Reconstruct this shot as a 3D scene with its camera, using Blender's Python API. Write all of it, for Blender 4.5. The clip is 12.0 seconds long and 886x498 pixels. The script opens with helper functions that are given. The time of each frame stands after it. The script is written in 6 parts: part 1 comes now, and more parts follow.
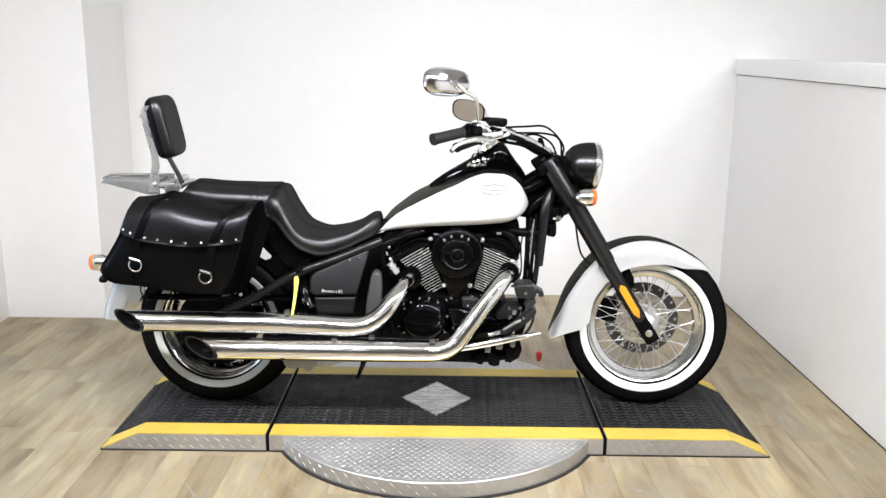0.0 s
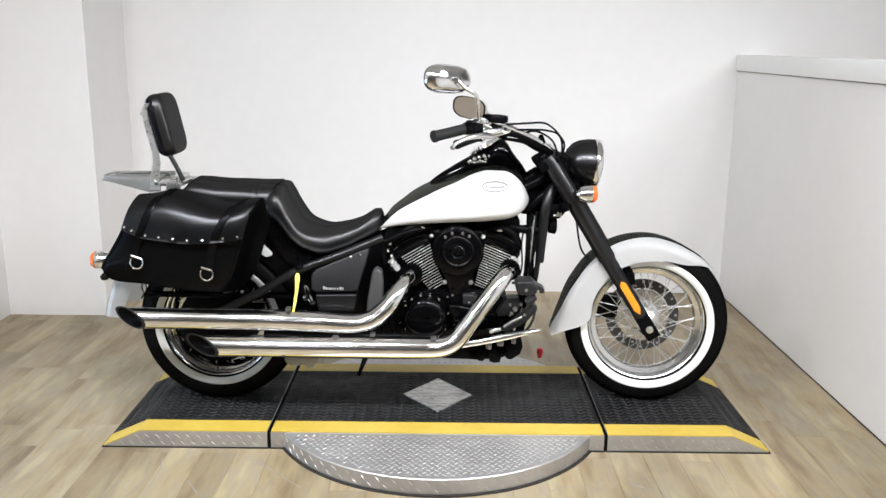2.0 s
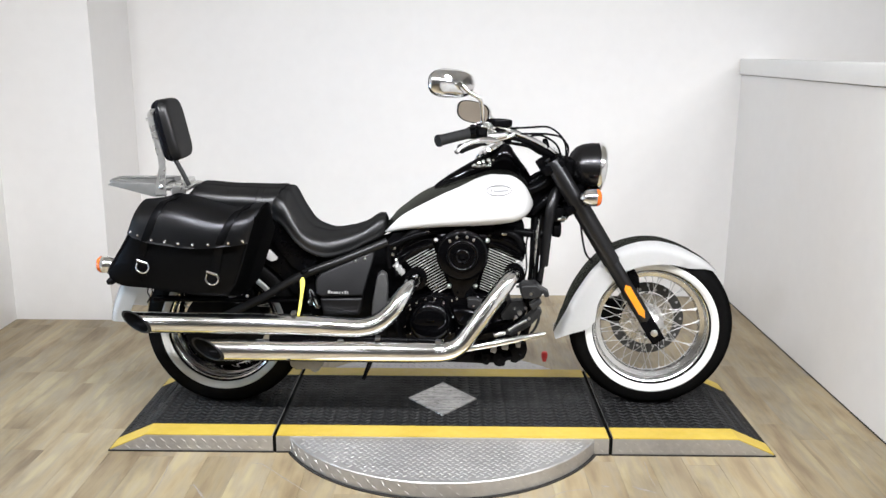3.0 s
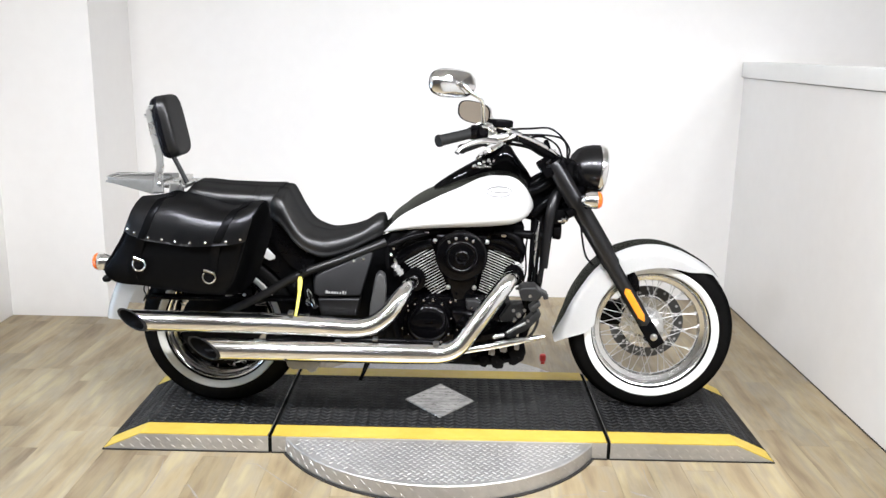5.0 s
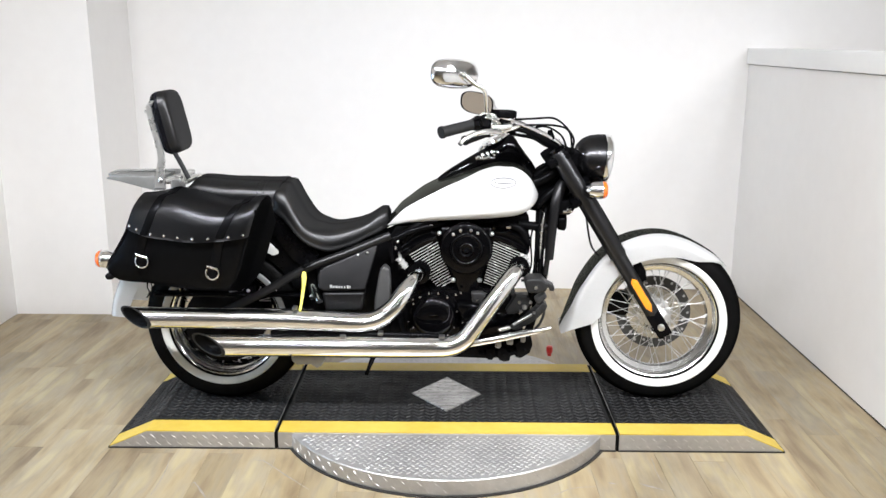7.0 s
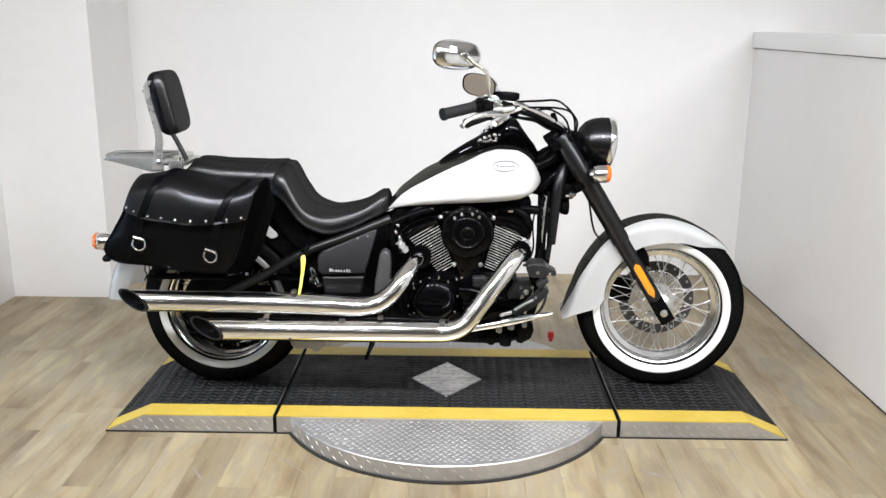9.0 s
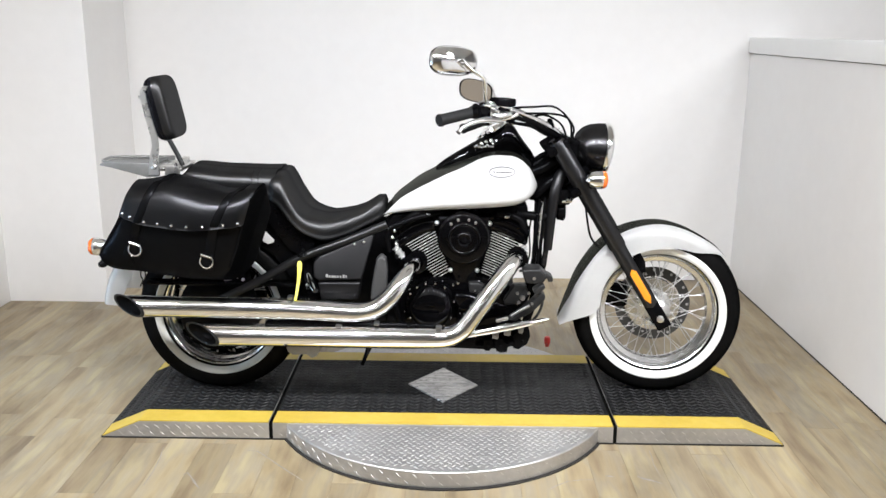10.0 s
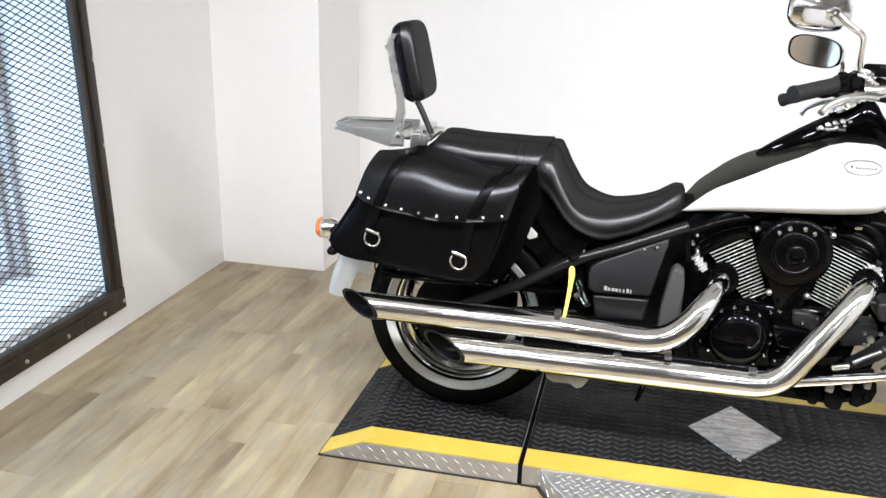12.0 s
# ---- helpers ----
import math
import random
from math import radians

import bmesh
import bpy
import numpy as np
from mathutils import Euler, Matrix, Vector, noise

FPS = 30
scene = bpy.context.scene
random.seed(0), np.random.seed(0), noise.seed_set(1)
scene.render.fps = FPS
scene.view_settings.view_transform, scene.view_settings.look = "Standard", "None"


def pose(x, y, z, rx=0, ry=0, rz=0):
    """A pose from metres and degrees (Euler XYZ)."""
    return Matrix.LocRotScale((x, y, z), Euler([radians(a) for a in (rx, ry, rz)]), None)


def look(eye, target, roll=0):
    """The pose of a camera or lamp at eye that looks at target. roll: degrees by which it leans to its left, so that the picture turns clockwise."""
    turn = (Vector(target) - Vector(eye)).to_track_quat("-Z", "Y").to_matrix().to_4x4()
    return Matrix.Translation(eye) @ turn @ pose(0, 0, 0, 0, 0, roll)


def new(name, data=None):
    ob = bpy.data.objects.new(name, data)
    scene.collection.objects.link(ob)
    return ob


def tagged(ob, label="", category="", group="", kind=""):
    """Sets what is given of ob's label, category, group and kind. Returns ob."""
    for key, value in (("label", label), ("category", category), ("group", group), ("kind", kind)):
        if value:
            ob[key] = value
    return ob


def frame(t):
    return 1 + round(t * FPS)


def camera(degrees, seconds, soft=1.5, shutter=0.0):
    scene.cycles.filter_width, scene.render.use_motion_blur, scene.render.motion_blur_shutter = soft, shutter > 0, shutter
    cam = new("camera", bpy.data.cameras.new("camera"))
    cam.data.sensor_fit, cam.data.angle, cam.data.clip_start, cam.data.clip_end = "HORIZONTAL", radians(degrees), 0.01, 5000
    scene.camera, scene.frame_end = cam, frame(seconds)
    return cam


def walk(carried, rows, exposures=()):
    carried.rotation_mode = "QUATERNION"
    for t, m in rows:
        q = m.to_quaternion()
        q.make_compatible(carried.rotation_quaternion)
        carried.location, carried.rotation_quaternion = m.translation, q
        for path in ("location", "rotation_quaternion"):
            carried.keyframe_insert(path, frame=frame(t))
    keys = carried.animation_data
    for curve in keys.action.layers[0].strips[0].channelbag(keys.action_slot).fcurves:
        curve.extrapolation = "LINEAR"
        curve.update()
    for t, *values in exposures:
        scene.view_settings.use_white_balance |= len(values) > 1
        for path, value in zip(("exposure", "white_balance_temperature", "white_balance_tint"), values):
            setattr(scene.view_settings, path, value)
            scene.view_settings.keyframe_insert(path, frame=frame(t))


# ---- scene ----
cam = camera(54.4, 12.0)
PATH = [
    (0, (0.023, -3.156, 1.389), (0.023, -1.209, 0.934), 0.7),
    (0.5, (0.025, -3.158, 1.388), (0.03, -1.212, 0.922), 0.5),
    (1, (0.027, -3.157, 1.388), (0.032, -1.213, 0.918), 0.6),
    (1.5, (0.025, -3.159, 1.388), (0.022, -1.212, 0.929), 0.9),
    (2, (0.02, -3.159, 1.391), (0.02, -1.213, 0.928), 0.6),
    (2.5, (0.021, -3.161, 1.388), (0.017, -1.213, 0.934), 0.8),
    (3, (0.019, -3.167, 1.391), (0.009, -1.219, 0.938), 0.4),
    (5, (0.019, -3.144, 1.391), (0.011, -1.197, 0.937), 1.1),
    (5.5, (0.014, -3.133, 1.387), (0.011, -1.188, 0.921), 1.1),
    (6, (0.019, -3.126, 1.39), (0.011, -1.183, 0.919), 0.8),
    (6.5, (0.023, -3.125, 1.387), (0.005, -1.18, 0.919), 0.3),
    (7, (0.02, -3.119, 1.385), (0.001, -1.175, 0.914), 0.2),
    (9, (0.02, -3.086, 1.372), (-0.001, -1.151, 0.868), 0.5),
    (9.5, (0.017, -3.081, 1.374), (0.0, -1.146, 0.869), 0.6),
    (10, (0.02, -3.082, 1.382), (0.007, -1.145, 0.884), 0.6),
    (10.5, (-0.001, -3.079, 1.376), (-0.029, -1.144, 0.873), 1.6),
    (11, (-0.127, -2.987, 1.374), (-0.234, -1.061, 0.846), -1.6),
    (11.5, (-0.214, -2.764, 1.356), (-0.494, -0.85, 0.846), -0.4),
    (12, (-0.342, -2.43, 1.354), (-0.767, -0.577, 0.732), 1.3),
]
walk(cam, [(t, look(eye, target, roll)) for t, eye, target, roll in PATH],
     ((0.0, -0.15), (0.5, -0.19), (1.0, -0.32), (1.5, -0.35), (2.0, -0.37), (2.5, -0.36), (3.0, -0.32), (5.0, -0.10), (6.0, -0.12), (7.0, -0.18), (9.0, -0.37), (9.5, -0.33), (10.0, -0.30), (10.5, -0.18), (11.0, -0.15), (12.0, -0.15)))

# ---------------------------------------------------------------- light
world = bpy.data.worlds.new("room_air")
scene.world = world
world.use_nodes = True
world.node_tree.nodes["Background"].inputs[0].default_value = (0.9, 0.95, 1.0, 1)
world.node_tree.nodes["Background"].inputs[1].default_value = 0.08


def area_lamp(name, eye, target, sx, sy, watts, colour, spread=180):
    d = bpy.data.lights.new(name, "AREA")
    d.shape, d.size, d.size_y, d.energy, d.color, d.spread = "RECTANGLE", sx, sy, watts, colour, radians(spread)
    ob = new(name, d)
    ob.matrix_world = look(eye, target)
    return ob


TUBE = (0.972, 0.985, 1.025)
# a run of small square panels in front of the platform, and weaker tubes added down the hall
for lx in (-3.6, -2.8, -2.0, -1.2, -0.4, 0.4, 1.2, 2.0, 2.8, 3.6):
    area_lamp("panel_lamp", (lx, -2.1, 2.86), (lx * 0.45 + 0.05, -0.15, 0.1), 0.30, 0.26, 21, TUBE, 118)
# unseen hall tubes, added to brighten what the chrome reflects
for ly, watts in ((-4.2, 8), (-6.2, 6)):
    for lx in (-3.4, -1.2, 1.0, 3.0):
        area_lamp("tube_lamp", (lx, ly, 2.86), (lx, ly + 0.3, 0.0), 1.2, 0.12, watts, TUBE, 150)
area_lamp("window_daylight", (-2.70, -0.47, 0.73), (0, -0.47, 0.60), 1.3, 1.0, 20, (0.50, 0.73, 1.0))

# ---------------------------------------------------------------- materials


def material(name, colour, rough=0.5, metal=0.0, coat=0.0, spec=0.5):
    m = bpy.data.materials.new(name)
    m.use_nodes = True
    b = m.node_tree.nodes["Principled BSDF"]
    b.inputs["Base Color"].default_value = (*colour, 1)
    b.inputs["Roughness"].default_value = rough
    b.inputs["Metallic"].default_value = metal
    b.inputs["Coat Weight"].default_value = coat
    b.inputs["Specular IOR Level"].default_value = spec
    return m


def nd(m, kind, **sets):
    n = m.node_tree.nodes.new(kind)
    for k, v in sets.items():
        if k in n.inputs:
            n.inputs[k].default_value = v
    return n


def bsdf(m):
    return m.node_tree.nodes["Principled BSDF"]


def wire(m, a, b):
    m.node_tree.links.new(a, b)


def coords(m, scale=(1, 1, 1), space="Object"):
    c, k = nd(m, "ShaderNodeTexCoord"), nd(m, "ShaderNodeMapping")
    k.inputs["Scale"].default_value = scale
    wire(m, c.outputs[space], k.inputs["Vector"])
    return k.outputs["Vector"]


def noise_tex(m, vec, scale, detail=4.0, rough=0.55):
    n = nd(m, "ShaderNodeTexNoise")
    n.inputs["Scale"].default_value, n.inputs["Detail"].default_value, n.inputs["Roughness"].default_value = scale, detail, rough
    wire(m, vec, n.inputs["Vector"])
    return n.outputs["Fac"]


def ramp(m, fac, stops):
    r = nd(m, "ShaderNodeValToRGB")
    e = r.color_ramp.elements
    while len(e) < len(stops):
        e.new(0.5)
    for el, (p, c) in zip(e, stops):
        el.position, el.color = p, (*c, 1) if len(c) == 3 else c
    wire(m, fac, r.inputs["Fac"])
    return r.outputs["Color"]


def mixc(m, fac, a, b, mode="MIX"):
    x = m.node_tree.nodes.new("ShaderNodeMix")
    x.data_type, x.blend_type = "RGBA", mode
    for sock, v in ((x.inputs[0], fac), (x.inputs[6], a), (x.inputs[7], b)):
        if isinstance(v, (int, float)):
            sock.default_value = v
        elif isinstance(v, tuple):
            sock.default_value = (*v, 1)
        else:
            wire(m, v, sock)
    return x.outputs[2]


def bump(m, height, strength, dist=0.0008):
    b = nd(m, "ShaderNodeBump")
    b.inputs["Strength"].default_value, b.inputs["Distance"].default_value = strength, dist
    wire(m, height, b.inputs["Height"])
    wire(m, b.outputs["Normal"], bsdf(m).inputs["Normal"])


def vary_rough(m, vec, scale, lo, hi):
    f = noise_tex(m, vec, scale, 5)
    r = nd(m, "ShaderNodeMapRange")
    r.inputs["From Min"].default_value, r.inputs["From Max"].default_value = 0.3, 0.7
    r.inputs["To Min"].default_value, r.inputs["To Max"].default_value = lo, hi
    wire(m, f, r.inputs["Value"])
    wire(m, r.outputs["Result"], bsdf(m).inputs["Roughness"])


def two_scale(name, c1, c2, coarse, fine, rough, metal=0.0, coat=0.0, bumps=0.0, bump_scale=200, stretch=(1, 1, 1), spec=0.5):
    """A surface that varies at two sizes, with a fine relief."""
    m = material(name, c1, rough, metal, coat, spec)
    v = coords(m, stretch)
    a = noise_tex(m, v, coarse, 3)
    f = noise_tex(m, v, fine, 5)
    both = mixc(m, 0.45, ramp(m, a, [(0.35, c1), (0.65, c2)]), ramp(m, f, [(0.3, c1), (0.7, c2)]))
    wire(m, both, bsdf(m).inputs["Base Color"])
    vary_rough(m, v, fine * 0.5, rough * 0.8, min(1, rough * 1.25))
    if bumps:
        bump(m, noise_tex(m, v, bump_scale, 4), bumps)
    return m


def soft_black(name, dark, light, gloss, rough, coarse=6, fine=60, bumps=0.0, bump_scale=300, edge=1.0):
    """Black rubber, leather or paint: a dull body under a weak, even sheen."""
    m = bpy.data.materials.new(name)
    m.use_nodes = True
    t = m.node_tree
    t.nodes.remove(t.nodes["Principled BSDF"])
    v = coords(m)
    body, sheen, both = t.nodes.new("ShaderNodeBsdfDiffuse"), t.nodes.new("ShaderNodeBsdfGlossy"), t.nodes.new("ShaderNodeAddShader")
    tone = mixc(m, 0.5, ramp(m, noise_tex(m, v, coarse, 3), [(0.35, dark), (0.65, light)]), ramp(m, noise_tex(m, v, fine, 5), [(0.3, dark), (0.7, light)]))
    wire(m, tone, body.inputs["Color"])
    lw = nd(m, "ShaderNodeLayerWeight", Blend=0.5)
    cube = nd(m, "ShaderNodeMath")
    cube.operation, cube.inputs[1].default_value = "POWER", 3.0
    wire(m, lw.outputs["Facing"], cube.inputs[0])
    wire(m, mixc(m, cube.outputs[0], tuple(gloss), tuple(g * edge for g in gloss)), sheen.inputs["Color"])
    f = nd(m, "ShaderNodeMapRange")
    f.inputs["From Min"].default_value, f.inputs["From Max"].default_value = 0.3, 0.7
    f.inputs["To Min"].default_value, f.inputs["To Max"].default_value = rough * 0.92, rough * 1.1
    wire(m, noise_tex(m, v, fine * 0.4, 4), f.inputs["Value"])
    wire(m, f.outputs["Result"], sheen.inputs["Roughness"])
    if bumps:
        b = nd(m, "ShaderNodeBump")
        b.inputs["Strength"].default_value, b.inputs["Distance"].default_value = bumps, 0.0008
        wire(m, noise_tex(m, v, bump_scale, 3), b.inputs["Height"])
        wire(m, b.outputs["Normal"], sheen.inputs["Normal"])
    wire(m, body.outputs[0], both.inputs[0])
    wire(m, sheen.outputs[0], both.inputs[1])
    wire(m, both.outputs[0], t.nodes["Material Output"].inputs["Surface"])
    return m


CHROME = material("chrome", (0.88, 0.885, 0.89), 0.075, 1.0)
vary_rough(CHROME, coords(CHROME), 14, 0.05, 0.15)
STEEL = two_scale("brushed_steel", (0.55, 0.55, 0.54), (0.66, 0.65, 0.63), 4, 60, 0.28, 1.0, bumps=0.05, bump_scale=300)
ALLOY = two_scale("polished_alloy", (0.72, 0.72, 0.71), (0.8, 0.8, 0.79), 6, 70, 0.2, 1.0)
GLOSS = soft_black("black_gloss_enamel", (0.0008, 0.0008, 0.001), (0.002, 0.002, 0.0023), (0.0135, 0.0135, 0.0142), 0.04, 5, 50, edge=3.5)
SATIN = soft_black("black_satin_paint", (0.0015, 0.0015, 0.0018), (0.0035, 0.0035, 0.004), (0.0065, 0.0065, 0.0068), 0.24)
MATTE = soft_black("black_moulded_plastic", (0.002, 0.002, 0.0022), (0.0045, 0.0045, 0.005), (0.006, 0.006, 0.0062), 0.36, bumps=0.05, bump_scale=500)
GREYP = two_scale("grey_plastic", (0.012, 0.012, 0.012), (0.022, 0.022, 0.022), 7, 120, 0.45, bumps=0.1, bump_scale=500, spec=0.2)
RUBBER = soft_black("tyre_rubber", (0.002, 0.002, 0.002), (0.005, 0.005, 0.005), (0.005, 0.005, 0.005), 0.45, 9, 90, 0.1, 400)
GRIPR = soft_black("grip_rubber", (0.014, 0.014, 0.0145), (0.024, 0.024, 0.024), (0.012, 0.012, 0.012), 0.42, 9, 90, 0.15, 400)
WHITEWALL = two_scale("whitewall_rubber", (0.74, 0.74, 0.72), (0.82, 0.82, 0.80), 5, 60, 0.45, bumps=0.05)
# rear whitewall: the shade it stands in is put into its grey
SHADEWW = two_scale("greyed_whitewall_rubber", (0.46, 0.46, 0.435), (0.56, 0.56, 0.53), 5, 60, 0.5, bumps=0.05)
PEARL = two_scale("pearl_white_paint", (0.76, 0.76, 0.755), (0.80, 0.80, 0.795), 3, 90, 0.16, 0, 0.7)
STRIPE = soft_black("dark_metallic_paint", (0.006, 0.0065, 0.0055), (0.012, 0.0125, 0.0105), (0.040, 0.041, 0.037), 0.22, 4, 200, edge=3.0)
FORKP = soft_black("satin_fork_paint", (0.003, 0.003, 0.0033), (0.006, 0.006, 0.0064), (0.037, 0.037, 0.0385), 0.32, 6, 80, 0.06, 500)
LEATHER = soft_black("black_leather", (0.0012, 0.0012, 0.0013), (0.003, 0.003, 0.0031), (0.062, 0.0625, 0.064), 0.38, 5, 50, 0.35, 45, 0.32)
BAGTOP = soft_black("black_bag_leather", (0.0012, 0.0012, 0.0013), (0.003, 0.003, 0.0031), (0.070, 0.071, 0.076), 0.30, 4, 40, 0.30, 40, 1.0)
# same leather as the flap; sheen cut to imitate the shade below it
BAGBODY = soft_black("dull_black_bag_leather", (0.0012, 0.0012, 0.0013), (0.003, 0.003, 0.0031), (0.0085, 0.0087, 0.0098), 0.32, 4, 40, 0.08, 220, 2.0)
PADVINYL = soft_black("backrest_vinyl", (0.0012, 0.0012, 0.0020), (0.003, 0.003, 0.0045), (0.026, 0.027, 0.032), 0.24, 5, 50, 0.04, 300, 5.0)
PADFRONT = soft_black("cushion_vinyl", (0.006, 0.006, 0.006), (0.010, 0.010, 0.010), (0.040, 0.040, 0.041), 0.32, 5, 50, 0.15, 60, 2.0)
COVERP = soft_black("black_cover_plastic", (0.002, 0.002, 0.0022), (0.004, 0.004, 0.0042), (0.026, 0.026, 0.027), 0.36)
PLATEP = two_scale("grey_frame_plastic", (0.045, 0.045, 0.045), (0.068, 0.068, 0.068), 7, 120, 0.4, bumps=0.05, spec=0.3)
CASTP = two_scale("dark_grey_casting", (0.012, 0.012, 0.0125), (0.021, 0.021, 0.0215), 9, 90, 0.4, bumps=0.1, bump_scale=400, spec=0.3)
RACKP = two_scale("dull_rack_steel", (0.20, 0.20, 0.20), (0.28, 0.28, 0.275), 5, 60, 0.34, 0.9, bumps=0.05, bump_scale=300)
SIGNAL = material("orange_signal_plastic", (0.75, 0.13, 0.01), 0.18, 0, 0.5)
vary_rough(SIGNAL, coords(SIGNAL), 60, 0.12, 0.3)
AMBER = material("amber_plastic", (0.95, 0.30, 0.02), 0.18, 0, 0.6)
bsdf(AMBER).inputs["Subsurface Weight"].default_value = 0.15
vary_rough(AMBER, coords(AMBER), 60, 0.12, 0.3)
REDP = two_scale("red_plastic", (0.55, 0.03, 0.03), (0.68, 0.05, 0.04), 20, 90, 0.35)
YELTAG = two_scale("yellow_tape", (0.85, 0.72, 0.06), (0.9, 0.8, 0.16), 20, 90, 0.5)
SILVERP = material("silver_print", (0.42, 0.42, 0.42), 0.4, 0.3)
EMBLEM = material("grey_emblem", (0.24, 0.24, 0.243), 0.45, 0.0)
HEADP = soft_black("satin_headlight_paint", (0.002, 0.002, 0.0022), (0.004, 0.004, 0.0042), (0.045, 0.045, 0.047), 0.24)
SPOKES = two_scale("bright_spoke_steel", (0.42, 0.42, 0.415), (0.50, 0.50, 0.49), 10, 80, 0.36, 0.6)
FINEDGE = two_scale("machined_fin_edge", (0.74, 0.74, 0.73), (0.82, 0.82, 0.81), 10, 80, 0.24, 0.55)
RACKG = two_scale("grey_rack_plate", (0.19, 0.19, 0.185), (0.26, 0.26, 0.255), 5, 60, 0.42, 0.35, bumps=0.05, bump_scale=300)
STAINLESS = two_scale("satin_stainless", (0.62, 0.62, 0.60), (0.74, 0.73, 0.71), 5, 60, 0.30, 0.85, bumps=0.05, bump_scale=300)
# the brown of the reflected room is put into the glass colour
MIRRORG = material("mirror_glass", (0.50, 0.44, 0.37), 0.05, 1.0)
GLASS = material("clear_lens", (0.95, 0.95, 0.95), 0.03)
bsdf(GLASS).inputs["Transmission Weight"].default_value = 0.9
WALLP = two_scale("white_wall_paint", (0.785, 0.772, 0.758), (0.83, 0.818, 0.805), 0.7, 14, 0.7, bumps=0.08, bump_scale=160)
CEILP = two_scale("ceiling_paint", (0.70, 0.70, 0.695), (0.77, 0.77, 0.765), 0.8, 20, 0.85, bumps=0.1, bump_scale=60)
HALLP = two_scale("hall_paint", (0.48, 0.48, 0.48), (0.55, 0.55, 0.55), 0.8, 20, 0.85, bumps=0.1, bump_scale=60)
GREYWALL = two_scale("pale_wall_paint", (0.70, 0.695, 0.69), (0.76, 0.755, 0.75), 0.7, 14, 0.75, bumps=0.08, bump_scale=160)
CAPP = two_scale("cap_paint", (0.82, 0.82, 0.81), (0.86, 0.86, 0.85), 2, 30, 0.4)
PLATEAL = two_scale("aluminium_tread_plate", (0.38, 0.375, 0.37), (0.55, 0.54, 0.53), 4, 45, 0.42, 0.75, bumps=0.1, bump_scale=120)
PLATEBAR = two_scale("worn_tread_bar", (0.50, 0.495, 0.485), (0.62, 0.615, 0.60), 8, 60, 0.40, 0.6)
DECK = two_scale("black_rubber_deck", (0.004, 0.004, 0.0045), (0.010, 0.010, 0.010), 3, 30, 0.55, bumps=0.2, bump_scale=150, spec=0.15)
DECKBAR = two_scale("rubber_tread", (0.013, 0.013, 0.014), (0.032, 0.032, 0.032), 5, 40, 0.45, spec=0.2)
YELLOW = two_scale("yellow_safety_paint", (0.50, 0.350, 0.042), (0.60, 0.445, 0.080), 6, 60, 0.5, bumps=0.15, bump_scale=180)
JOINT = material("dark_joint", (0.02, 0.018, 0.016), 0.9)
SCUFFM = two_scale("scuffed_vinyl", (0.20, 0.185, 0.17), (0.36, 0.33, 0.30), 30, 200, 0.6)
SEAM = material("plank_seam", (0.30, 0.26, 0.20), 0.8)
GATEWOOD = two_scale("dark_stained_wood", (0.006, 0.004, 0.003), (0.040, 0.028, 0.018), 6, 40, 0.5, bumps=0.3, bump_scale=60, stretch=(8, 8, 0.6))
MESHM = two_scale("blackened_expanded_metal", (0.006, 0.006, 0.008), (0.013, 0.013, 0.016), 8, 60, 0.5, 0.0, spec=0.15)
WINFR = two_scale("grey_window_metal", (0.42, 0.40, 0.40), (0.52, 0.5, 0.5), 5, 50, 0.45, 0.2)

# daylight behind the grille, so far over-exposed that nothing in it can be told
SKYGLOW = bpy.data.materials.new("bright_daylight")
SKYGLOW.use_nodes = True
bsdf(SKYGLOW).inputs["Emission Color"].default_value = (0.66, 0.82, 1.0, 1)
bsdf(SKYGLOW).inputs["Emission Strength"].default_value = 1.45

# vinyl planks: streaks along the board, each board its own tone
PLANK = material("oak_vinyl", (0.4, 0.33, 0.25), 0.42)
v = coords(PLANK, (1, 1, 1))
oi = nd(PLANK, "ShaderNodeObjectInfo")
shift = nd(PLANK, "ShaderNodeVectorMath")
shift.operation = "ADD"
comb = nd(PLANK, "ShaderNodeCombineXYZ")
mul = nd(PLANK, "ShaderNodeMath")
mul.operation, mul.inputs[1].default_value = "MULTIPLY", 57.0
wire(PLANK, oi.outputs["Random"], mul.inputs[0])
wire(PLANK, mul.outputs[0], comb.inputs[0])
wire(PLANK, mul.outputs[0], comb.inputs[1])
wire(PLANK, v, shift.inputs[0])
wire(PLANK, comb.outputs[0], shift.inputs[1])
st = nd(PLANK, "ShaderNodeMapping")
st.inputs["Scale"].default_value = (10, 1.7, 1)
wire(PLANK, shift.outputs[0], st.inputs["Vector"])
fine = nd(PLANK, "ShaderNodeMapping")
fine.inputs["Scale"].default_value = (42, 3.0, 1)
wire(PLANK, shift.outputs[0], fine.inputs["Vector"])
broad = ramp(PLANK, noise_tex(PLANK, st.outputs[0], 1.3, 2.5, 0.5), [(0.24, (0.25, 0.195, 0.135)), (0.36, (0.36, 0.295, 0.215)), (0.47, (0.465, 0.395, 0.285)), (0.55, (0.425, 0.380, 0.315)), (0.64, (0.53, 0.465, 0.33)), (0.76, (0.50, 0.46, 0.385))])
grain = ramp(PLANK, noise_tex(PLANK, fine.outputs[0], 1.2, 7, 0.7), [(0.30, (0.46, 0.43, 0.40)), (0.48, (0.86, 0.84, 0.82)), (0.65, (1, 1, 1))])
tone = ramp(PLANK, oi.outputs["Random"], [(0.0, (0.60, 0.565, 0.505)), (0.25, (0.74, 0.705, 0.645)), (0.5, (0.81, 0.785, 0.725)), (0.75, (0.86, 0.82, 0.735)), (1.0, (0.68, 0.670, 0.66))])
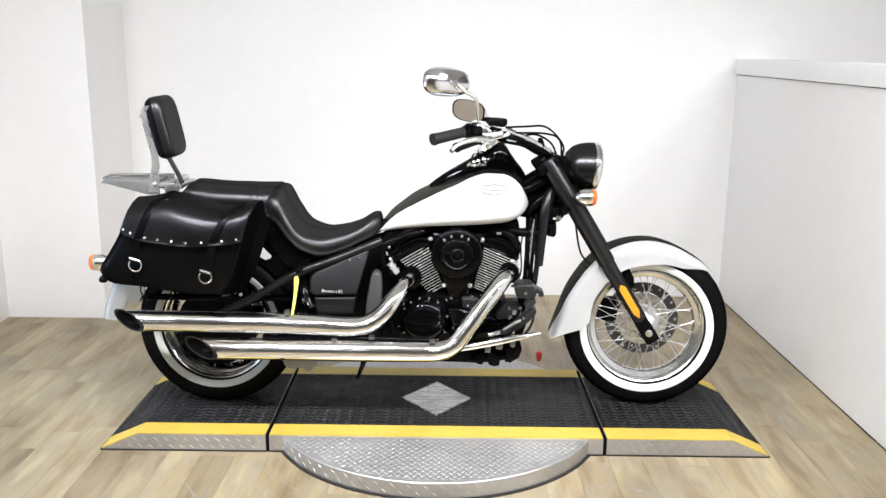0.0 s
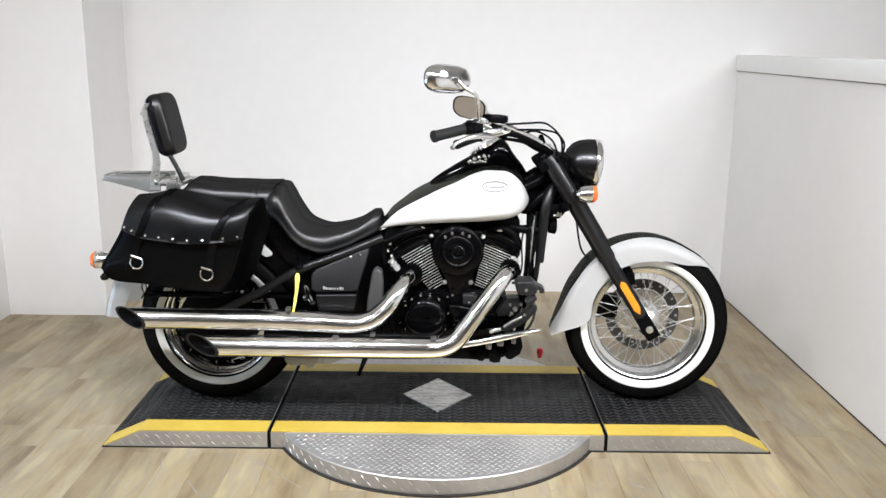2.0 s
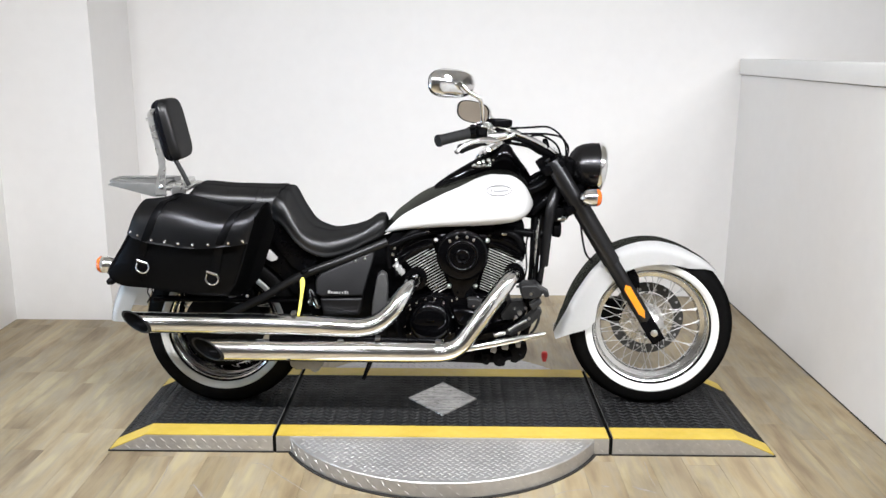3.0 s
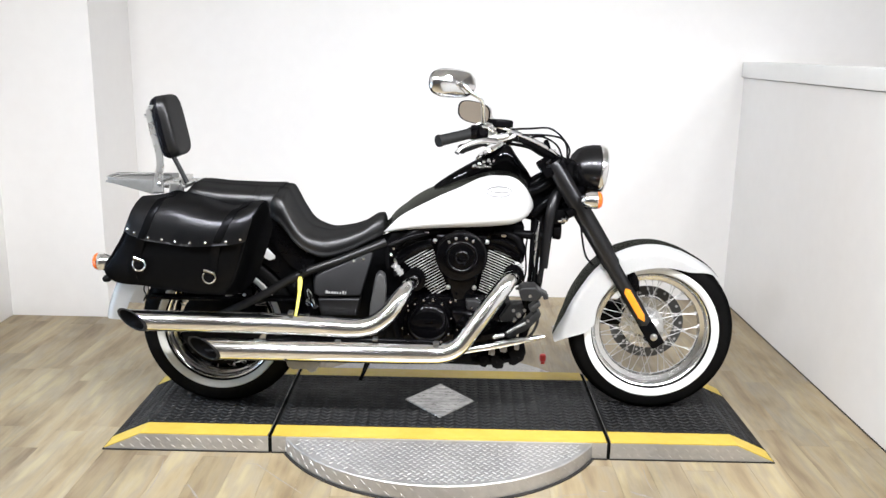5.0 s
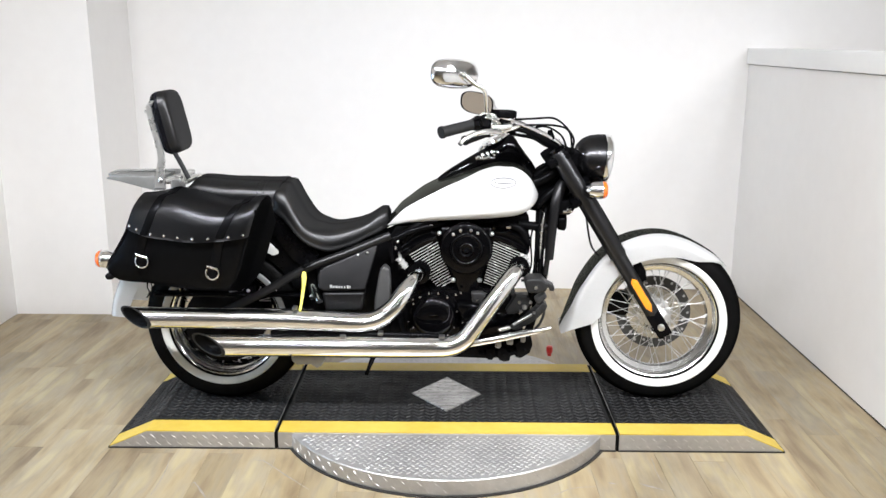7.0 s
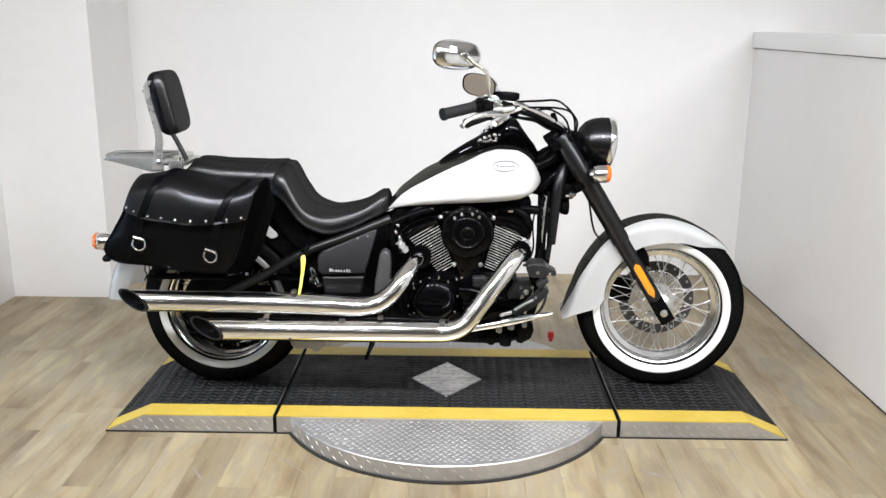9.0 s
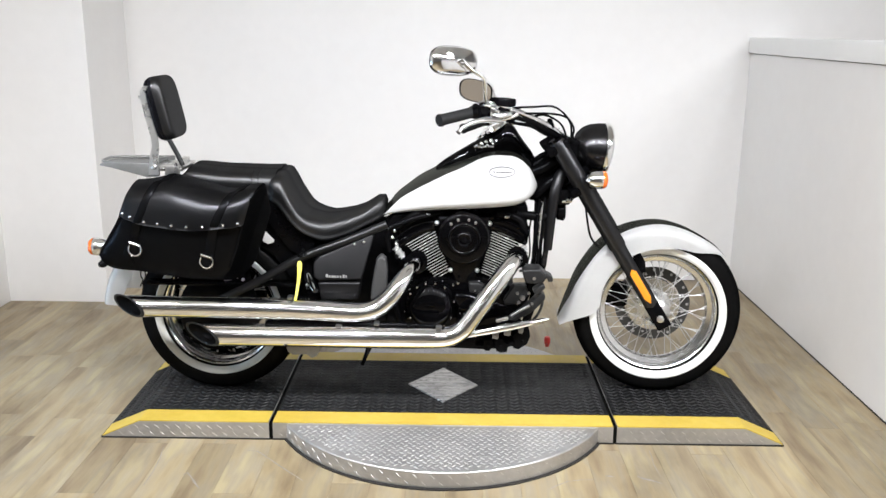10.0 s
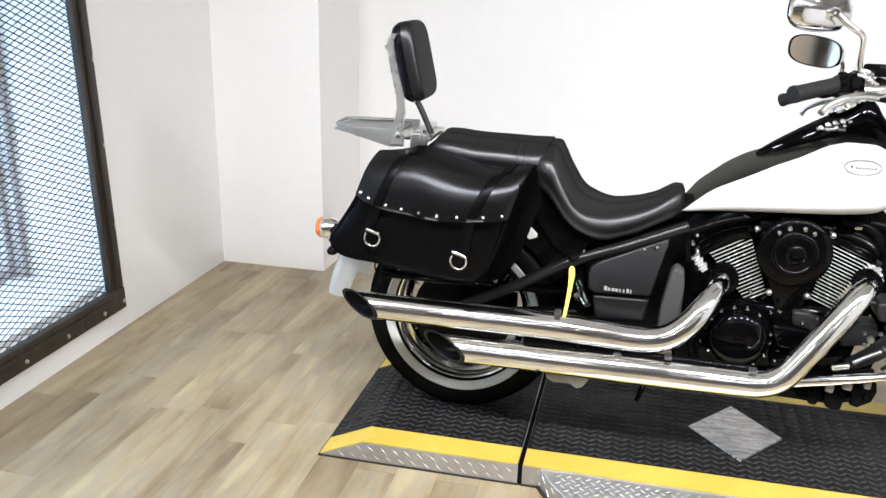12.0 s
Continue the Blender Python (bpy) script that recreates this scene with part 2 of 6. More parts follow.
place = nd(PLANK, "ShaderNodeNewGeometry")
blot = nd(PLANK, "ShaderNodeMapping")
blot.inputs["Scale"].default_value = (3.0, 1.1, 1)
wire(PLANK, place.outputs["Position"], blot.inputs["Vector"])
dirt = ramp(PLANK, noise_tex(PLANK, blot.outputs[0], 1.7, 5, 0.6), [(0.30, (0.60, 0.555, 0.465)), (0.50, (0.90, 0.88, 0.80)), (0.75, (0.97, 0.96, 0.895))])
wire(PLANK, mixc(PLANK, 1.0, mixc(PLANK, 1.0, mixc(PLANK, 0.20, broad, grain, "MULTIPLY"), tone, "MULTIPLY"), dirt, "MULTIPLY"), bsdf(PLANK).inputs["Base Color"])
vary_rough(PLANK, fine.outputs[0], 3, 0.34, 0.55)
bump(PLANK, noise_tex(PLANK, fine.outputs[0], 3, 4), 0.12)

# ---------------------------------------------------------------- mesh tools


def mesh_of(name, bm, mats, smooth=40):
    bmesh.ops.recalc_face_normals(bm, faces=bm.faces)
    lim = radians(smooth)
    for f in bm.faces:
        f.smooth = smooth > 0
    for e in bm.edges:
        if len(e.link_faces) != 2 or e.calc_face_angle(0) > lim:
            e.smooth = False
    me = bpy.data.meshes.new(name)
    bm.to_mesh(me)
    bm.free()
    for m in mats if isinstance(mats, (list, tuple)) else [mats]:
        me.materials.append(m)
    return me


def origin(ob):
    p = Vector((0, 0, 0))
    while ob:
        p += ob.matrix_basis.translation
        ob = ob.parent
    return p


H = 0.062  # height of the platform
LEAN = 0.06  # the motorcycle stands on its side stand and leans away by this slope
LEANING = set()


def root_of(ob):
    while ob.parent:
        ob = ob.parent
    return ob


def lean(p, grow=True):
    """Leans a point of the upright motorcycle and, with grow, enlarges it about the camera's starting position."""
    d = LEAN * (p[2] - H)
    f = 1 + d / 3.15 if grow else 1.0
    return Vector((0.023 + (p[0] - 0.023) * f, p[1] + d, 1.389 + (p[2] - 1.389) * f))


def thing(name, base, label, category, group=""):
    ob = new(name)
    ob.empty_display_size = 0.1
    ob.matrix_basis = Matrix.Translation(base)
    return tagged(ob, label, category, group)


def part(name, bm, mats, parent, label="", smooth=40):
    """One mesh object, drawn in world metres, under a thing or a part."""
    # leaning things are also enlarged about the camera's start, more with height
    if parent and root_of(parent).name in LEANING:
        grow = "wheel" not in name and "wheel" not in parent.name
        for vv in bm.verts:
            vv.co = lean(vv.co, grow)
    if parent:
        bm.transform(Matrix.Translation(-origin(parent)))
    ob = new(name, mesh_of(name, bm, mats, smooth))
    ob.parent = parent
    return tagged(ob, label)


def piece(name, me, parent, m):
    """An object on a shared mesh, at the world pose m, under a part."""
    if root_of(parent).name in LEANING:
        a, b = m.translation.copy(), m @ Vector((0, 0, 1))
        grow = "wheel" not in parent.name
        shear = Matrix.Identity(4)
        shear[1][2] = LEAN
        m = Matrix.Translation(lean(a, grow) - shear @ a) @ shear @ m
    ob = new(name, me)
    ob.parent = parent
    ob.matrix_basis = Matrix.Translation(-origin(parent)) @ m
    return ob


def single(name, bm, mats, label, category, group="", smooth=40, kind=""):
    ob = new(name, mesh_of(name, bm, mats, smooth))
    return tagged(ob, label, category, group, kind)


def grid(bm, rings, close_u=False, close_v=False, cap=False, mat=0):
    """A skin over rows of points."""
    vs = [[bm.verts.new(p) for p in r] for r in rings]
    nu, nv = len(vs), len(vs[0])
    for i in range(nu if close_u else nu - 1):
        for j in range(nv if close_v else nv - 1):
            q = [vs[i][j], vs[i][(j + 1) % nv], vs[(i + 1) % nu][(j + 1) % nv], vs[(i + 1) % nu][j]]
            try:
                bm.faces.new(q).material_index = mat
            except ValueError:
                pass
    if cap:
        for r in (vs[0], vs[-1]):
            try:
                bm.faces.new(r).material_index = mat
            except ValueError:
                pass
    return vs


def box(bm, x0, x1, y0, y1, z0, z1, bev=0.0, seg=2, mat=0, turn=None):
    b = bmesh.new()
    bmesh.ops.create_cube(b, size=1, matrix=Matrix.LocRotScale(((x0 + x1) / 2, (y0 + y1) / 2, (z0 + z1) / 2), None, (x1 - x0, y1 - y0, z1 - z0)))
    if bev:
        bmesh.ops.bevel(b, geom=b.edges[:], offset=bev, segments=seg, affect="EDGES", profile=0.6)
    if turn:
        b.transform(turn)
    join(bm, b, mat)
    return bm


def join(bm, b, mat=0):
    idx = {}
    for vv in b.verts:
        idx[vv] = bm.verts.new(vv.co)
    for f in b.faces:
        try:
            bm.faces.new([idx[vv] for vv in f.verts]).material_index = mat or f.material_index
        except ValueError:
            pass
    b.free()


def lathe(bm, profile, centre, axis="y", seg=48, mat=0, closed=False, turn=None):
    """Turns (along, radius) pairs about an axis through centre."""
    rings = []
    for k in range(seg):
        a = 2 * math.pi * k / seg
        c, s = math.cos(a), math.sin(a)
        row = []
        for t, r in profile:
            p = {"y": (r * c, t, r * s), "x": (t, r * c, r * s), "z": (r * c, r * s, t)}[axis]
            p = Vector(p)
            if turn:
                p = turn @ p
            row.append(p + Vector(centre))
        rings.append(row)
    grid(bm, rings, close_u=True, close_v=closed, mat=mat)
    bmesh.ops.remove_doubles(bm, verts=bm.verts, dist=1e-5)
    return bm


def spline(pts, n=8):
    """Points along a smooth line through pts (any number of values each)."""
    P = [np.array(p, float) for p in pts]
    P = [2 * P[0] - P[1]] + P + [2 * P[-1] - P[-2]]
    out = []
    for i in range(1, len(P) - 2):
        for k in range(n):
            t = k / n
            out.append(0.5 * (2 * P[i] + (P[i + 1] - P[i - 1]) * t + (2 * P[i - 1] - 5 * P[i] + 4 * P[i + 1] - P[i + 2]) * t * t + (3 * P[i] - P[i - 1] - 3 * P[i + 1] + P[i + 2]) * t ** 3))
    out.append(P[-2])
    return out


def tube(bm, pts, r, seg=12, n=6, cap=True, mat=0, slash=None, smooth_path=True):
    """A round bar along pts; r a number or one radius a point; slash slants the first end."""
    rad = r if isinstance(r, (list, tuple)) else [r] * len(pts)
    line = [(*p, q) for p, q in zip(pts, rad)]
    line = spline(line, n) if smooth_path and len(line) > 2 else [np.array(p, float) for p in line]
    P = [Vector(p[:3]) for p in line]
    rings, up = [], None
    for i, p in enumerate(P):
        d = (P[min(i + 1, len(P) - 1)] - P[max(i - 1, 0)]).normalized()
        if up is None:
            up = d.orthogonal().normalized()
            if abs(d.z) < 0.9:
                up = (Vector((0, 0, 1)) - d * d.z).normalized()
        up = (up - d * up.dot(d)).normalized()
        side = d.cross(up)
        row = []
        for k in range(seg):
            a = 2 * math.pi * k / seg
            q = p + (up * math.cos(a) + side * math.sin(a)) * float(line[i][3])
            if slash and (p - P[0]).length < 0.14:
                q = q - d * (slash[0] * math.cos(a) - slash[1] * math.sin(a)) * (1 - (p - P[0]).length / 0.14)
            row.append(q)
        rings.append(row)
    grid(bm, rings, close_v=True, cap=cap, mat=mat)
    return bm


def prism(bm, outline, y0, y1, bev=0.0, seg=2, mat=0):
    """An outline of (x, z) pairs, given a thickness from y0 to y1."""
    b = bmesh.new()
    a = [b.verts.new((x, y0, z)) for x, z in outline]
    c = [b.verts.new((x, y1, z)) for x, z in outline]
    b.faces.new(a)
    b.faces.new(c)
    for i in range(len(a)):
        j = (i + 1) % len(a)
        b.faces.new((a[i], a[j], c[j], c[i]))
    bmesh.ops.recalc_face_normals(b, faces=b.faces)
    if bev:
        bmesh.ops.bevel(b, geom=b.edges[:], offset=bev, segments=seg, affect="EDGES", profile=0.6)
    join(bm, b, mat)
    return bm


def sgn_pow(v, p):
    return math.copysign(abs(v) ** p, v)


def interp(x, table):
    """A smooth value between (x, value) pairs, with no overshoot."""
    if x <= table[0][0]:
        return table[0][1]
    if x >= table[-1][0]:
        return table[-1][1]
    k = next(i for i in range(len(table) - 1) if x <= table[i + 1][0])

    def rise(i):
        return (table[i + 1][1] - table[i][1]) / (table[i + 1][0] - table[i][0])

    def slope(i):
        if i == 0:
            return rise(0)
        if i == len(table) - 1:
            return rise(i - 1)
        a, b = rise(i - 1), rise(i)
        return 0.0 if a * b <= 0 else 2 * a * b / (a + b)

    (x0, v0), (x1, v1) = table[k], table[k + 1]
    h = x1 - x0
    t = (x - x0) / h
    return (2 * t ** 3 - 3 * t * t + 1) * v0 + (t ** 3 - 2 * t * t + t) * h * slope(k) + (3 * t * t - 2 * t ** 3) * v1 + (t ** 3 - t * t) * h * slope(k + 1)


def bolt(bm, x, y, z, r=0.006, h=0.006, mat=0, toward=-1):
    """A domed bolt head that faces along -y."""
    lathe(bm, [(0, r), (toward * h * 0.6, r * 0.95), (toward * h, r * 0.5), (toward * h * 1.05, 0.0001)], (x, y, z), "y", 10, mat)


B = bmesh.new

# ---------------------------------------------------------------- the room
LX, RX, BY, PY, PX = -2.225, 1.62, 1.65, 1.12, -1.72
ZC = 3.0


def wall(name, x0, x1, y0, y1, z0, z1, label, mat=WALLP):
    return single(name, box(B(), x0, x1, y0, y1, z0, z1), mat, label, "wall", kind="structure", smooth=0)


wall("wall_back", -1.74, 6.5, BY, BY + 0.12, 0, ZC, "white painted back wall, plain plaster")
wall("wall_column", LX - 0.5, PX, PY, BY + 0.12, 0, ZC, "white painted wall jog beside the back wall")
# unseen walls and ceiling, added and toned for reflections and bounced light
wall("wall_far_right", 6.5, 6.62, -8.0, BY + 0.12, 0, ZC, "white painted wall beyond the low wall", GREYWALL)
wall("wall_far_left", -6.62, -6.5, -8.0, -1.9, 0, ZC, "white painted wall at the side of the hall", GREYWALL)
wall("wall_behind", -6.62, 6.62, -8.12, -8.0, 0, ZC, "white wall at the far end of the hall", HALLP)
wall("wall_return", -6.5, LX - 0.44, -1.9, -1.78, 0, ZC, "white painted wall beside the hall")
wall("ceiling", -6.62, 6.62, -8.12, BY + 0.12, ZC, ZC + 0.1, "white painted ceiling", CEILP)

low = thing("low_wall", (RX + 0.08, -0.6, 0), "white low wall with a thick painted cap", "wall")
tagged(low, kind="structure")
part("wall_body", box(B(), RX, RX + 0.16, -2.6, BY, 0, 1.262), WALLP, low, smooth=0)
part("base_joint", box(B(), RX - 0.0035, RX - 0.0005, -2.6, BY - 0.002, 0.0005, 0.005), JOINT, low, "thin dark joint along the floor", smooth=0)
part("cap", box(B(), RX - 0.014, RX + 0.2, -2.6, BY - 0.002, 1.266, 1.348, 0.004), CAPP, low, "glossy white cap board")

# left wall, with the opening behind the grille
GY0, GY1, GZ0, GZ1 = -1.25, 0.272, 0.098, 1.335
OY0, OY1, OZ0, OZ1 = GY0 + 0.085, GY1 - 0.030, GZ0 + 0.080, GZ1 - 0.06
bm = B()
D = 0.44
for a in ((OY1, PY, 0, ZC), (-1.9, OY0, 0, ZC), (OY0, OY1, 0, OZ0), (OY0, OY1, OZ1, ZC)):
    box(bm, LX - D, LX, *a)
single("wall_left", bm, WALLP, "white painted side wall with a grilled window opening", "wall", kind="structure", smooth=0)
win = thing("window_1", (LX - D + 0.03, (OY0 + OY1) / 2, OZ0), "bright window in a grey metal casement behind a grille", "window")
tagged(win, kind="structure")
bm = B()
for a in ((OY1 - 0.06, OY1, OZ0, OZ1), (OY0, OY0 + 0.06, OZ0, OZ1), (OY0 + 0.06, OY1 - 0.06, OZ0, OZ0 + 0.06), (OY0 + 0.06, OY1 - 0.06, OZ1 - 0.06, OZ1)):
    box(bm, LX - D, LX - D + 0.05, *a, 0.006)
part("window_frame", bm, WINFR, win)
bm = B()
box(bm, LX - D + 0.05, LX - D + 0.09, OY1 - 0.035, OY1 - 0.003, OZ0 + 0.003, OZ1 - 0.003, 0.004)
for k in range(16):
    z = OZ0 + 0.05 + k * 0.064
    box(bm, LX - D + 0.09, LX - D + 0.096, OY1 - 0.030, OY1 - 0.008, z, z + 0.03, 0.002)
part("guide_rail", bm, WINFR, win, "slotted metal guide rail")
part("window_sill", box(B(), LX - D + 0.051, LX - 0.02, OY0 + 0.002, OY1 - 0.036, OZ0 + 0.001, OZ0 + 0.022, 0.004), CAPP, win)
pane = part("pane", box(B(), LX - D + 0.010, LX - D + 0.016, OY0 + 0.06, OY1 - 0.06, OZ0 + 0.06, OZ1 - 0.06), GLASS, win)
pane.visible_shadow = False
single("backdrop", box(B(), LX - D - 0.32, LX - D - 0.30, OY0 - 0.3, OY1 + 0.3, OZ0 - 0.3, OZ1 + 0.3), SKYGLOW, "plain bright daylight outside the window", "backdrop", kind="structure")

grille = thing("security_grille", (LX, (GY0 + GY1) / 2, GZ0), "black expanded-metal grille in a dark stained bolted frame", "grille")
X0, X1 = LX + 0.002, LX + 0.030
for nm, a in (("stile", (GY1 - 0.076, GY1, GZ0 + 0.085, GZ1 - 0.06)), ("stile", (GY0, GY0 + 0.088, GZ0 + 0.085, GZ1 - 0.06))):
    bm = box(B(), X0, X1, *a, 0.005)
    box(bm, X1, X1 + 0.012, a[0] + 0.025, a[0] + 0.052, a[2] + 0.01, a[3] - 0.01, 0.004)
    part(nm, bm, GATEWOOD, grille)
bm = box(B(), X0, X1 + 0.003, GY0, GY1, GZ0, GZ0 + 0.085, 0.005)
box(bm, X1 + 0.003, X1 + 0.012, GY0 + 0.02, GY1 - 0.1, GZ0 + 0.050, GZ0 + 0.062, 0.003)
part("bottom_rail", bm, GATEWOOD, grille)
part("top_rail", box(B(), X0, X1 + 0.003, GY0, GY1, GZ1 - 0.026, GZ1, 0.004), GATEWOOD, grille)
part("top_rail", box(B(), X0, X1, GY0, GY1, GZ1 - 0.060, GZ1 - 0.034, 0.004), GATEWOOD, grille)
part("gap_strip", box(B(), X0, X1 - 0.012, GY0, GY1 - 0.02, GZ1 - 0.034, GZ1 - 0.026), CAPP, grille, "white wall strip between the top rails")
for k in range(5):
    bm = B()
    lathe(bm, [(0, 0.009), (0.004, 0.008), (0.006, 0.0001)], (X1 + 0.001, GY1 - 0.012, GZ0 + 0.03 + k * 0.30), "x", 10)
    part("bolt", bm, STEEL, grille)
for k in range(5):
    bm = B()
    lathe(bm, [(0, 0.009), (0.004, 0.008), (0.006, 0.0001)], (X1 + 0.004, GY1 - 0.14 - k * 0.21, GZ0 + 0.026), "x", 10)
    part("bolt", bm, STEEL, grille)
bm = B()
LW, SW = 0.050, 0.0215


def strand(bm, a, b, w=0.0014, t=0.0020):
    """A flat strand of expanded metal in the plane x = const."""
    a, b = Vector(a), Vector(b)
    d = (b - a).normalized()
    n = Vector((0, -d.z, d.y)) * w
    q = [bm.verts.new(p) for p in (a - n, b - n, b + n, a + n)]
    e = [bm.verts.new(p + Vector((t, 0, 0.0007))) for p in (a - n, b - n, b + n, a + n)]
    for f in ((q[0], q[1], q[2], q[3]), (e[3], e[2], e[1], e[0]), (q[0], e[0], e[1], q[1]), (q[2], e[2], e[3], q[3])):
        bm.faces.new(f)


ny, nz = int((OY1 - OY0 + 0.02) / LW), int((OZ1 - OZ0 + 0.02) / SW)
for i in range(ny + 1):
    for j in range(nz + 1):
        y, z = OY0 - 0.01 + i * LW, OZ0 - 0.01 + j * SW
        xm = LX + 0.008
        strand(bm, (xm, y, z), (xm, y + LW / 2, z + SW / 2))
        strand(bm, (xm, y + LW / 2, z + SW / 2), (xm, y + LW, z))
        strand(bm, (xm, y, z), (xm, y + LW / 2, z - SW / 2))
        strand(bm, (xm, y + LW / 2, z - SW / 2), (xm, y + LW, z))
part("wire_mesh", bm, MESHM, grille, "black expanded-metal mesh", smooth=0)
# the whole grille hangs a little out of plumb
for ob in grille.children:
    foot = origin(ob).z - GZ0
    for v_ in ob.data.vertices:
        v_.co.y -= 0.048 * (v_.co.z + foot)

# ---------------------------------------------------------------- platform


def tread(bm, x, y, z, ang, ln, w, h, slope=0.0, x_from=0.0, upright=False, tilt=0):
    """One raised lozenge of tread plate."""
    c, s = math.cos(ang), math.sin(ang)
    pts = []
    for a, b, t in ((-ln, 0, 0), (0, -w, 0), (ln, 0, 0), (0, w, 0), (-ln * 0.55, 0, h), (0, -w * 0.35, h), (ln * 0.55, 0, h), (0, w * 0.35, h)):
        u, vv = a * c - b * s, a * s + b * c
        if upright:
            p = (x + u * math.cos(tilt), y - t + u * math.sin(tilt), z + vv)
        else:
            p = (x + u, y + vv, z + t + slope * (u + x - x_from))
        pts.append(bm.verts.new(p))
    for f in ((4, 5, 6, 7), (0, 1, 5, 4), (1, 2, 6, 5), (2, 3, 7, 6), (3, 0, 4, 7)):
        bm.faces.new([pts[k] for k in f])


YF, YB = -0.372, 0.290


def deck_piece(name, x0, x1, low_end, label):
    """One length of the platform; low_end -1 or 1 slopes that end down to the floor, 0 leaves it level."""
    t = thing(name, ((x0 + x1) / 2, (YF + YB) / 2, 0), label, "platform", "motorcycle platform")
    run = 0.132
    if low_end < 0:
        prof = [(x0, 0.0), (x1, 0.0), (x1, H), (x0 + run, H), (x0, 0.004)]
    elif low_end > 0:
        prof = [(x0, 0.0), (x1, 0.0), (x1, 0.004), (x1 - run, H), (x0, H)]
    else:
        prof = [(x0, 0.0), (x1, 0.0), (x1, H), (x0, H)]
    part("body", prism(B(), prof, YF, YB), PLATEAL, t, smooth=20)

    def top(x):
        if low_end < 0 and x < x0 + run:
            return 0.004 + (H - 0.004) * (x - x0) / run
        if low_end > 0 and x > x1 - run:
            return 0.004 + (H - 0.004) * (x1 - x) / run
        return H

    xs = sorted({x0 + 0.001, x1 - 0.001, *([x0 + run] if low_end < 0 else []), *([x1 - run] if low_end > 0 else [])})

    def sheet(ya, yb, lift):
        b = bmesh.new()
        grid(b, [[(x, y, top(x) + (lift if k else 0)) for y, k in ((ya, 0), (ya, 1), (yb, 1), (yb, 0))] for x in xs])
        return b

    part("mat", sheet(YF + 0.088, YB - 0.086, 0.003), DECK, t, "black ribbed rubber mat", smooth=15)
    part("edge_stripe", sheet(YF + 0.001, YF + 0.0875, 0.0035), YELLOW, t, "yellow painted edge stripe", smooth=15)
    part("edge_stripe", sheet(YB - 0.0855, YB - 0.001, 0.0035), YELLOW, t, "yellow painted edge stripe", smooth=15)
    b = bmesh.new()
    # rows of zigzag bars along the platform
    i, x = 0, x0 + 0.020
    while x < x1 - 0.012:
        y = YF + 0.103
        while y < YB - 0.097:
            if not (name == "platform_deck" and abs(x) / 0.150 + abs(y + 0.034) / 0.172 < 1.0):
                sl = 0.0
                if low_end < 0 and x < x0 + run:
                    sl = (H - 0.004) / run
                if low_end > 0 and x > x1 - run:
                    sl = -(H - 0.004) / run
                tread(b, x, y, top(x) + 0.003, radians(36 if i % 2 else -36), 0.0150, 0.0042, 0.0034, sl, x)
            y += 0.0265
        x += 0.0225
        i += 1
    tagged(part("tread", b, DECKBAR, t, "raised rubber tread", smooth=0), kind="stuff")
    b = bmesh.new()
    x, i = x0 + 0.03, 0
    while x < x1 - 0.015:
        for j, z in enumerate((0.017, 0.044)):
            xx = x + (0.018 if j else 0)
            if top(xx) > z + 0.012 and xx < x1 - 0.015:
                tread(b, xx, YF, z, radians(-38), 0.0115, 0.0015, 0.0016, upright=True)
        x += 0.036
        i += 1
    tagged(part("side_tread", b, PLATEBAR, t, "raised bars of the tread plate", smooth=0), kind="stuff")
    part("base_gasket", box(B(), x0 - 0.003, x1 + 0.003, YF - 0.003, YB + 0.003, 0.0, 0.005), JOINT, t)
    return t


deck_piece("platform_ramp", -1.168, -0.590, -1, "aluminium ramp section with black tread mat and yellow edges")
deck = deck_piece("platform_deck", -0.577, 0.592, 0, "level platform section with black tread mat and yellow edges")
deck_piece("platform_ramp", 0.605, 1.176, 1, "aluminium ramp section with black tread mat and yellow edges")
# added black strips stand for the shade in the platform gaps
for gx in (-0.5835, 0.5985):
    part("gap_seal", box(B(), gx - 0.0062, gx + 0.0062, YF + 0.001, YB, 0.0, H - 0.002), RUBBER, deck, "black rubber seal in the gap")

# polished lozenge in the middle of the deck
bm = B()
loz = [(0.006, 0.130), (-0.128, -0.034), (0.006, -0.198), (0.138, -0.038)]
a = [bm.verts.new((x, y, H + 0.003)) for x, y in loz]
c = [bm.verts.new((x * 0.985, (y + 0.034) * 0.985 - 0.034, H + 0.0068)) for x, y in loz]
bm.faces.new(c)
for i in range(4):
    bm.faces.new((a[i], a[(i + 1) % 4], c[(i + 1) % 4], c[i]))
SCUFF = two_scale("scuffed_aluminium", (0.13, 0.127, 0.124), (0.52, 0.51, 0.50), 14, 70, 0.3, 0.85, bumps=0.3, bump_scale=55, stretch=(1, 3.5, 1))
part("lozenge_plate", bm, SCUFF, deck, "scuffed bare aluminium lozenge", smooth=10)

TC, TR = (0.006, -0.085), 0.607
turn_table = thing("turntable", (TC[0], TC[1], 0), "round aluminium tread-plate turntable under the platform", "turntable")
bm = B()
lathe(bm, [(0.004, 0.0001), (0.004, TR - 0.002), (0.007, TR), (H - 0.006, TR), (H - 0.003, TR - 0.003), (H - 0.003, 0.0001)], (TC[0], TC[1], 0), "z", 96)
part("disc", bm, PLATEAL, turn_table, smooth=30)
bm = B()
lathe(bm, [(0.0, 0.0001), (0.0, TR + 0.008), (0.005, TR + 0.008), (0.005, 0.0001)], (TC[0], TC[1], 0), "z", 96)
part("gasket", bm, JOINT, turn_table, "black rubber edge on the floor")
bm = B()
step = 0.026
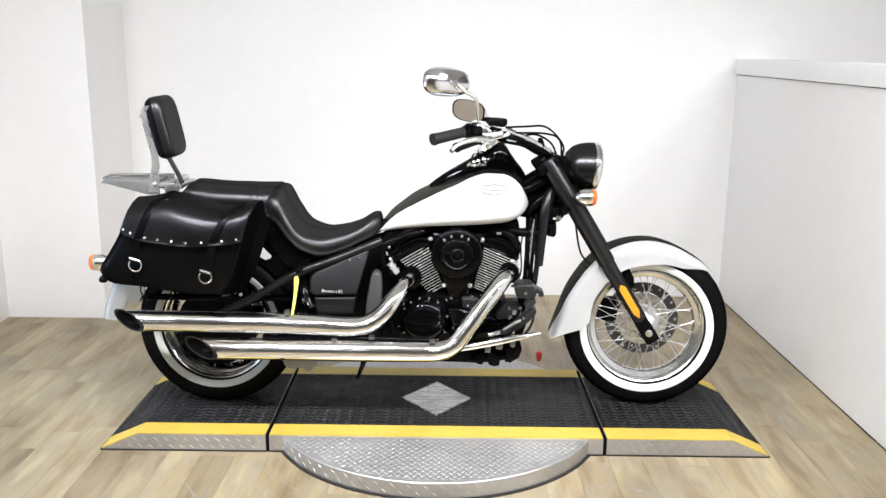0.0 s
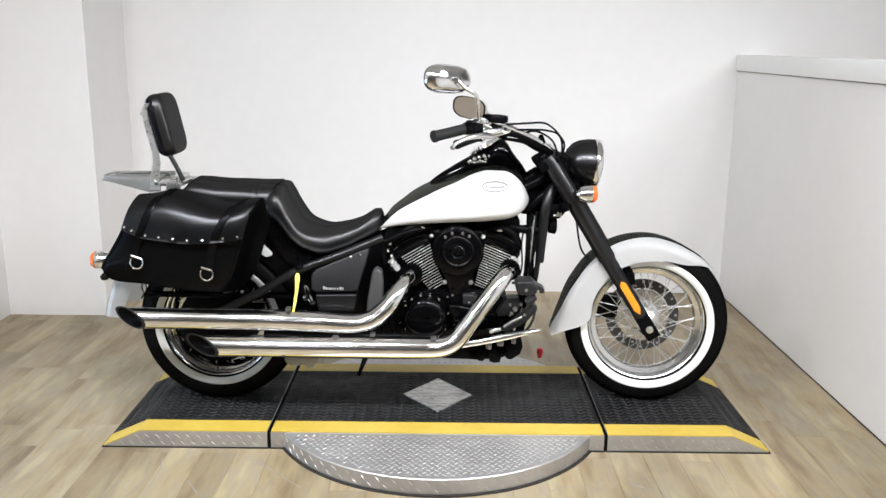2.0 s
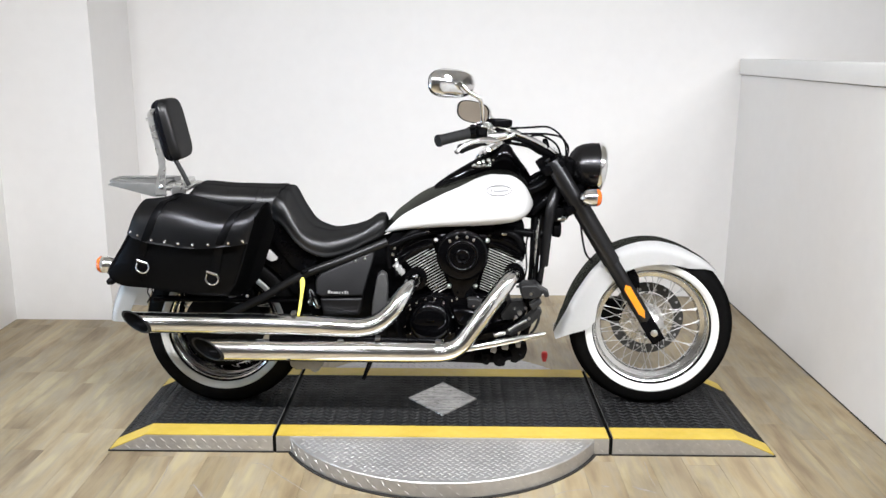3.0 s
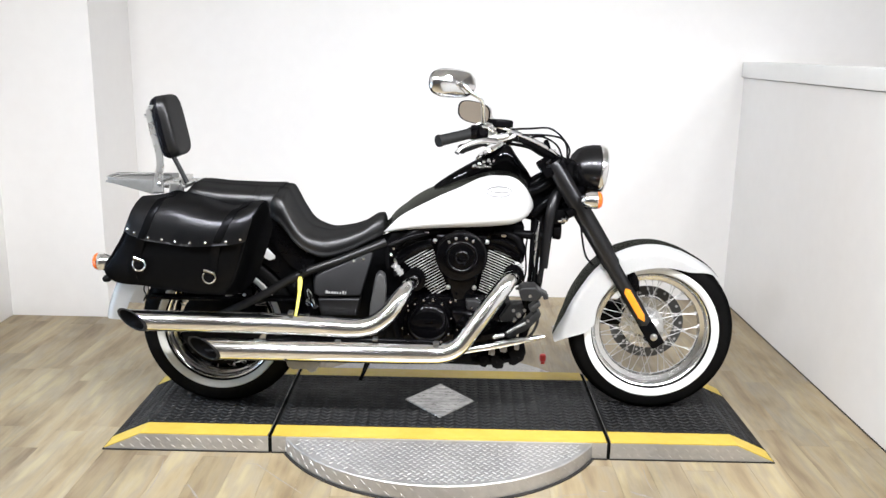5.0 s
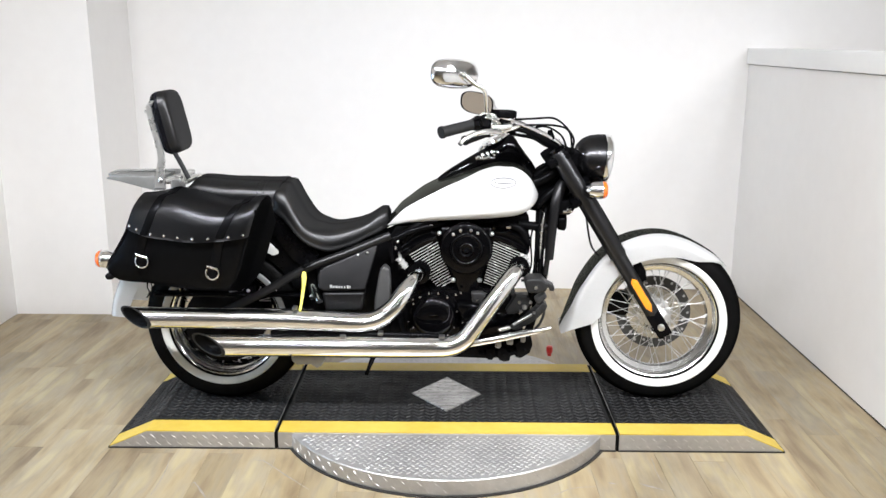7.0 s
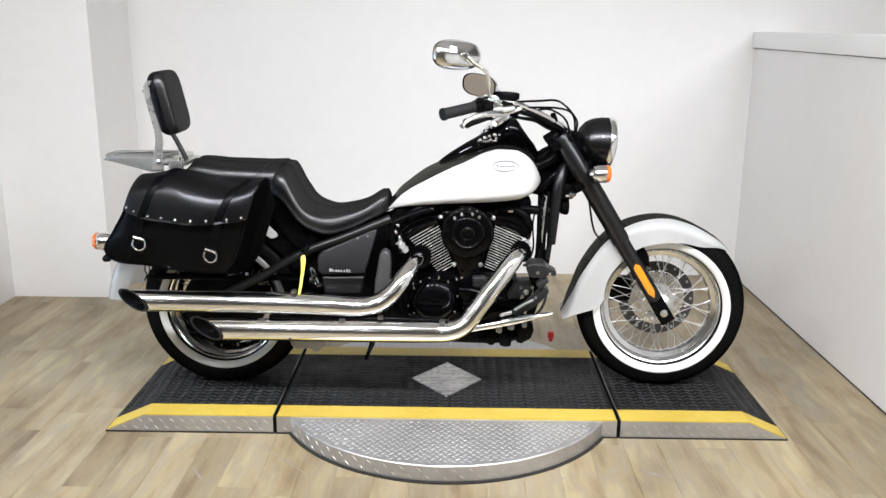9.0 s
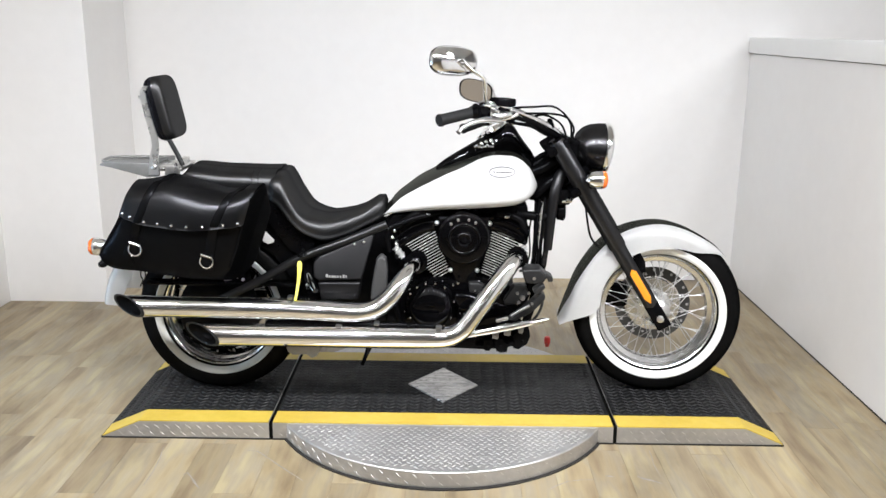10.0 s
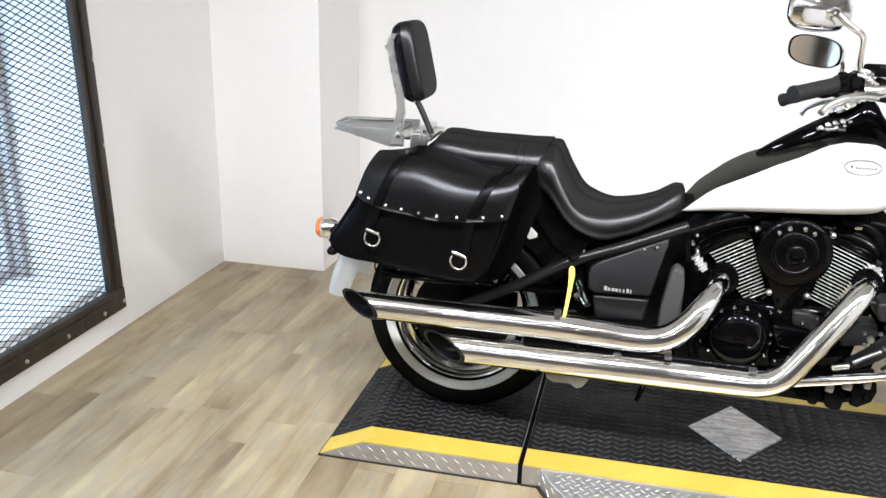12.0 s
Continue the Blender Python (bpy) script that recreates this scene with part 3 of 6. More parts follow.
for i in range(-26, 27):
    for j in range(-38, 39):
        x, y = TC[0] + (i + (0.5 if j % 2 else 0)) * step, TC[1] + j * step * 0.62
        if math.hypot(x - TC[0], y - TC[1]) < TR - 0.018 and (y < YF - 0.012 or y > YB + 0.012):
            # the bars are worn down where people stand
            wear = 1.0 if abs(x) > 0.27 or y < -0.60 or y > 0 else 0.7
            tread(bm, x, y, H - 0.0032, radians(40 if j % 2 else -40), 0.0105, 0.0023, 0.0024 * wear)
tagged(part("top_tread", bm, PLATEBAR, turn_table, "raised bars of the tread plate", smooth=0), kind="stuff")
bm = B()
for i in range(140):
    a = 2 * math.pi * i / 140
    z = 0.019 if i % 2 else 0.043
    px, py = TC[0] + TR * math.cos(a), TC[1] + TR * math.sin(a)
    if py < YF:
        b = bmesh.new()
        tread(b, 0, 0, 0, radians(-40), 0.0115, 0.0015, 0.0016, upright=True)
        b.transform(Matrix.Translation((px, py, z)) @ Matrix.Rotation(a + math.pi / 2, 4, "Z"))
        join(bm, b)
tagged(part("rim_tread", bm, PLATEBAR, turn_table, "raised bars on the rim", smooth=0), kind="stuff")

pin = thing("lock_pin", (0.447, 0.40, H), "small red plastic lock pin on the turntable", "pin")
bm = B()
lathe(bm, [(0, 0.009), (0.012, 0.009), (0.014, 0.013), (0.034, 0.014), (0.042, 0.011), (0.044, 0.0001)], (0.447, 0.40, H), "z", 16)
part("knob", bm, REDP, pin)

# ---------------------------------------------------------------- motorcycle
bike = thing("motorcycle", (0, 0, H), "black and pearl white cruiser motorcycle with whitewall tyres", "motorcycle")
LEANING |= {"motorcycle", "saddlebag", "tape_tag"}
FW, RW = Vector((0.787, 0, H + 0.308)), Vector((-0.825, 0, H + 0.303))


def wheel(name, c, R, half, ww, rim, rim_half, spokes, label):
    w0 = part(name, lathe(B(), [
        (-rim_half, rim + 0.004), (-rim_half - 0.003, rim), (-rim_half, rim - 0.006), (-rim_half + 0.008, rim - 0.011), (-rim_half * 0.55, rim - 0.014), (-rim_half * 0.4, rim - 0.030),
        (0, rim - 0.036), (rim_half * 0.4, rim - 0.030), (rim_half * 0.55, rim - 0.014), (rim_half - 0.008, rim - 0.011), (rim_half, rim - 0.006), (rim_half + 0.003, rim),
        (rim_half, rim + 0.004)], c, "y", 72, closed=True), ALLOY if name == "front_wheel" else CHROME, bike, label)
    prof = [(-rim_half + 0.004, rim - 0.004), (-half * 0.86, rim + 0.006), (-half * 0.99, rim + (R - rim) * 0.30), (-half, rim + (R - rim) * 0.48), (-half * 0.93, R - (R - rim) * 0.30),
            (-half * 0.80, R - 0.016), (-half * 0.55, R - 0.0055), (-half * 0.28, R - 0.001), (0, R)]
    prof = spline(prof, 3)
    prof = [(float(a), float(b)) for a, b in prof]
    tyre = part("tyre", lathe(B(), prof + [(-a, b) for a, b in reversed(prof[:-1])], c, "y", 96), RUBBER, w0, "black tyre with tread grooves")
    # tread grooves as raised blocks on the shoulders
    b = bmesh.new()
    for side in (-1, 1):
        for k in range(46):
            a = 2 * math.pi * k / 46
            pts = []
            for t in (0.32, 0.55, 0.78):
                r = R - interp(t, [(0.28, 0.0010), (0.42, 0.0026), (0.55, 0.0055), (0.68, 0.0100), (0.80, 0.0160)]) + 0.0004
                for da in (-0.050, 0.050):
                    aa = a + da + side * (t - 0.5) * 0.10
                    pts.append((c.x + r * math.cos(aa), c.y + side * half * t, c.z + r * math.sin(aa)))
            vv = [b.verts.new(p) for p in pts]
            b.faces.new((vv[0], vv[1], vv[3], vv[2]))
            b.faces.new((vv[2], vv[3], vv[5], vv[4]))
    bmesh.ops.solidify(b, geom=b.faces[:], thickness=0.0012)
    tagged(part("tread_pattern", b, RUBBER, w0, "tyre tread blocks", smooth=20), kind="stuff")
    for side in (-1, 1):
        f0, f1 = 0.04, ww
        pr = []
        for k in range(7):
            t = f0 + (f1 - f0) * k / 6
            r = rim + (R - rim) * t
            y = half * interp(t, [(0, 0.85), (0.12, 0.93), (0.3, 0.995), (0.48, 1.005), (0.7, 0.935), (1, 0.5)]) + (0.0022 if 0 < k < 6 else -0.001)
            pr.append((side * y, r))
        part("whitewall", lathe(B(), pr, c, "y", 96), WHITEWALL if name == "front_wheel" else SHADEWW, w0, "clean white sidewall band" if name == "front_wheel" else "greyed white sidewall band")
    hub = part("hub", lathe(B(), [(-0.07, 0.001), (-0.07, 0.018), (-0.062, 0.024), (-0.056, 0.040), (-0.049, 0.047), (-0.044, 0.042), (-0.036, 0.032), (0.036, 0.034), (0.044, 0.062), (0.052, 0.062), (0.06, 0.024), (0.07, 0.018), (0.07, 0.001)], c, "y", 40), STEEL, w0, "polished alloy hub")
    sp = mesh_of("spoke", lathe(B(), [(0, 0.0013), (0.93, 0.0013), (0.931, 0.0028), (1.0, 0.0028)], (0, 0, 0), "z", 6), SPOKES)
    for k in range(spokes):
        side = -1 if k % 2 else 1
        a = 2 * math.pi * k / spokes
        lace = (0.95 if (k // 2) % 2 else -0.95)
        p = c + Vector((0.046 * math.cos(a + lace), side * 0.047, 0.046 * math.sin(a + lace)))
        q = c + Vector(((rim - 0.030) * math.cos(a), side * 0.008, (rim - 0.030) * math.sin(a)))
        d = q - p
        piece("spoke", sp, w0, Matrix.Translation(p) @ d.to_track_quat("Z", "Y").to_matrix().to_4x4() @ Matrix.Diagonal((1, 1, d.length, 1)))
    return w0


fw = wheel("front_wheel", FW, 0.308, 0.066, 0.355, 0.218, 0.042, 48, "chrome wire-spoked wheel with a whitewall tyre")
rw = wheel("rear_wheel", RW, 0.303, 0.086, 0.30, 0.207, 0.060, 40, "chrome wire-spoked wheel with a whitewall tyre")

# brake discs
bm = B()
seg, holes = 48, []
rings = [[(FW.x + r * math.cos(2 * math.pi * k / 72), y, FW.z + r * math.sin(2 * math.pi * k / 72)) for r, y in ((0.105, 0.066), (0.141, 0.066), (0.141, 0.071), (0.105, 0.071))] for k in range(72)]
grid(bm, rings, close_u=True, close_v=True)
disc = part("brake_disc", bm, two_scale("dark_brake_disc", (0.04, 0.04, 0.04), (0.07, 0.068, 0.066), 10, 60, 0.4, 0.3), fw, "dark drilled brake disc")
bm = B()
for k in range(24):
    a = 2 * math.pi * k / 24
    lathe(bm, [(0.0655, 0.0055), (0.0652, 0.0001)], (FW.x + (0.116 if k % 2 else 0.130) * math.cos(a), 0, FW.z + (0.116 if k % 2 else 0.130) * math.sin(a)), "y", 8)
tagged(part("drilling", bm, SILVERP, fw, "bright drilled holes"), kind="stuff")
bm = B()
for k in range(5):
    a = 2 * math.pi * k / 5 + 0.3
    tube(bm, [(FW.x + 0.05 * math.cos(a), 0.058, FW.z + 0.05 * math.sin(a)), (FW.x + 0.108 * math.cos(a), 0.066, FW.z + 0.108 * math.sin(a))], 0.012, 8)
lathe(bm, [(0.050, 0.0001), (0.050, 0.099), (0.056, 0.104), (0.064, 0.103), (0.064, 0.090), (0.060, 0.086), (0.060, 0.0001)], FW, "y", 40)
part("disc_carrier", bm, ALLOY, fw, "polished disc carrier")
front_caliper = part("brake_caliper", box(B(), FW.x - 0.185, FW.x - 0.105, 0.035, 0.095, FW.z - 0.005, FW.z + 0.085, 0.014), SATIN, bike, "black front brake caliper")
bm = lathe(B(), [(0.075, 0.0001), (0.075, 0.14), (0.090, 0.145), (0.105, 0.14), (0.105, 0.0001)], RW, "y", 48)
part("drive_pulley", bm, SATIN, rw, "black belt pulley")
# rear disc made black and wide, to hide the spokes behind it
bm = lathe(B(), [(-0.072, 0.0001), (-0.080, 0.05), (-0.076, 0.135), (-0.070, 0.150), (-0.060, 0.150), (-0.060, 0.0001)], RW, "y", 48)
part("rear_disc", bm, SATIN, rw, "dark rear brake disc and guard")
bm = box(B(), RW.x + 0.055, RW.x + 0.125, -0.105, -0.06, RW.z + 0.075, RW.z + 0.15, 0.012)
bolt(bm, RW.x + 0.075, -0.105, RW.z + 0.09)
bolt(bm, RW.x + 0.105, -0.105, RW.z + 0.13)
part("rear_caliper", bm, SATIN, bike, "black rear brake caliper")

# front fork
fork_top, fork_bot = Vector((0.388, 0, 1.006)), Vector((0.797, 0, 0.352))
fd = (fork_bot - fork_top).normalized()


def fork_pt(s, y, off=0.0):
    p = fork_top.lerp(fork_bot, s)
    n = Vector((fd.z, 0, -fd.x))
    return Vector((p.x, y, p.z)) + n * off


for y in (-0.108, 0.108):
    leg = part("fork_leg", tube(B(), [fork_pt(0, y), fork_pt(0.02, y), fork_pt(0.565, y), fork_pt(0.57, y)], [0.026, 0.031, 0.031, 0.029], 24, smooth_path=False), FORKP, bike, "satin black fork leg")
    bm = tube(B(), [fork_pt(0.56, y), fork_pt(0.585, y), fork_pt(0.90, y), fork_pt(1.0, y)], [0.0265, 0.0265, 0.0255, 0.024], 24, smooth_path=False)
    part("slider", bm, FORKP, leg)
    bm = B()
    q = Matrix.Translation(fork_pt(0.965, y)) @ Matrix.Rotation(-math.atan2(fd.z, fd.x), 4, "Y")
    box(bm, -0.055, 0.045, -0.026, 0.026, -0.026, 0.026, 0.008, turn=q)
    part("axle_clamp", bm, SATIN, leg)
    sd = -1 if y < 0 else 1
    bm = B()
    lathe(bm, [(0, 0.013), (sd * 0.006, 0.0125), (sd * 0.008, 0.009), (sd * 0.0081, 0.0001)], (fork_pt(0.965, y).x + 0.002, y + sd * 0.0255, fork_pt(0.965, y).z - 0.002), "y", 20)
    part("axle_bolt", bm, STEEL, leg, "bare steel axle bolt")
    bm = B()
    ys = y + sd * 0.0235
    outline = [(-0.074, 0.0), (-0.060, 0.0125), (0.048, 0.0125), (0.074, 0.0), (0.048, -0.0125), (-0.060, -0.0125)]
    n = Vector((fd.z, 0, -fd.x))
    pts = [fork_pt(0.784, 0) + fd * a + n * b for a, b in outline]
    prism(bm, [(p.x, p.z) for p in pts], ys - 0.006, ys + 0.006, 0.002)
    part("reflector", bm, AMBER, leg, "orange side reflector")
    bm = tube(B(), [fork_pt(-0.012, y), fork_pt(0.0, y)], 0.024, 20)
    part("fork_cap", bm, GLOSS, leg)
far_leg = leg
bm = B()
for s in (0.03, 0.245):
    p = fork_pt(s, 0, 0.01)
    q = Matrix.Translation(p) @ Matrix.Rotation(-math.atan2(fd.z, fd.x) + math.pi / 2, 4, "Y")
    box(bm, -0.045, 0.04, -0.135, 0.135, -0.016, 0.016, 0.010, turn=q)
part("triple_clamp", bm, SATIN, bike, "black fork yokes")
bm = tube(B(), [fork_pt(0.04, 0, 0.075), fork_pt(0.30, 0, 0.075)], 0.030, 20)
prism(bm, [(0.28, 0.905), (0.325, 0.925), (0.385, 0.968), (0.425, 0.95), (0.46, 0.88), (0.445, 0.845), (0.40, 0.80), (0.35, 0.775), (0.30, 0.785), (0.28, 0.84)], -0.034, 0.034, 0.014, 3)
tube(bm, [(0.30, -0.04, 0.880), (0.36, -0.045, 0.905), (0.41, -0.045, 0.945)], 0.020, 14)
tube(bm, [(0.33, -0.045, 0.800), (0.37, -0.05, 0.845), (0.42, -0.05, 0.885)], [0.013, 0.017, 0.015], 12)
part("steering_head", bm, SATIN, bike, "black steering head")

# front fender
bm_top, bm_side = B(), B()


def ffr(a):
    return interp(a, [(43, 0.3167), (53, 0.319), (64, 0.321), (78, 0.330), (92, 0.3405), (105, 0.345), (118, 0.347), (135, 0.341), (149, 0.336), (166, 0.337), (178, 0.350), (186, 0.367)])


def ffin(a):
    return interp(a, [(43, 0.314), (51, 0.302), (67, 0.267), (82, 0.261), (100, 0.2565), (114, 0.256), (128, 0.2515), (142, 0.241), (156, 0.2325), (170, 0.2215), (175, 0.230), (179.5, 0.251), (182.9, 0.302), (186, 0.362)])


def ffw(a):
    return interp(a, [(44, 0.025), (50, 0.055), (62, 0.080), (90, 0.092), (184, 0.095)])


rows = []
for k in range(81):
    a = 43 + 143 * k / 80
    ro, ri, hw = ffr(a), ffin(a), ffw(a)
    dd = min(0.030, 0.85 * (ro - ri))
    ca, sa = math.cos(radians(a)), math.sin(radians(a))
    sect = []
    for j in range(6):
        t = j / 5
        sect.append((-hw, ri + (ro - dd - ri) * t))
    edge = interp(a, [(43, 0.38), (90, 0.34), (115, 0.28), (132, 0.22), (148, 0.20), (168, 0.27), (186, 0.46)])
    for j in range(1, 13):
        th = math.pi * interp(j / 12, [(0, 0), (0.25, edge), (0.75, 1 - edge), (1, 1)])
        sect.append((-hw * math.cos(th), ro - dd + dd * math.sin(th) ** 0.9))
    for j in range(1, 6):
        t = 1 - j / 5
        sect.append((hw, ri + (ro - dd - ri) * t))
    rows.append([(FW.x + r * ca, y, FW.z + r * sa) for y, r in sect])
grid(bm_side, [r[:9] for r in rows])
grid(bm_side, [r[-9:] for r in rows])
grid(bm_top, [r[8:-8] for r in rows])
for bmx in (bm_side, bm_top):
    bmesh.ops.solidify(bmx, geom=bmx.faces[:], thickness=0.0025)
ffen = part("front_fender", bm_side, PEARL, bike, "pearl white skirted front fender", 50)
part("crown_stripe", bm_top, STRIPE, ffen, "dark metallic crown of the fender", 50)
for x, z in ((0.633, 0.642), (0.592, 0.614)):
    bm = B()
    bolt(bm, x, -0.0945, z, 0.005, 0.005)
    part("bolt", bm, STEEL, ffen)

bm = prism(B(), [(0.6785, 0.6001), (0.7085, 0.6074), (0.7300, 0.5700), (0.7338, 0.5338), (0.7104, 0.5264)], -0.084, -0.060, 0.005, 3)
part("fender_bracket", bm, SATIN, bike, "black fender bracket behind the fork")

# headlight
hl_c = Vector((0.509, 0, 0.973))
tilt = Matrix.Rotation(radians(6), 4, "Y")
bm = lathe(B(), [(-0.052, 0.0001), (-0.050, 0.020), (-0.042, 0.046), (-0.024, 0.068), (0.0, 0.081), (0.030, 0.088), (0.056, 0.090), (0.058, 0.086), (0.0585, 0.0001)], hl_c, "x", 48, turn=tilt)
head = part("headlight", bm, HEADP, bike, "black bullet headlight with a chrome bezel")
bm = lathe(B(), [(0.054, 0.0905), (0.056, 0.0945), (0.066, 0.0945), (0.076, 0.090), (0.080, 0.083), (0.078, 0.080), (0.058, 0.080)], hl_c, "x", 48, turn=tilt)
part("bezel", bm, CHROME, head, "chrome bezel ring")
bm = lathe(B(), [(0.076, 0.081), (0.084, 0.070), (0.090, 0.045), (0.093, 0.0001)], hl_c, "x", 48, turn=tilt)
part("lens", bm, GLASS, head, "clear glass lens")
bm = lathe(B(), [(0.070, 0.079), (0.062, 0.05), (0.059, 0.0001)], hl_c, "x", 40, turn=tilt)
part("reflector", bm, CHROME, head, "chrome reflector")
bm = B()
box(bm, 0.425, 0.475, -0.05, 0.05, 0.935, 1.0, 0.012)
tube(bm, [(0.47, -0.11, 0.895), (0.50, -0.05, 0.90), (0.52, 0, 0.885)], 0.014, 10)
tube(bm, [(0.47, 0.11, 0.895), (0.50, 0.05, 0.90), (0.52, 0, 0.885)], 0.014, 10)
part("headlight_bracket", bm, SATIN, bike, "black headlight bracket")

# turn signals
def signal(c, ahead, side, label):
    d = 1 if ahead else -1
    bm = lathe(B(), [(-0.036 * d, 0.0001), (-0.034 * d, 0.010), (-0.022 * d, 0.024), (-0.002 * d, 0.0305), (0.018 * d, 0.031), (0.024 * d, 0.029), (0.024 * d, 0.0001)], c, "x", 28)
    s = part("turn_signal", bm, CHROME, bike, label)
    bm = lathe(B(), [(0.022 * d, 0.0305), (0.028 * d, 0.0295), (0.036 * d, 0.024), (0.040 * d, 0.012), (0.041 * d, 0.0001)], c, "x", 28)
    part("lens", bm, SIGNAL, s, "amber lens")
    bm = tube(B(), [(c.x - 0.005 * d, c.y, c.z), (c.x - 0.02 * d, c.y - side * 0.05, c.z + 0.002), (c.x - 0.028 * d, c.y - side * 0.085, c.z + 0.004)], 0.009, 10)
    part("stem", bm, CHROME if not ahead else SATIN, s)
    return s


signal(Vector((0.520, -0.175, 0.884)), True, -1, "chrome front turn signal with an amber lens")
signal(Vector((0.520, 0.175, 0.884)), True, 1, "chrome front turn signal with an amber lens")
signal(Vector((-1.190, -0.190, 0.632)), False, -1, "chrome rear turn signal with an amber lens")
signal(Vector((-1.190, 0.190, 0.632)), False, 1, "chrome rear turn signal with an amber lens")

# handlebar, grips, levers, mirrors
for sd in (-1, 1):
    # the far end of the bar swings forward and down with the lean and the steering
    def hb_pt(x, y, z):
        f = 0.0 if sd < 0 else abs(y) / 0.38
        return Vector((x + 0.085 * f, sd * y, z - 0.110 * f))

    pts = [(0.464, 0.01, 0.9925), (0.429, 0.055, 1.011), (0.378, 0.11, 1.046), (0.320, 0.165, 1.080), (0.266, 0.215, 1.106), (0.215, 0.25, 1.125), (0.159, 0.275, 1.137), (0.119, 0.29, 1.130), (0.06, 0.325, 1.114), (-0.008, 0.375, 1.101)]
    bar = part("handlebar", tube(B(), [hb_pt(*q_) for q_ in pts], 0.0108, 16, 8), CHROME, bike, "chrome pull-back handlebar")
    sl = tube(B(), [hb_pt(*q_) for q_ in ((0.452, 0.04, 0.998), (0.388, 0.09, 1.024), (0.338, 0.145, 1.050), (0.289, 0.20, 1.081), (0.230, 0.245, 1.098), (0.187, 0.268, 1.108))], [0.011, 0.0115, 0.0110, 0.0085, 0.0065, 0.005], 14)
    part("bar_sleeve", sl, MATTE, bar, "black wiring sleeve on the bar")
    g0, g1 = hb_pt(0.094, 0.300, 1.1195), hb_pt(-0.015, 0.380, 1.0996)
    gl = (g1 - g0)
    rows, gb = [], B()
    tube(gb, [g0, g0 + gl * 0.03, g0 + gl * 0.05, g0 + gl * 0.93, g0 + gl * 0.94, g1], [0.021, 0.021, 0.0175, 0.018, 0.0205, 0.0195], 24, smooth_path=False)
    part("grip", gb, GRIPR, bar, "black rubber hand grip")
    hb = B()
    q = Matrix.Translation(hb_pt(0.122, 0.285, 1.126)) @ Matrix.Rotation(sd * radians(-32), 4, "Z")
    box(hb, -0.026, 0.028, -0.022, 0.022, -0.022, 0.020, 0.008, turn=q)
    part("switch_housing", hb, GLOSS, bar, "black switch housing")
    hb = tube(B(), [g0 + Vector((0.006, 0, 0)), g0 + Vector((0.026, -sd * -0.012, 0.003))], 0.023, 20)
    part("grip_flange", hb, GLOSS, bar)
    hb = B()
    q = Matrix.Translation(hb_pt(0.190, 0.260, 1.143)) @ Matrix.Rotation(sd * radians(-28), 4, "Z") @ Matrix.Rotation(radians(3), 4, "Y")
    box(hb, -0.034, 0.036, -0.028, 0.028, -0.006, 0.020, 0.008, turn=q)
    box(hb, -0.020, 0.020, -0.018, 0.018, -0.030, -0.006, 0.006, turn=q)
    part("fluid_reservoir", hb, SATIN, bar, "black fluid reservoir")
    hb = B()
    lev = [hb_pt(*q_) for q_ in ((0.176, 0.30, 1.0936), (0.137, 0.335, 1.0993), (0.096, 0.365, 1.0952), (0.062, 0.388, 1.0815), (0.050, 0.397, 1.070), (0.0455, 0.401, 1.0645))]
    tube(hb, lev, [0.0105, 0.0095, 0.0080, 0.0062, 0.0065, 0.0085], 12, 6)
    part("lever", hb, ALLOY, bar, "polished alloy lever")
    hb = B()
    tube(hb, [hb_pt(0.215, 0.268, 1.112), hb_pt(0.170, 0.285, 1.106), hb_pt(0.145, 0.292, 1.108)], [0.011, 0.016, 0.013], 12, 4)
    box(hb, -0.018, 0.018, -0.014, 0.014, -0.026, 0.026, 0.006, turn=Matrix.Translation(hb_pt(0.150, 0.280, 1.122)))
    if sd < 0:
        tube(hb, [(0.1072, -0.285, 1.1405), (0.1225, -0.287, 1.1514), (0.1543, -0.285, 1.1481), (0.191, -0.275, 1.1359), (0.223, -0.260, 1.1299)], 0.0050, 10)
        tube(hb, [(0.111, -0.300, 1.1292), (0.1316, -0.302, 1.1411), (0.1544, -0.300, 1.1341), (0.1775, -0.292, 1.1209)], 0.0042, 10)
        tube(hb, [(0.1474, -0.285, 1.0840), (0.1838, -0.278, 1.0930), (0.2293, -0.262, 1.1060), (0.2382, -0.258, 1.1133)], [0.005, 0.006, 0.008, 0.009], 10)
    part("lever_perch", hb, CHROME, bar, "chrome lever perch")
    # mirror
    mb = B()
    if sd < 0:
        tube(mb, [(0.137, -0.285, 1.142), (0.1325, -0.290, 1.167), (0.1275, -0.315, 1.215), (0.119, -0.328, 1.233), (0.0885, -0.338, 1.252), (0.058, -0.336, 1.2795)], [0.008, 0.0068, 0.0065, 0.0065, 0.0065, 0.0075], 12, 6)
        lathe(mb, [(0.014, 0.010), (-0.006, 0.011), (-0.010, 0.009), (-0.011, 0.005), (-0.009, 0.0001)], (0.0555, -0.336, 1.2797), "y", 20)
    else:
        tube(mb, [(0.205, 0.270, 1.062), (0.203, 0.255, 1.095), (0.198, 0.235, 1.120), (0.180, 0.212, 1.136), (0.150, 0.204, 1.142)], [0.008, 0.0065, 0.0065, 0.0065, 0.0075], 12, 6)
    part("mirror_stem", mb, CHROME, bar, "chrome mirror stem")
    cm = Vector((0.0285, -0.308, 1.2795)) if sd < 0 else Vector((0.115, 0.200, 1.1535))
    yaw = radians(38 if sd < 0 else -50)
    q = Matrix.Translation(cm) @ Matrix.Rotation(yaw, 4, "Z") @ Matrix.Rotation(radians(4), 4, "Y")
    mb = B()
    rows = []
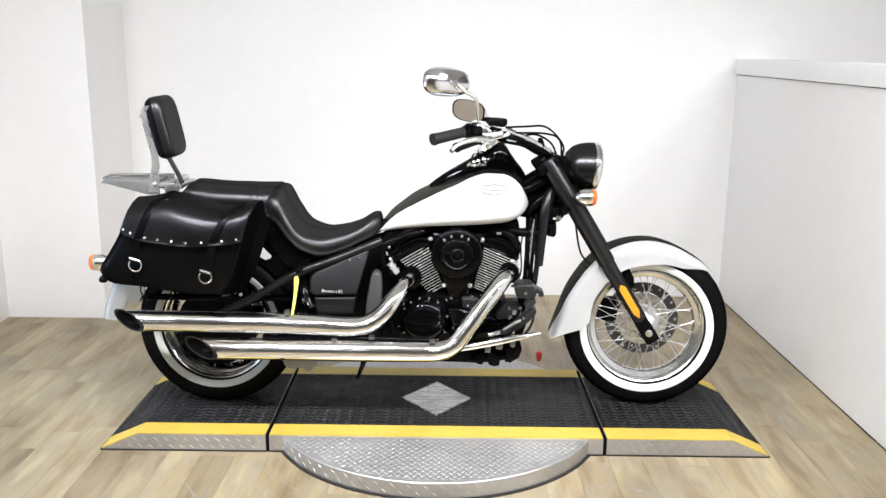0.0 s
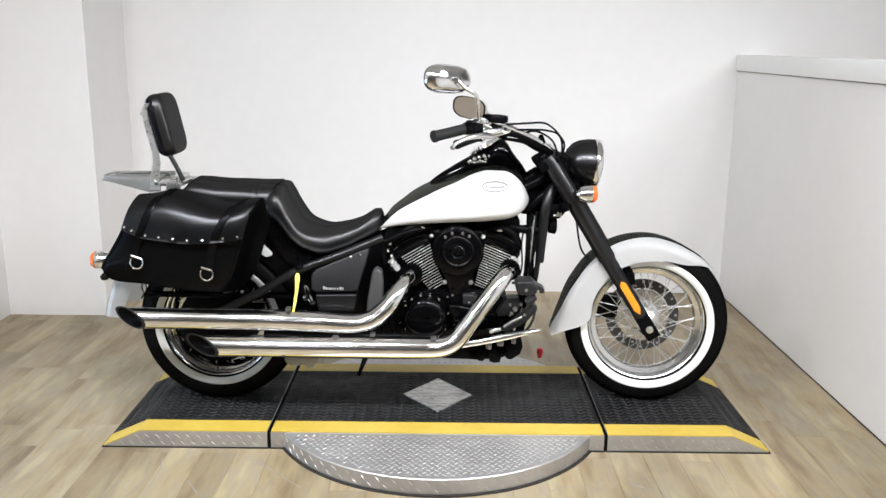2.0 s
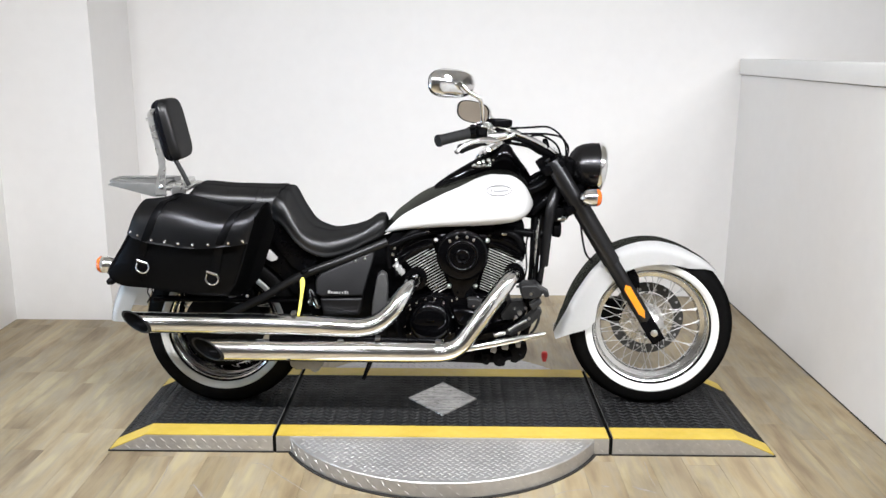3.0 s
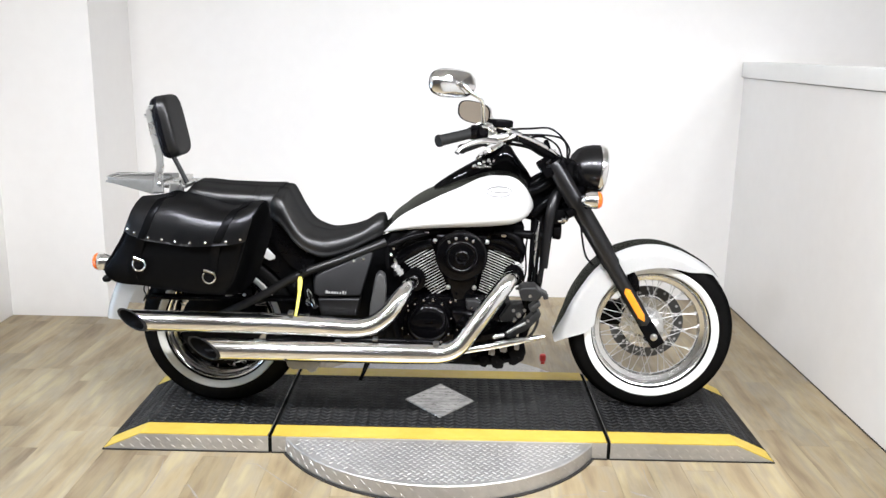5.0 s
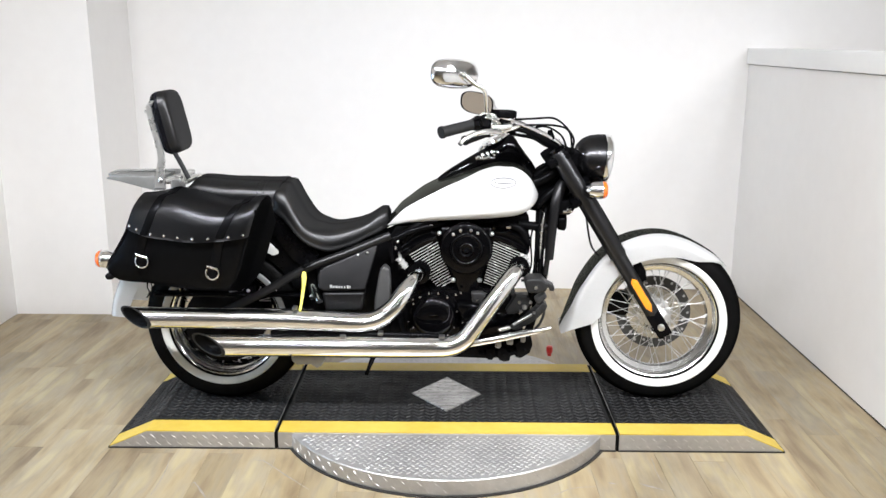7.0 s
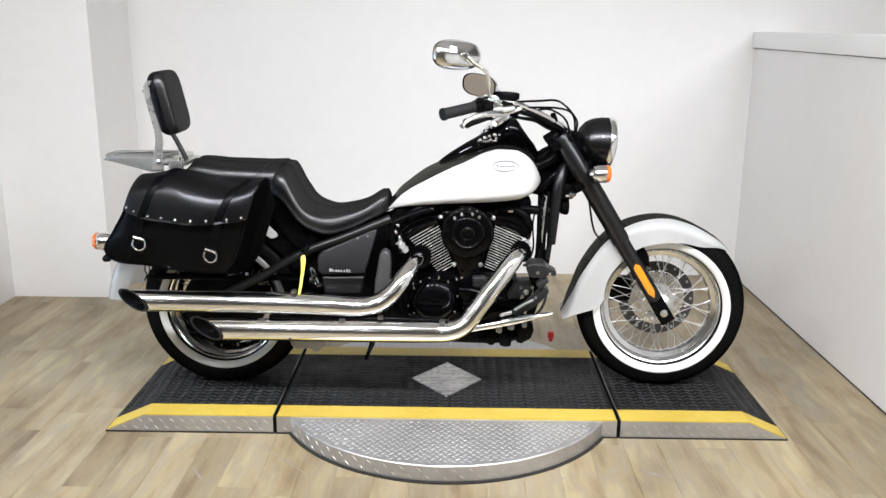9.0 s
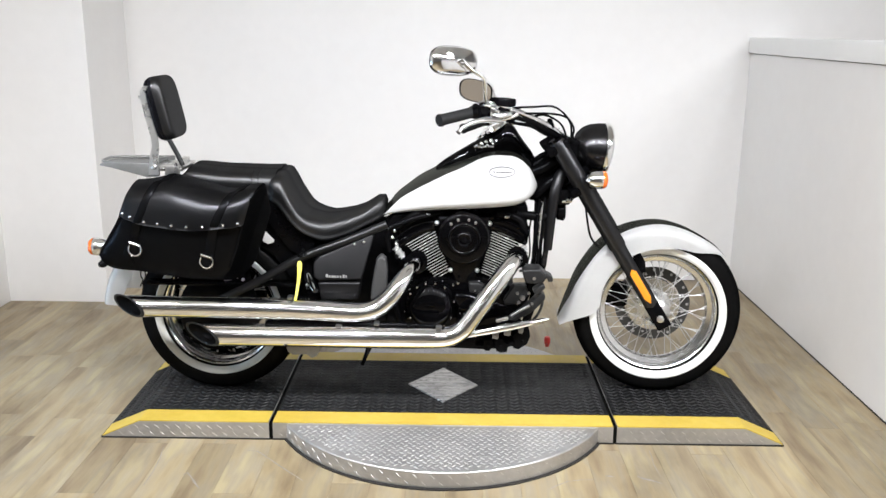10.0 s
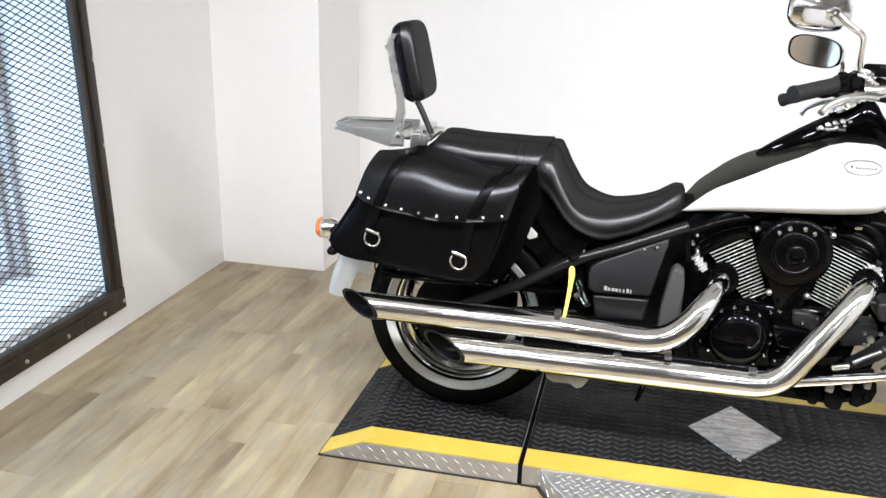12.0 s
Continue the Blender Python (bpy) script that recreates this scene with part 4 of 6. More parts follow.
    W2, H2 = 0.092, (0.0455 if sd < 0 else 0.0415)
    for i in range(7):
        t = i / 6
        f = math.sqrt(max(0.0, 1 - (t * 0.985) ** 2.6))
        rows.append([q @ Vector((W2 * f * sgn_pow(math.cos(u), 0.72), sd * 0.034 * t * (1 + 0.12 * math.cos(6 * u + 0.6) * (1 - t) * 2), H2 * f * sgn_pow(math.sin(u), 0.72))) for u in [2 * math.pi * j / 32 for j in range(32)]])
    grid(mb, rows, close_v=True, cap=True)
    shell = part("mirror", mb, CHROME, bike, "chrome rear-view mirror")
    mb = B()
    rows = []
    for f, d in ((1.0, 0.0), (1.02, -0.003), (0.98, -0.005), (0.95, -0.0035), (0.95, 0.0)):
        rows.append([q @ Vector((W2 * f * sgn_pow(math.cos(u), 0.72), sd * d, H2 * f * sgn_pow(math.sin(u), 0.72))) for u in [2 * math.pi * j / 32 for j in range(32)]])
    grid(mb, rows, close_v=True)
    part("mirror_rim", mb, SATIN, shell)
    mb = B()
    mb.faces.new([mb.verts.new(q @ Vector((W2 * 0.955 * sgn_pow(math.cos(u), 0.72), sd * -0.002, H2 * 0.955 * sgn_pow(math.sin(u), 0.72)))) for u in [2 * math.pi * j / 32 for j in range(32)]])
    part("mirror_glass", mb, MIRRORG, shell, "mirror glass")
bm = B()
box(bm, 0.430, 0.488, -0.05, 0.05, 0.968, 1.004, 0.012)
for y in (-0.03, 0.03):
    tube(bm, [(0.420, y, 0.93), (0.450, y, 0.985)], 0.016, 12)
part("bar_clamp", bm, SATIN, bike, "black handlebar riser clamp")
bm = B()
prism(bm, [(0.352, 1.084), (0.367, 1.085), (0.377, 1.058), (0.364, 1.044), (0.352, 1.054)], -0.135, -0.112, 0.005)
part("switch_block", bm, SATIN, bike)
for k, pts in enumerate(([(0.228, -0.25, 1.131), (0.301, -0.20, 1.130), (0.363, -0.15, 1.128), (0.4025, -0.12, 1.1065), (0.435, -0.10, 1.071), (0.448, -0.09, 1.045), (0.443, -0.09, 1.005)],
                         [(0.243, -0.24, 1.110), (0.302, -0.20, 1.1085), (0.364, -0.15, 1.103), (0.415, -0.11, 1.089), (0.436, -0.10, 1.060), (0.441, -0.09, 1.005)],
                         [(0.289, -0.20, 1.097), (0.333, -0.17, 1.101), (0.373, -0.14, 1.085), (0.406, -0.11, 1.057), (0.428, -0.09, 1.005)],
                         [(0.500, -0.062, 0.83), (0.512, -0.060, 0.74), (0.530, -0.06, 0.66), (0.56, -0.06, 0.62)],
                         [(0.34, -0.11, 0.80), (0.33, -0.12, 0.70), (0.335, -0.12, 0.58), (0.31, -0.13, 0.50)],
                         [(0.355, -0.12, 0.81), (0.345, -0.13, 0.68), (0.335, -0.13, 0.55)])):
    part("cable", tube(B(), pts, 0.0036, 8, 8), MATTE, bike, "black control cable")

# fuel tank
def tank_top(x):
    return interp(x, [(-0.235, 0.735), (-0.197, 0.764), (-0.172, 0.795), (-0.1315, 0.827), (-0.085, 0.861), (-0.038, 0.885), (0.016, 0.905), (0.056, 0.922), (0.0965, 0.938), (0.155, 0.959), (0.2, 0.967), (0.236, 0.964), (0.27, 0.948), (0.3, 0.921), (0.32, 0.891), (0.334, 0.855), (0.338, 0.838)])


def tank_bot(x):
    return interp(x, [(-0.235, 0.722), (-0.21, 0.727), (-0.106, 0.749), (0.014, 0.763), (0.175, 0.772), (0.25, 0.779), (0.285, 0.790), (0.31, 0.805), (0.328, 0.824), (0.338, 0.842)])


def tank_half(x):
    return interp(x, [(-0.235, 0.022), (-0.21, 0.062), (-0.15, 0.122), (-0.08, 0.166), (0.0, 0.199), (0.08, 0.219), (0.16, 0.226), (0.23, 0.214), (0.28, 0.178), (0.31, 0.128), (0.328, 0.075), (0.338, 0.02)])


def tank_sect(x, ang, grow=0.0):
    zt, zb, hw = tank_top(x), tank_bot(x), tank_half(x)
    zc = zb + (zt - zb) * 0.40
    c, s = math.cos(ang), math.sin(ang)
    hz = (zt - zc) if s > 0 else (zc - zb)
    return Vector((x, -(hw + grow) * sgn_pow(c, 0.62 if s <= 0 else 0.82), zc + (hz + grow) * sgn_pow(s, 0.62 if s <= 0 else 0.90)))


xs = [-0.235 + 0.573 * (0.5 - 0.5 * math.cos(math.pi * k / 48)) for k in range(49)]
bm = B()
grid(bm, [[tank_sect(x, 2 * math.pi * j / 48) for j in range(48)] for x in xs], close_v=True, cap=True)
tank = part("fuel_tank", bm, STRIPE, bike, "two-tone teardrop fuel tank, dark metallic over pearl white", 60)


def white_top(x):
    return interp(x, [(-0.222, 0.726), (-0.207, 0.738), (-0.188, 0.7596), (-0.155, 0.7936), (-0.101, 0.8313), (-0.035, 0.8674), (0.016, 0.8915), (0.055, 0.9085), (0.094, 0.9265), (0.136, 0.9445), (0.184, 0.955), (0.232, 0.953), (0.268, 0.938), (0.301, 0.907), (0.322, 0.868), (0.334, 0.840)])



for mirror in (1, -1):
    rows = []
    for k in range(45):
        x = -0.222 + 0.553 * (0.5 - 0.5 * math.cos(math.pi * k / 44))
        zt, zb = tank_top(x), tank_bot(x)
        zc = zb + (zt - zb) * 0.40
        zw = white_top(x)
        s = max(-0.98, min(0.995, (zw - zc) / ((zt - zc) if zw > zc else (zc - zb))))
        a1 = math.asin(sgn_pow(s, 1 / 0.90 if s > 0 else 1 / 0.62))
        a0 = radians(-62)
        a1 = max(a1, a0 + 0.02)
        rows.append([tank_sect(x, a0 + (a1 - a0) * j / 14, 0.0012) for j in range(15)])
    bm = B()
    grid(bm, [[Vector((p.x, p.y * mirror, p.z)) for p in r] for r in rows])
    part("side_panel", bm, PEARL, tank, "pearl white painted tank side", 60)
bm = B()
cx, cz = 0.198, 0.9105


def tank_side_y(z, x):
    zt, zb, hw = tank_top(x), tank_bot(x), tank_half(x)
    zc = zb + (zt - zb) * 0.40
    s = max(0.0, min(1.0, (z - zc) / (zt - zc)))
    a = math.asin(s ** (1 / 0.90))
    return -(hw) * math.cos(a) ** 0.82


rows = []
for k in range(36):
    u = 2 * math.pi * k / 36
    row = []
    for d, lift in ((-0.0024, 0.001), (-0.0014, 0.0058), (0.0010, 0.0058), (0.0020, 0.001)):
        x, z = cx + (0.0435 + d) * math.cos(u), cz + (0.0155 + d) * math.sin(u)
        row.append((x, tank_side_y(z, x) - lift, z))
    rows.append(row)
grid(bm, rows, close_u=True)
part("emblem_ring", bm, EMBLEM, tank, "silver oval emblem ring")
bm = B()
for dx, w, h in ((-0.030, 0.008, 0.015), (-0.019, 0.006, 0.006), (-0.0115, 0.006, 0.007), (-0.004, 0.006, 0.006), (0.0035, 0.006, 0.007), (0.011, 0.006, 0.006), (0.0185, 0.006, 0.006), (0.026, 0.007, 0.006)):
    x = cx + dx
    y = tank_side_y(cz, x) - 0.0036
    tube(bm, [(x, y, cz - h / 2), (x + w * 0.35, y, cz + h / 2), (x + w * 0.6, y, cz - h / 2), (x + w, y, cz - h * 0.1)], 0.0015, 6, 4)
part("emblem_script", bm, EMBLEM, tank, "plain grey strokes of the emblem")

# console on the tank
def cons(x):
    return (interp(x, [(-0.03, 0.898), (0.0, 0.921), (0.053, 0.955), (0.113, 0.990), (0.156, 1.014), (0.186, 1.031), (0.208, 1.048), (0.226, 1.055), (0.243, 1.049), (0.265, 1.018), (0.285, 0.990), (0.312, 0.956), (0.335, 0.912), (0.345, 0.880)]),
            interp(x, [(-0.03, 0.010), (0.0, 0.022), (0.06, 0.036), (0.12, 0.046), (0.2, 0.050), (0.27, 0.046), (0.31, 0.038), (0.345, 0.024)]))


rows = []
for k in range(33):
    x = -0.03 + 0.375 * k / 32
    z, w = cons(x)
    zb = min(z - 0.004, tank_top(x) - 0.035)
    rows.append([(x, -w * sgn_pow(math.cos(u), 0.7), zb + (z - zb) * sgn_pow(math.sin(u), 0.55)) for u in [math.pi * j / 16 for j in range(17)]])
bm = B()
grid(bm, rows, cap=True)
con = part("console", bm, GLOSS, tank, "gloss black dash console on the tank", 60)
bm = B()
lathe(bm, [(0, 0.048), (0.006, 0.050), (0.014, 0.046), (0.016, 0.038), (0.013, 0.0001)], (0.0, 0, 0), "z", 36)
bm.transform(Matrix.Translation((0.178, 0, 1.032)) @ Matrix.Rotation(radians(-30), 4, "Y"))
part("gauge_bezel", bm, CHROME, con, "chrome gauge bezel")
bm = B()
for x, z, r in ((0.116, 0.973, 0.007), (0.132, 0.981, 0.008), (0.148, 0.987, 0.007), (0.166, 0.992, 0.008), (0.183, 0.993, 0.006), (0.172, 0.981, 0.006), (0.152, 0.975, 0.007), (0.134, 0.968, 0.006)):
    lathe(bm, [(0, r), (-0.006, r * 0.85), (-0.009, r * 0.3), (-0.0092, 0.0001)], (x, -0.047, z + 0.005), "y", 14)
box(bm, 0.105, 0.175, -0.051, -0.041, 0.971, 0.980, 0.003)
part("filler_trim", bm, CHROME, con, "chrome filler cap trim")

# seats
def seat_ring(x, top, bot, half, ridge, dish):
    """One cross-section: rounded flanks that rise to a ridge on either side of a shallow dish."""
    zt, zb, hw, yt = interp(x, top), interp(x, bot), interp(x, half), interp(x, ridge)
    h = zt - zb
    near = [(-yt, zt), (-yt - 0.58 * (hw - yt), zt - 0.08 * h), (-yt - 0.89 * (hw - yt), zt - 0.23 * h), (-hw, zt - 0.46 * h), (-hw * 0.995, zt - 0.72 * h), (-hw * 0.97, zb + 0.03 * h), (-hw * 0.55, zb)]
    ring = [(0.0, zt - dish * yt)] + near + [(-y, z) for y, z in reversed(near)]
    ring = ring + ring[:1]
    out = []
    for y, z in spline(ring, 5)[:-1]:
        z += 0.0016 * noise.noise(Vector((x * 8, y * 8, z * 8))) + 0.0007 * noise.noise(Vector((x * 30, y * 30, z * 30)))
        out.append((x, float(y), float(z)))
    return out


def dome_seat(name, x0, x1, n, top, bot, half, ridge, dish, label):
    b = bmesh.new()
    grid(b, [seat_ring(x0 + (x1 - x0) * k / n, top, bot, half, ridge, dish) for k in range(n + 1)], close_v=True, cap=True)
    return part(name, b, LEATHER, bike, label, 60)


dome_seat("rider_seat", -0.640, -0.205, 60,
          [(-0.640, 0.874), (-0.610, 0.884), (-0.5709, 0.8848), (-0.5629, 0.8828), (-0.552, 0.8655), (-0.5337, 0.8257), (-0.5155, 0.7935), (-0.4973, 0.7645), (-0.4668, 0.7421), (-0.404, 0.729), (-0.344, 0.737), (-0.2885, 0.754), (-0.2535, 0.775), (-0.233, 0.787), (-0.2126, 0.788), (-0.205, 0.772)],
          [(-0.640, 0.80), (-0.585, 0.776), (-0.551, 0.738), (-0.518, 0.699), (-0.475, 0.667), (-0.414, 0.6457), (-0.336, 0.663), (-0.283, 0.689), (-0.238, 0.709), (-0.205, 0.726)],
          [(-0.640, 0.10), (-0.585, 0.155), (-0.52, 0.168), (-0.475, 0.160), (-0.41, 0.135), (-0.336, 0.110), (-0.283, 0.095), (-0.238, 0.080), (-0.205, 0.055)],
          [(-0.640, 0.04), (-0.58, 0.06), (-0.52, 0.065), (-0.466, 0.050), (-0.404, 0.035), (-0.205, 0.028)], 0.10,
          "black leather rider's bucket seat")
bm = prism(B(), [(-0.585, 0.780), (-0.540, 0.700), (-0.470, 0.672), (-0.410, 0.655), (-0.300, 0.700), (-0.300, 0.660), (-0.460, 0.600), (-0.560, 0.630), (-0.600, 0.740)], -0.075, 0.075, 0.006, 2)
part("seat_pan", bm, SATIN, bike, "black seat pan and inner fender")
PILLION = ([(-0.955, 0.842), (-0.946, 0.854), (-0.916, 0.8805), (-0.893, 0.902), (-0.868, 0.9013), (-0.788, 0.894), (-0.673, 0.891), (-0.641, 0.890), (-0.587, 0.890)],
           [(-0.955, 0.832), (-0.90, 0.820), (-0.70, 0.812), (-0.587, 0.800)],
           [(-0.955, 0.055), (-0.93, 0.088), (-0.88, 0.118), (-0.75, 0.135), (-0.65, 0.140), (-0.587, 0.135)],
           [(-0.955, 0.020), (-0.90, 0.040), (-0.75, 0.050), (-0.587, 0.060)], 0.10)
pill = dome_seat("pillion_seat", -0.955, -0.587, 46, *PILLION, "black leather pillion seat")
for xx in (-0.664, -0.643):
    bm = B()
    rows = []
    for dx, lift in ((-0.0042, -0.0006), (-0.002, 0.0012), (0.002, 0.0012), (0.0042, -0.0006)):
        ring = seat_ring(xx + dx, *PILLION)
        rows.append([(x, y * (1 + lift * 6), z + lift) for x, y, z in ring[:30] + ring[-30:]])
    grid(bm, [r[:30] for r in rows])
    part("seam", bm, LEATHER, pill, "raised stitched seam across the seat")

# rear fender
def rfr(a):
    return interp(a, [(18, 0.352), (60, 0.360), (100, 0.380), (140, 0.405), (176, 0.428)])


def rfin(a):
    return interp(a, [(18, 0.315), (40, 0.315), (90, 0.315), (130, 0.320), (160, 0.330), (176, 0.345)])


rows = []
for k in range(49):
    a = 44 + 132 * k / 48
    ro, ri = rfr(a), rfin(a)
    ca, sa = math.cos(radians(a)), math.sin(radians(a))
    hw = 0.108
    sect = [(-hw, ri), (-hw, (ri + ro) / 2), (-hw, ro - 0.04)]
    for j in range(1, 12):
        th = math.pi * j / 12
        sect.append((-hw * math.cos(th), ro - 0.04 + 0.04 * math.sin(th) ** 0.9))
    sect += [(hw, ro - 0.04), (hw, (ri + ro) / 2), (hw, ri)]
    rows.append([(RW.x + r * ca, y, RW.z + r * sa) for y, r in sect])
bm = B()
grid(bm, rows)
bmesh.ops.solidify(bm, geom=bm.faces[:], thickness=0.003)
rfen = part("rear_fender", bm, PEARL, bike, "pearl white rear fender", 50)
for sd in (-1, 1):
    bm = B()
    prism(bm, [(-0.66, 0.805), (-0.575, 0.800), (-0.452, 0.640), (-0.482, 0.580), (-0.545, 0.612), (-0.655, 0.765), (-0.80, 0.785), (-0.98, 0.720), (-0.97, 0.770), (-0.80, 0.832)], sd * 0.125 - 0.006, sd * 0.125 + 0.006, 0.003)
    part("fender_strut", bm, SATIN, rfen, "black fender strut")
rows = []
for k in range(13):
    a = 12 + 34 * k / 12
    ca, sa = math.cos(radians(a)), math.sin(radians(a))
    rows.append([(RW.x + r * ca, y, RW.z + r * sa) for y, r in ((-0.106, 0.318), (-0.106, 0.345), (0.106, 0.345), (0.106, 0.318))])
bm = B()
grid(bm, rows)
bmesh.ops.solidify(bm, geom=bm.faces[:], thickness=0.003)
part("inner_mudguard", bm, MATTE, rfen, "black plastic inner mudguard")
# a black plate covers the white fender side, with one white plate on top
bm = B()
arc = [(RW.x + r * math.cos(radians(a)), RW.z + r * math.sin(radians(a))) for r, angs in ((0.312, range(26, 112, 6)), (0.425, range(108, 24, -6))) for a in angs]
prism(bm, arc, -0.1165, -0.1105, 0.0015)
part("side_guard", bm, SATIN, rfen, "black guard under the seat")
bm = B()
prism(bm, [(-0.668, 0.684), (-0.655, 0.692), (-0.639, 0.694), (-0.596, 0.650), (-0.598, 0.640), (-0.618, 0.633), (-0.650, 0.652)], -0.1370, -0.1285, 0.004, 2)
part("paint_patch", bm, PEARL, rfen, "white fender side showing behind the strut")
bm = tube(B(), [(-1.15, -0.1, 0.628), (-1.16, 0, 0.63), (-1.15, 0.1, 0.628)], 0.010, 10)
part("signal_bar", bm, CHROME, rfen, "chrome signal bar")

# frame, swingarm, side covers
for sd in (-1, 1):
    y = sd * 0.168
    part("frame_tube", tube(B(), [(-0.83, y * 1.10, 0.418), (-0.733, y * 1.18, 0.4697), (-0.631, y * 1.19, 0.5226), (-0.526, y * 1.19, 0.5852), (-0.450, y * 1.19, 0.6206), (-0.3515, y * 1.15, 0.6565), (-0.195, y * 1.0, 0.718)], 0.0150, 14), FORKP, bike, "black frame tube")
    part("down_tube", tube(B(), [(0.435, sd * 0.05, 0.905), (0.412, sd * 0.065, 0.880), (0.399, sd * 0.08, 0.845), (0.3897, sd * 0.088, 0.804), (0.3803, sd * 0.09, 0.709), (0.3739, sd * 0.09, 0.6155)], [0.021, 0.021, 0.0205, 0.0185, 0.0175, 0.016], 16), FORKP, bike, "satin black frame down tube")
    bm = prism(B(), [(0.361, 0.622), (0.378, 0.622), (0.372, 0.560), (0.366, 0.535), (0.350, 0.535), (0.354, 0.580)], sd * 0.092 - 0.008, sd * 0.092 + 0.008, 0.004, 3)
    mount = part("tube_mount", bm, COVERP, bike, "drilled satin black mounting plate")
    bm = B()
    for zz in (0.600, 0.580, 0.560):
        lathe(bm, [(-0.0002, 0.0040), (-0.0004, 0.0001)], (0.3635 + 0.10 * (zz - 0.58), -0.1002, zz), "y", 10)
    if sd < 0:
        part("drilling", bm, JOINT, mount, "dark drilled holes")
    part("cradle_tube", tube(B(), [(0.358, sd * 0.088, 0.560), (0.340, sd * 0.09, 0.480), (0.320, sd * 0.095, 0.390), (0.280, sd * 0.10, 0.300), (0.20, sd * 0.10, 0.272), (0.0, sd * 0.10, 0.266), (-0.30, sd * 0.10, 0.262)], 0.0150, 14), SATIN, bike, "black lower cradle tube")
    bm = tube(B(), [(-0.82, sd * 0.125, H + 0.303), (-0.70, sd * 0.13, 0.395), (-0.50, sd * 0.12, 0.42), (-0.40, sd * 0.11, 0.43)], [0.024, 0.022, 0.022, 0.024], 12)
    part("swingarm", bm, SATIN, bike, "black swingarm")
bm = B()
prism(bm, [(-0.443, 0.545), (-0.446, 0.585), (-0.440, 0.603), (-0.423, 0.6165), (-0.252, 0.684), (-0.239, 0.6865), (-0.2405, 0.668), (-0.258, 0.612), (-0.278, 0.540), (-0.424, 0.537)], -0.252, -0.160, 0.007, 4)
for v_ in bm.verts:
    if v_.co.y < -0.2:
        v_.co.y += 0.30 * (v_.co.z - 0.56) + 1.6 * (v_.co.x + 0.37) ** 2
cover = part("side_cover", bm, COVERP, bike, "matt black side cover")
bm = B()
prism(bm, [(-0.430, 0.5295), (-0.280, 0.5315), (-0.2905, 0.465), (-0.418, 0.460)], -0.248, -0.160, 0.010, 3)
part("lower_cover", bm, COVERP, cover, "matt black lower cover")
bm = B()
for k, (w, h) in enumerate(((0.010, 0.0105), (0.008, 0.007), (0.010, 0.007), (0.008, 0.007), (0.006, 0.007), (0.006, 0.007), (0.008, 0.0105), (0.004, 0.0095))):
    x = -0.399 + k * 0.0097
    box(bm, x, x + w * 0.8, -0.2582, -0.254, 0.5500 - k * 0.0003, 0.5500 - k * 0.0003 + h, 0.0005)
part("badge_bars", bm, SILVERP, cover, "plain silver bars of a badge")
bm = B()
prism(bm, [(-0.252, 0.440), (-0.2485, 0.500), (-0.230, 0.602), (-0.214, 0.616), (-0.196, 0.603), (-0.192, 0.560), (-0.1955, 0.440)], -0.210, -0.160, 0.009, 3)
part("frame_plate", bm, PLATEP, bike, "grey moulded frame plate")
bm = B()
prism(bm, [(-0.205, 0.70), (-0.190, 0.705), (-0.180, 0.62), (-0.193, 0.615)], -0.165, -0.14, 0.004)
tube(bm, [(-0.20, -0.15, 0.695), (-0.10, -0.14, 0.735), (0.0, -0.12, 0.752)], 0.010, 10)
part("frame_gusset", bm, SATIN, bike, "black frame gusset")
bm = B()
prism(bm, [(-0.485, 0.60), (-0.462, 0.605), (-0.455, 0.52), (-0.435, 0.445), (-0.47, 0.44), (-0.49, 0.52)], -0.175, -0.140, 0.006)
part("passenger_bracket", bm, SATIN, bike)
bm = B()
tube(bm, [(-0.472, -0.172, 0.535), (-0.452, -0.205, 0.505), (-0.440, -0.225, 0.492)], [0.010, 0.015, 0.012], 12)
lathe(bm, [(0, 0.014), (-0.006, 0.013), (-0.008, 0.0001)], (-0.470, -0.176, 0.495), "y", 14)
part("footpeg_mount", bm, CHROME, bike, "chrome footpeg mount")
for x, z in ((-0.272, 0.664), (-0.305, 0.656), (-0.42, 0.632)):
    bm = B()
    bolt(bm, x, -0.205, z, 0.005, 0.006)
    part("bolt", bm, STEEL, bike)
bm = B()
box(bm, -0.752, -0.722, -0.165, -0.14, 0.512, 0.536, 0.006)
tube(bm, [(-0.775, -0.15, 0.503), (-0.735, -0.15, 0.518)], 0.007, 10)
bolt(bm, -0.705, -0.165, 0.512, 0.006, 0.006)
part("axle_hardware", bm, STEEL, bike, "steel axle adjuster hardware")
bm = B()
tube(bm, [(-0.93, -0.13, 0.505), (-0.86, -0.13, 0.508), (-0.83, -0.13, 0.50)], 0.008, 10)
for x in (-0.955, -0.93):
    box(bm, x, x + 0.007, -0.15, -0.13, 0.494, 0.520, 0.002)
part("brake_hose", bm, MATTE, bike, "black rear brake hose and fittings")
bm = box(B(), -1.05, -0.50, -0.165, -0.125, 0.486, 0.502, 0.005)
part("belt_guard", bm, GLOSS, bike, "gloss black guard above the pipe")

# engine
bm = B()
prism(bm, [(-0.50, 0.43), (-0.46, 0.62), (-0.20, 0.70), (-0.18, 0.735), (0.10, 0.765), (0.30, 0.775), (0.30, 0.70), (0.10, 0.66), (-0.15, 0.50), (-0.20, 0.33), (-0.45, 0.34)], -0.085, 0.085, 0.012)
part("backbone", bm, SATIN, bike, "black frame backbone and battery box")
bm = B()
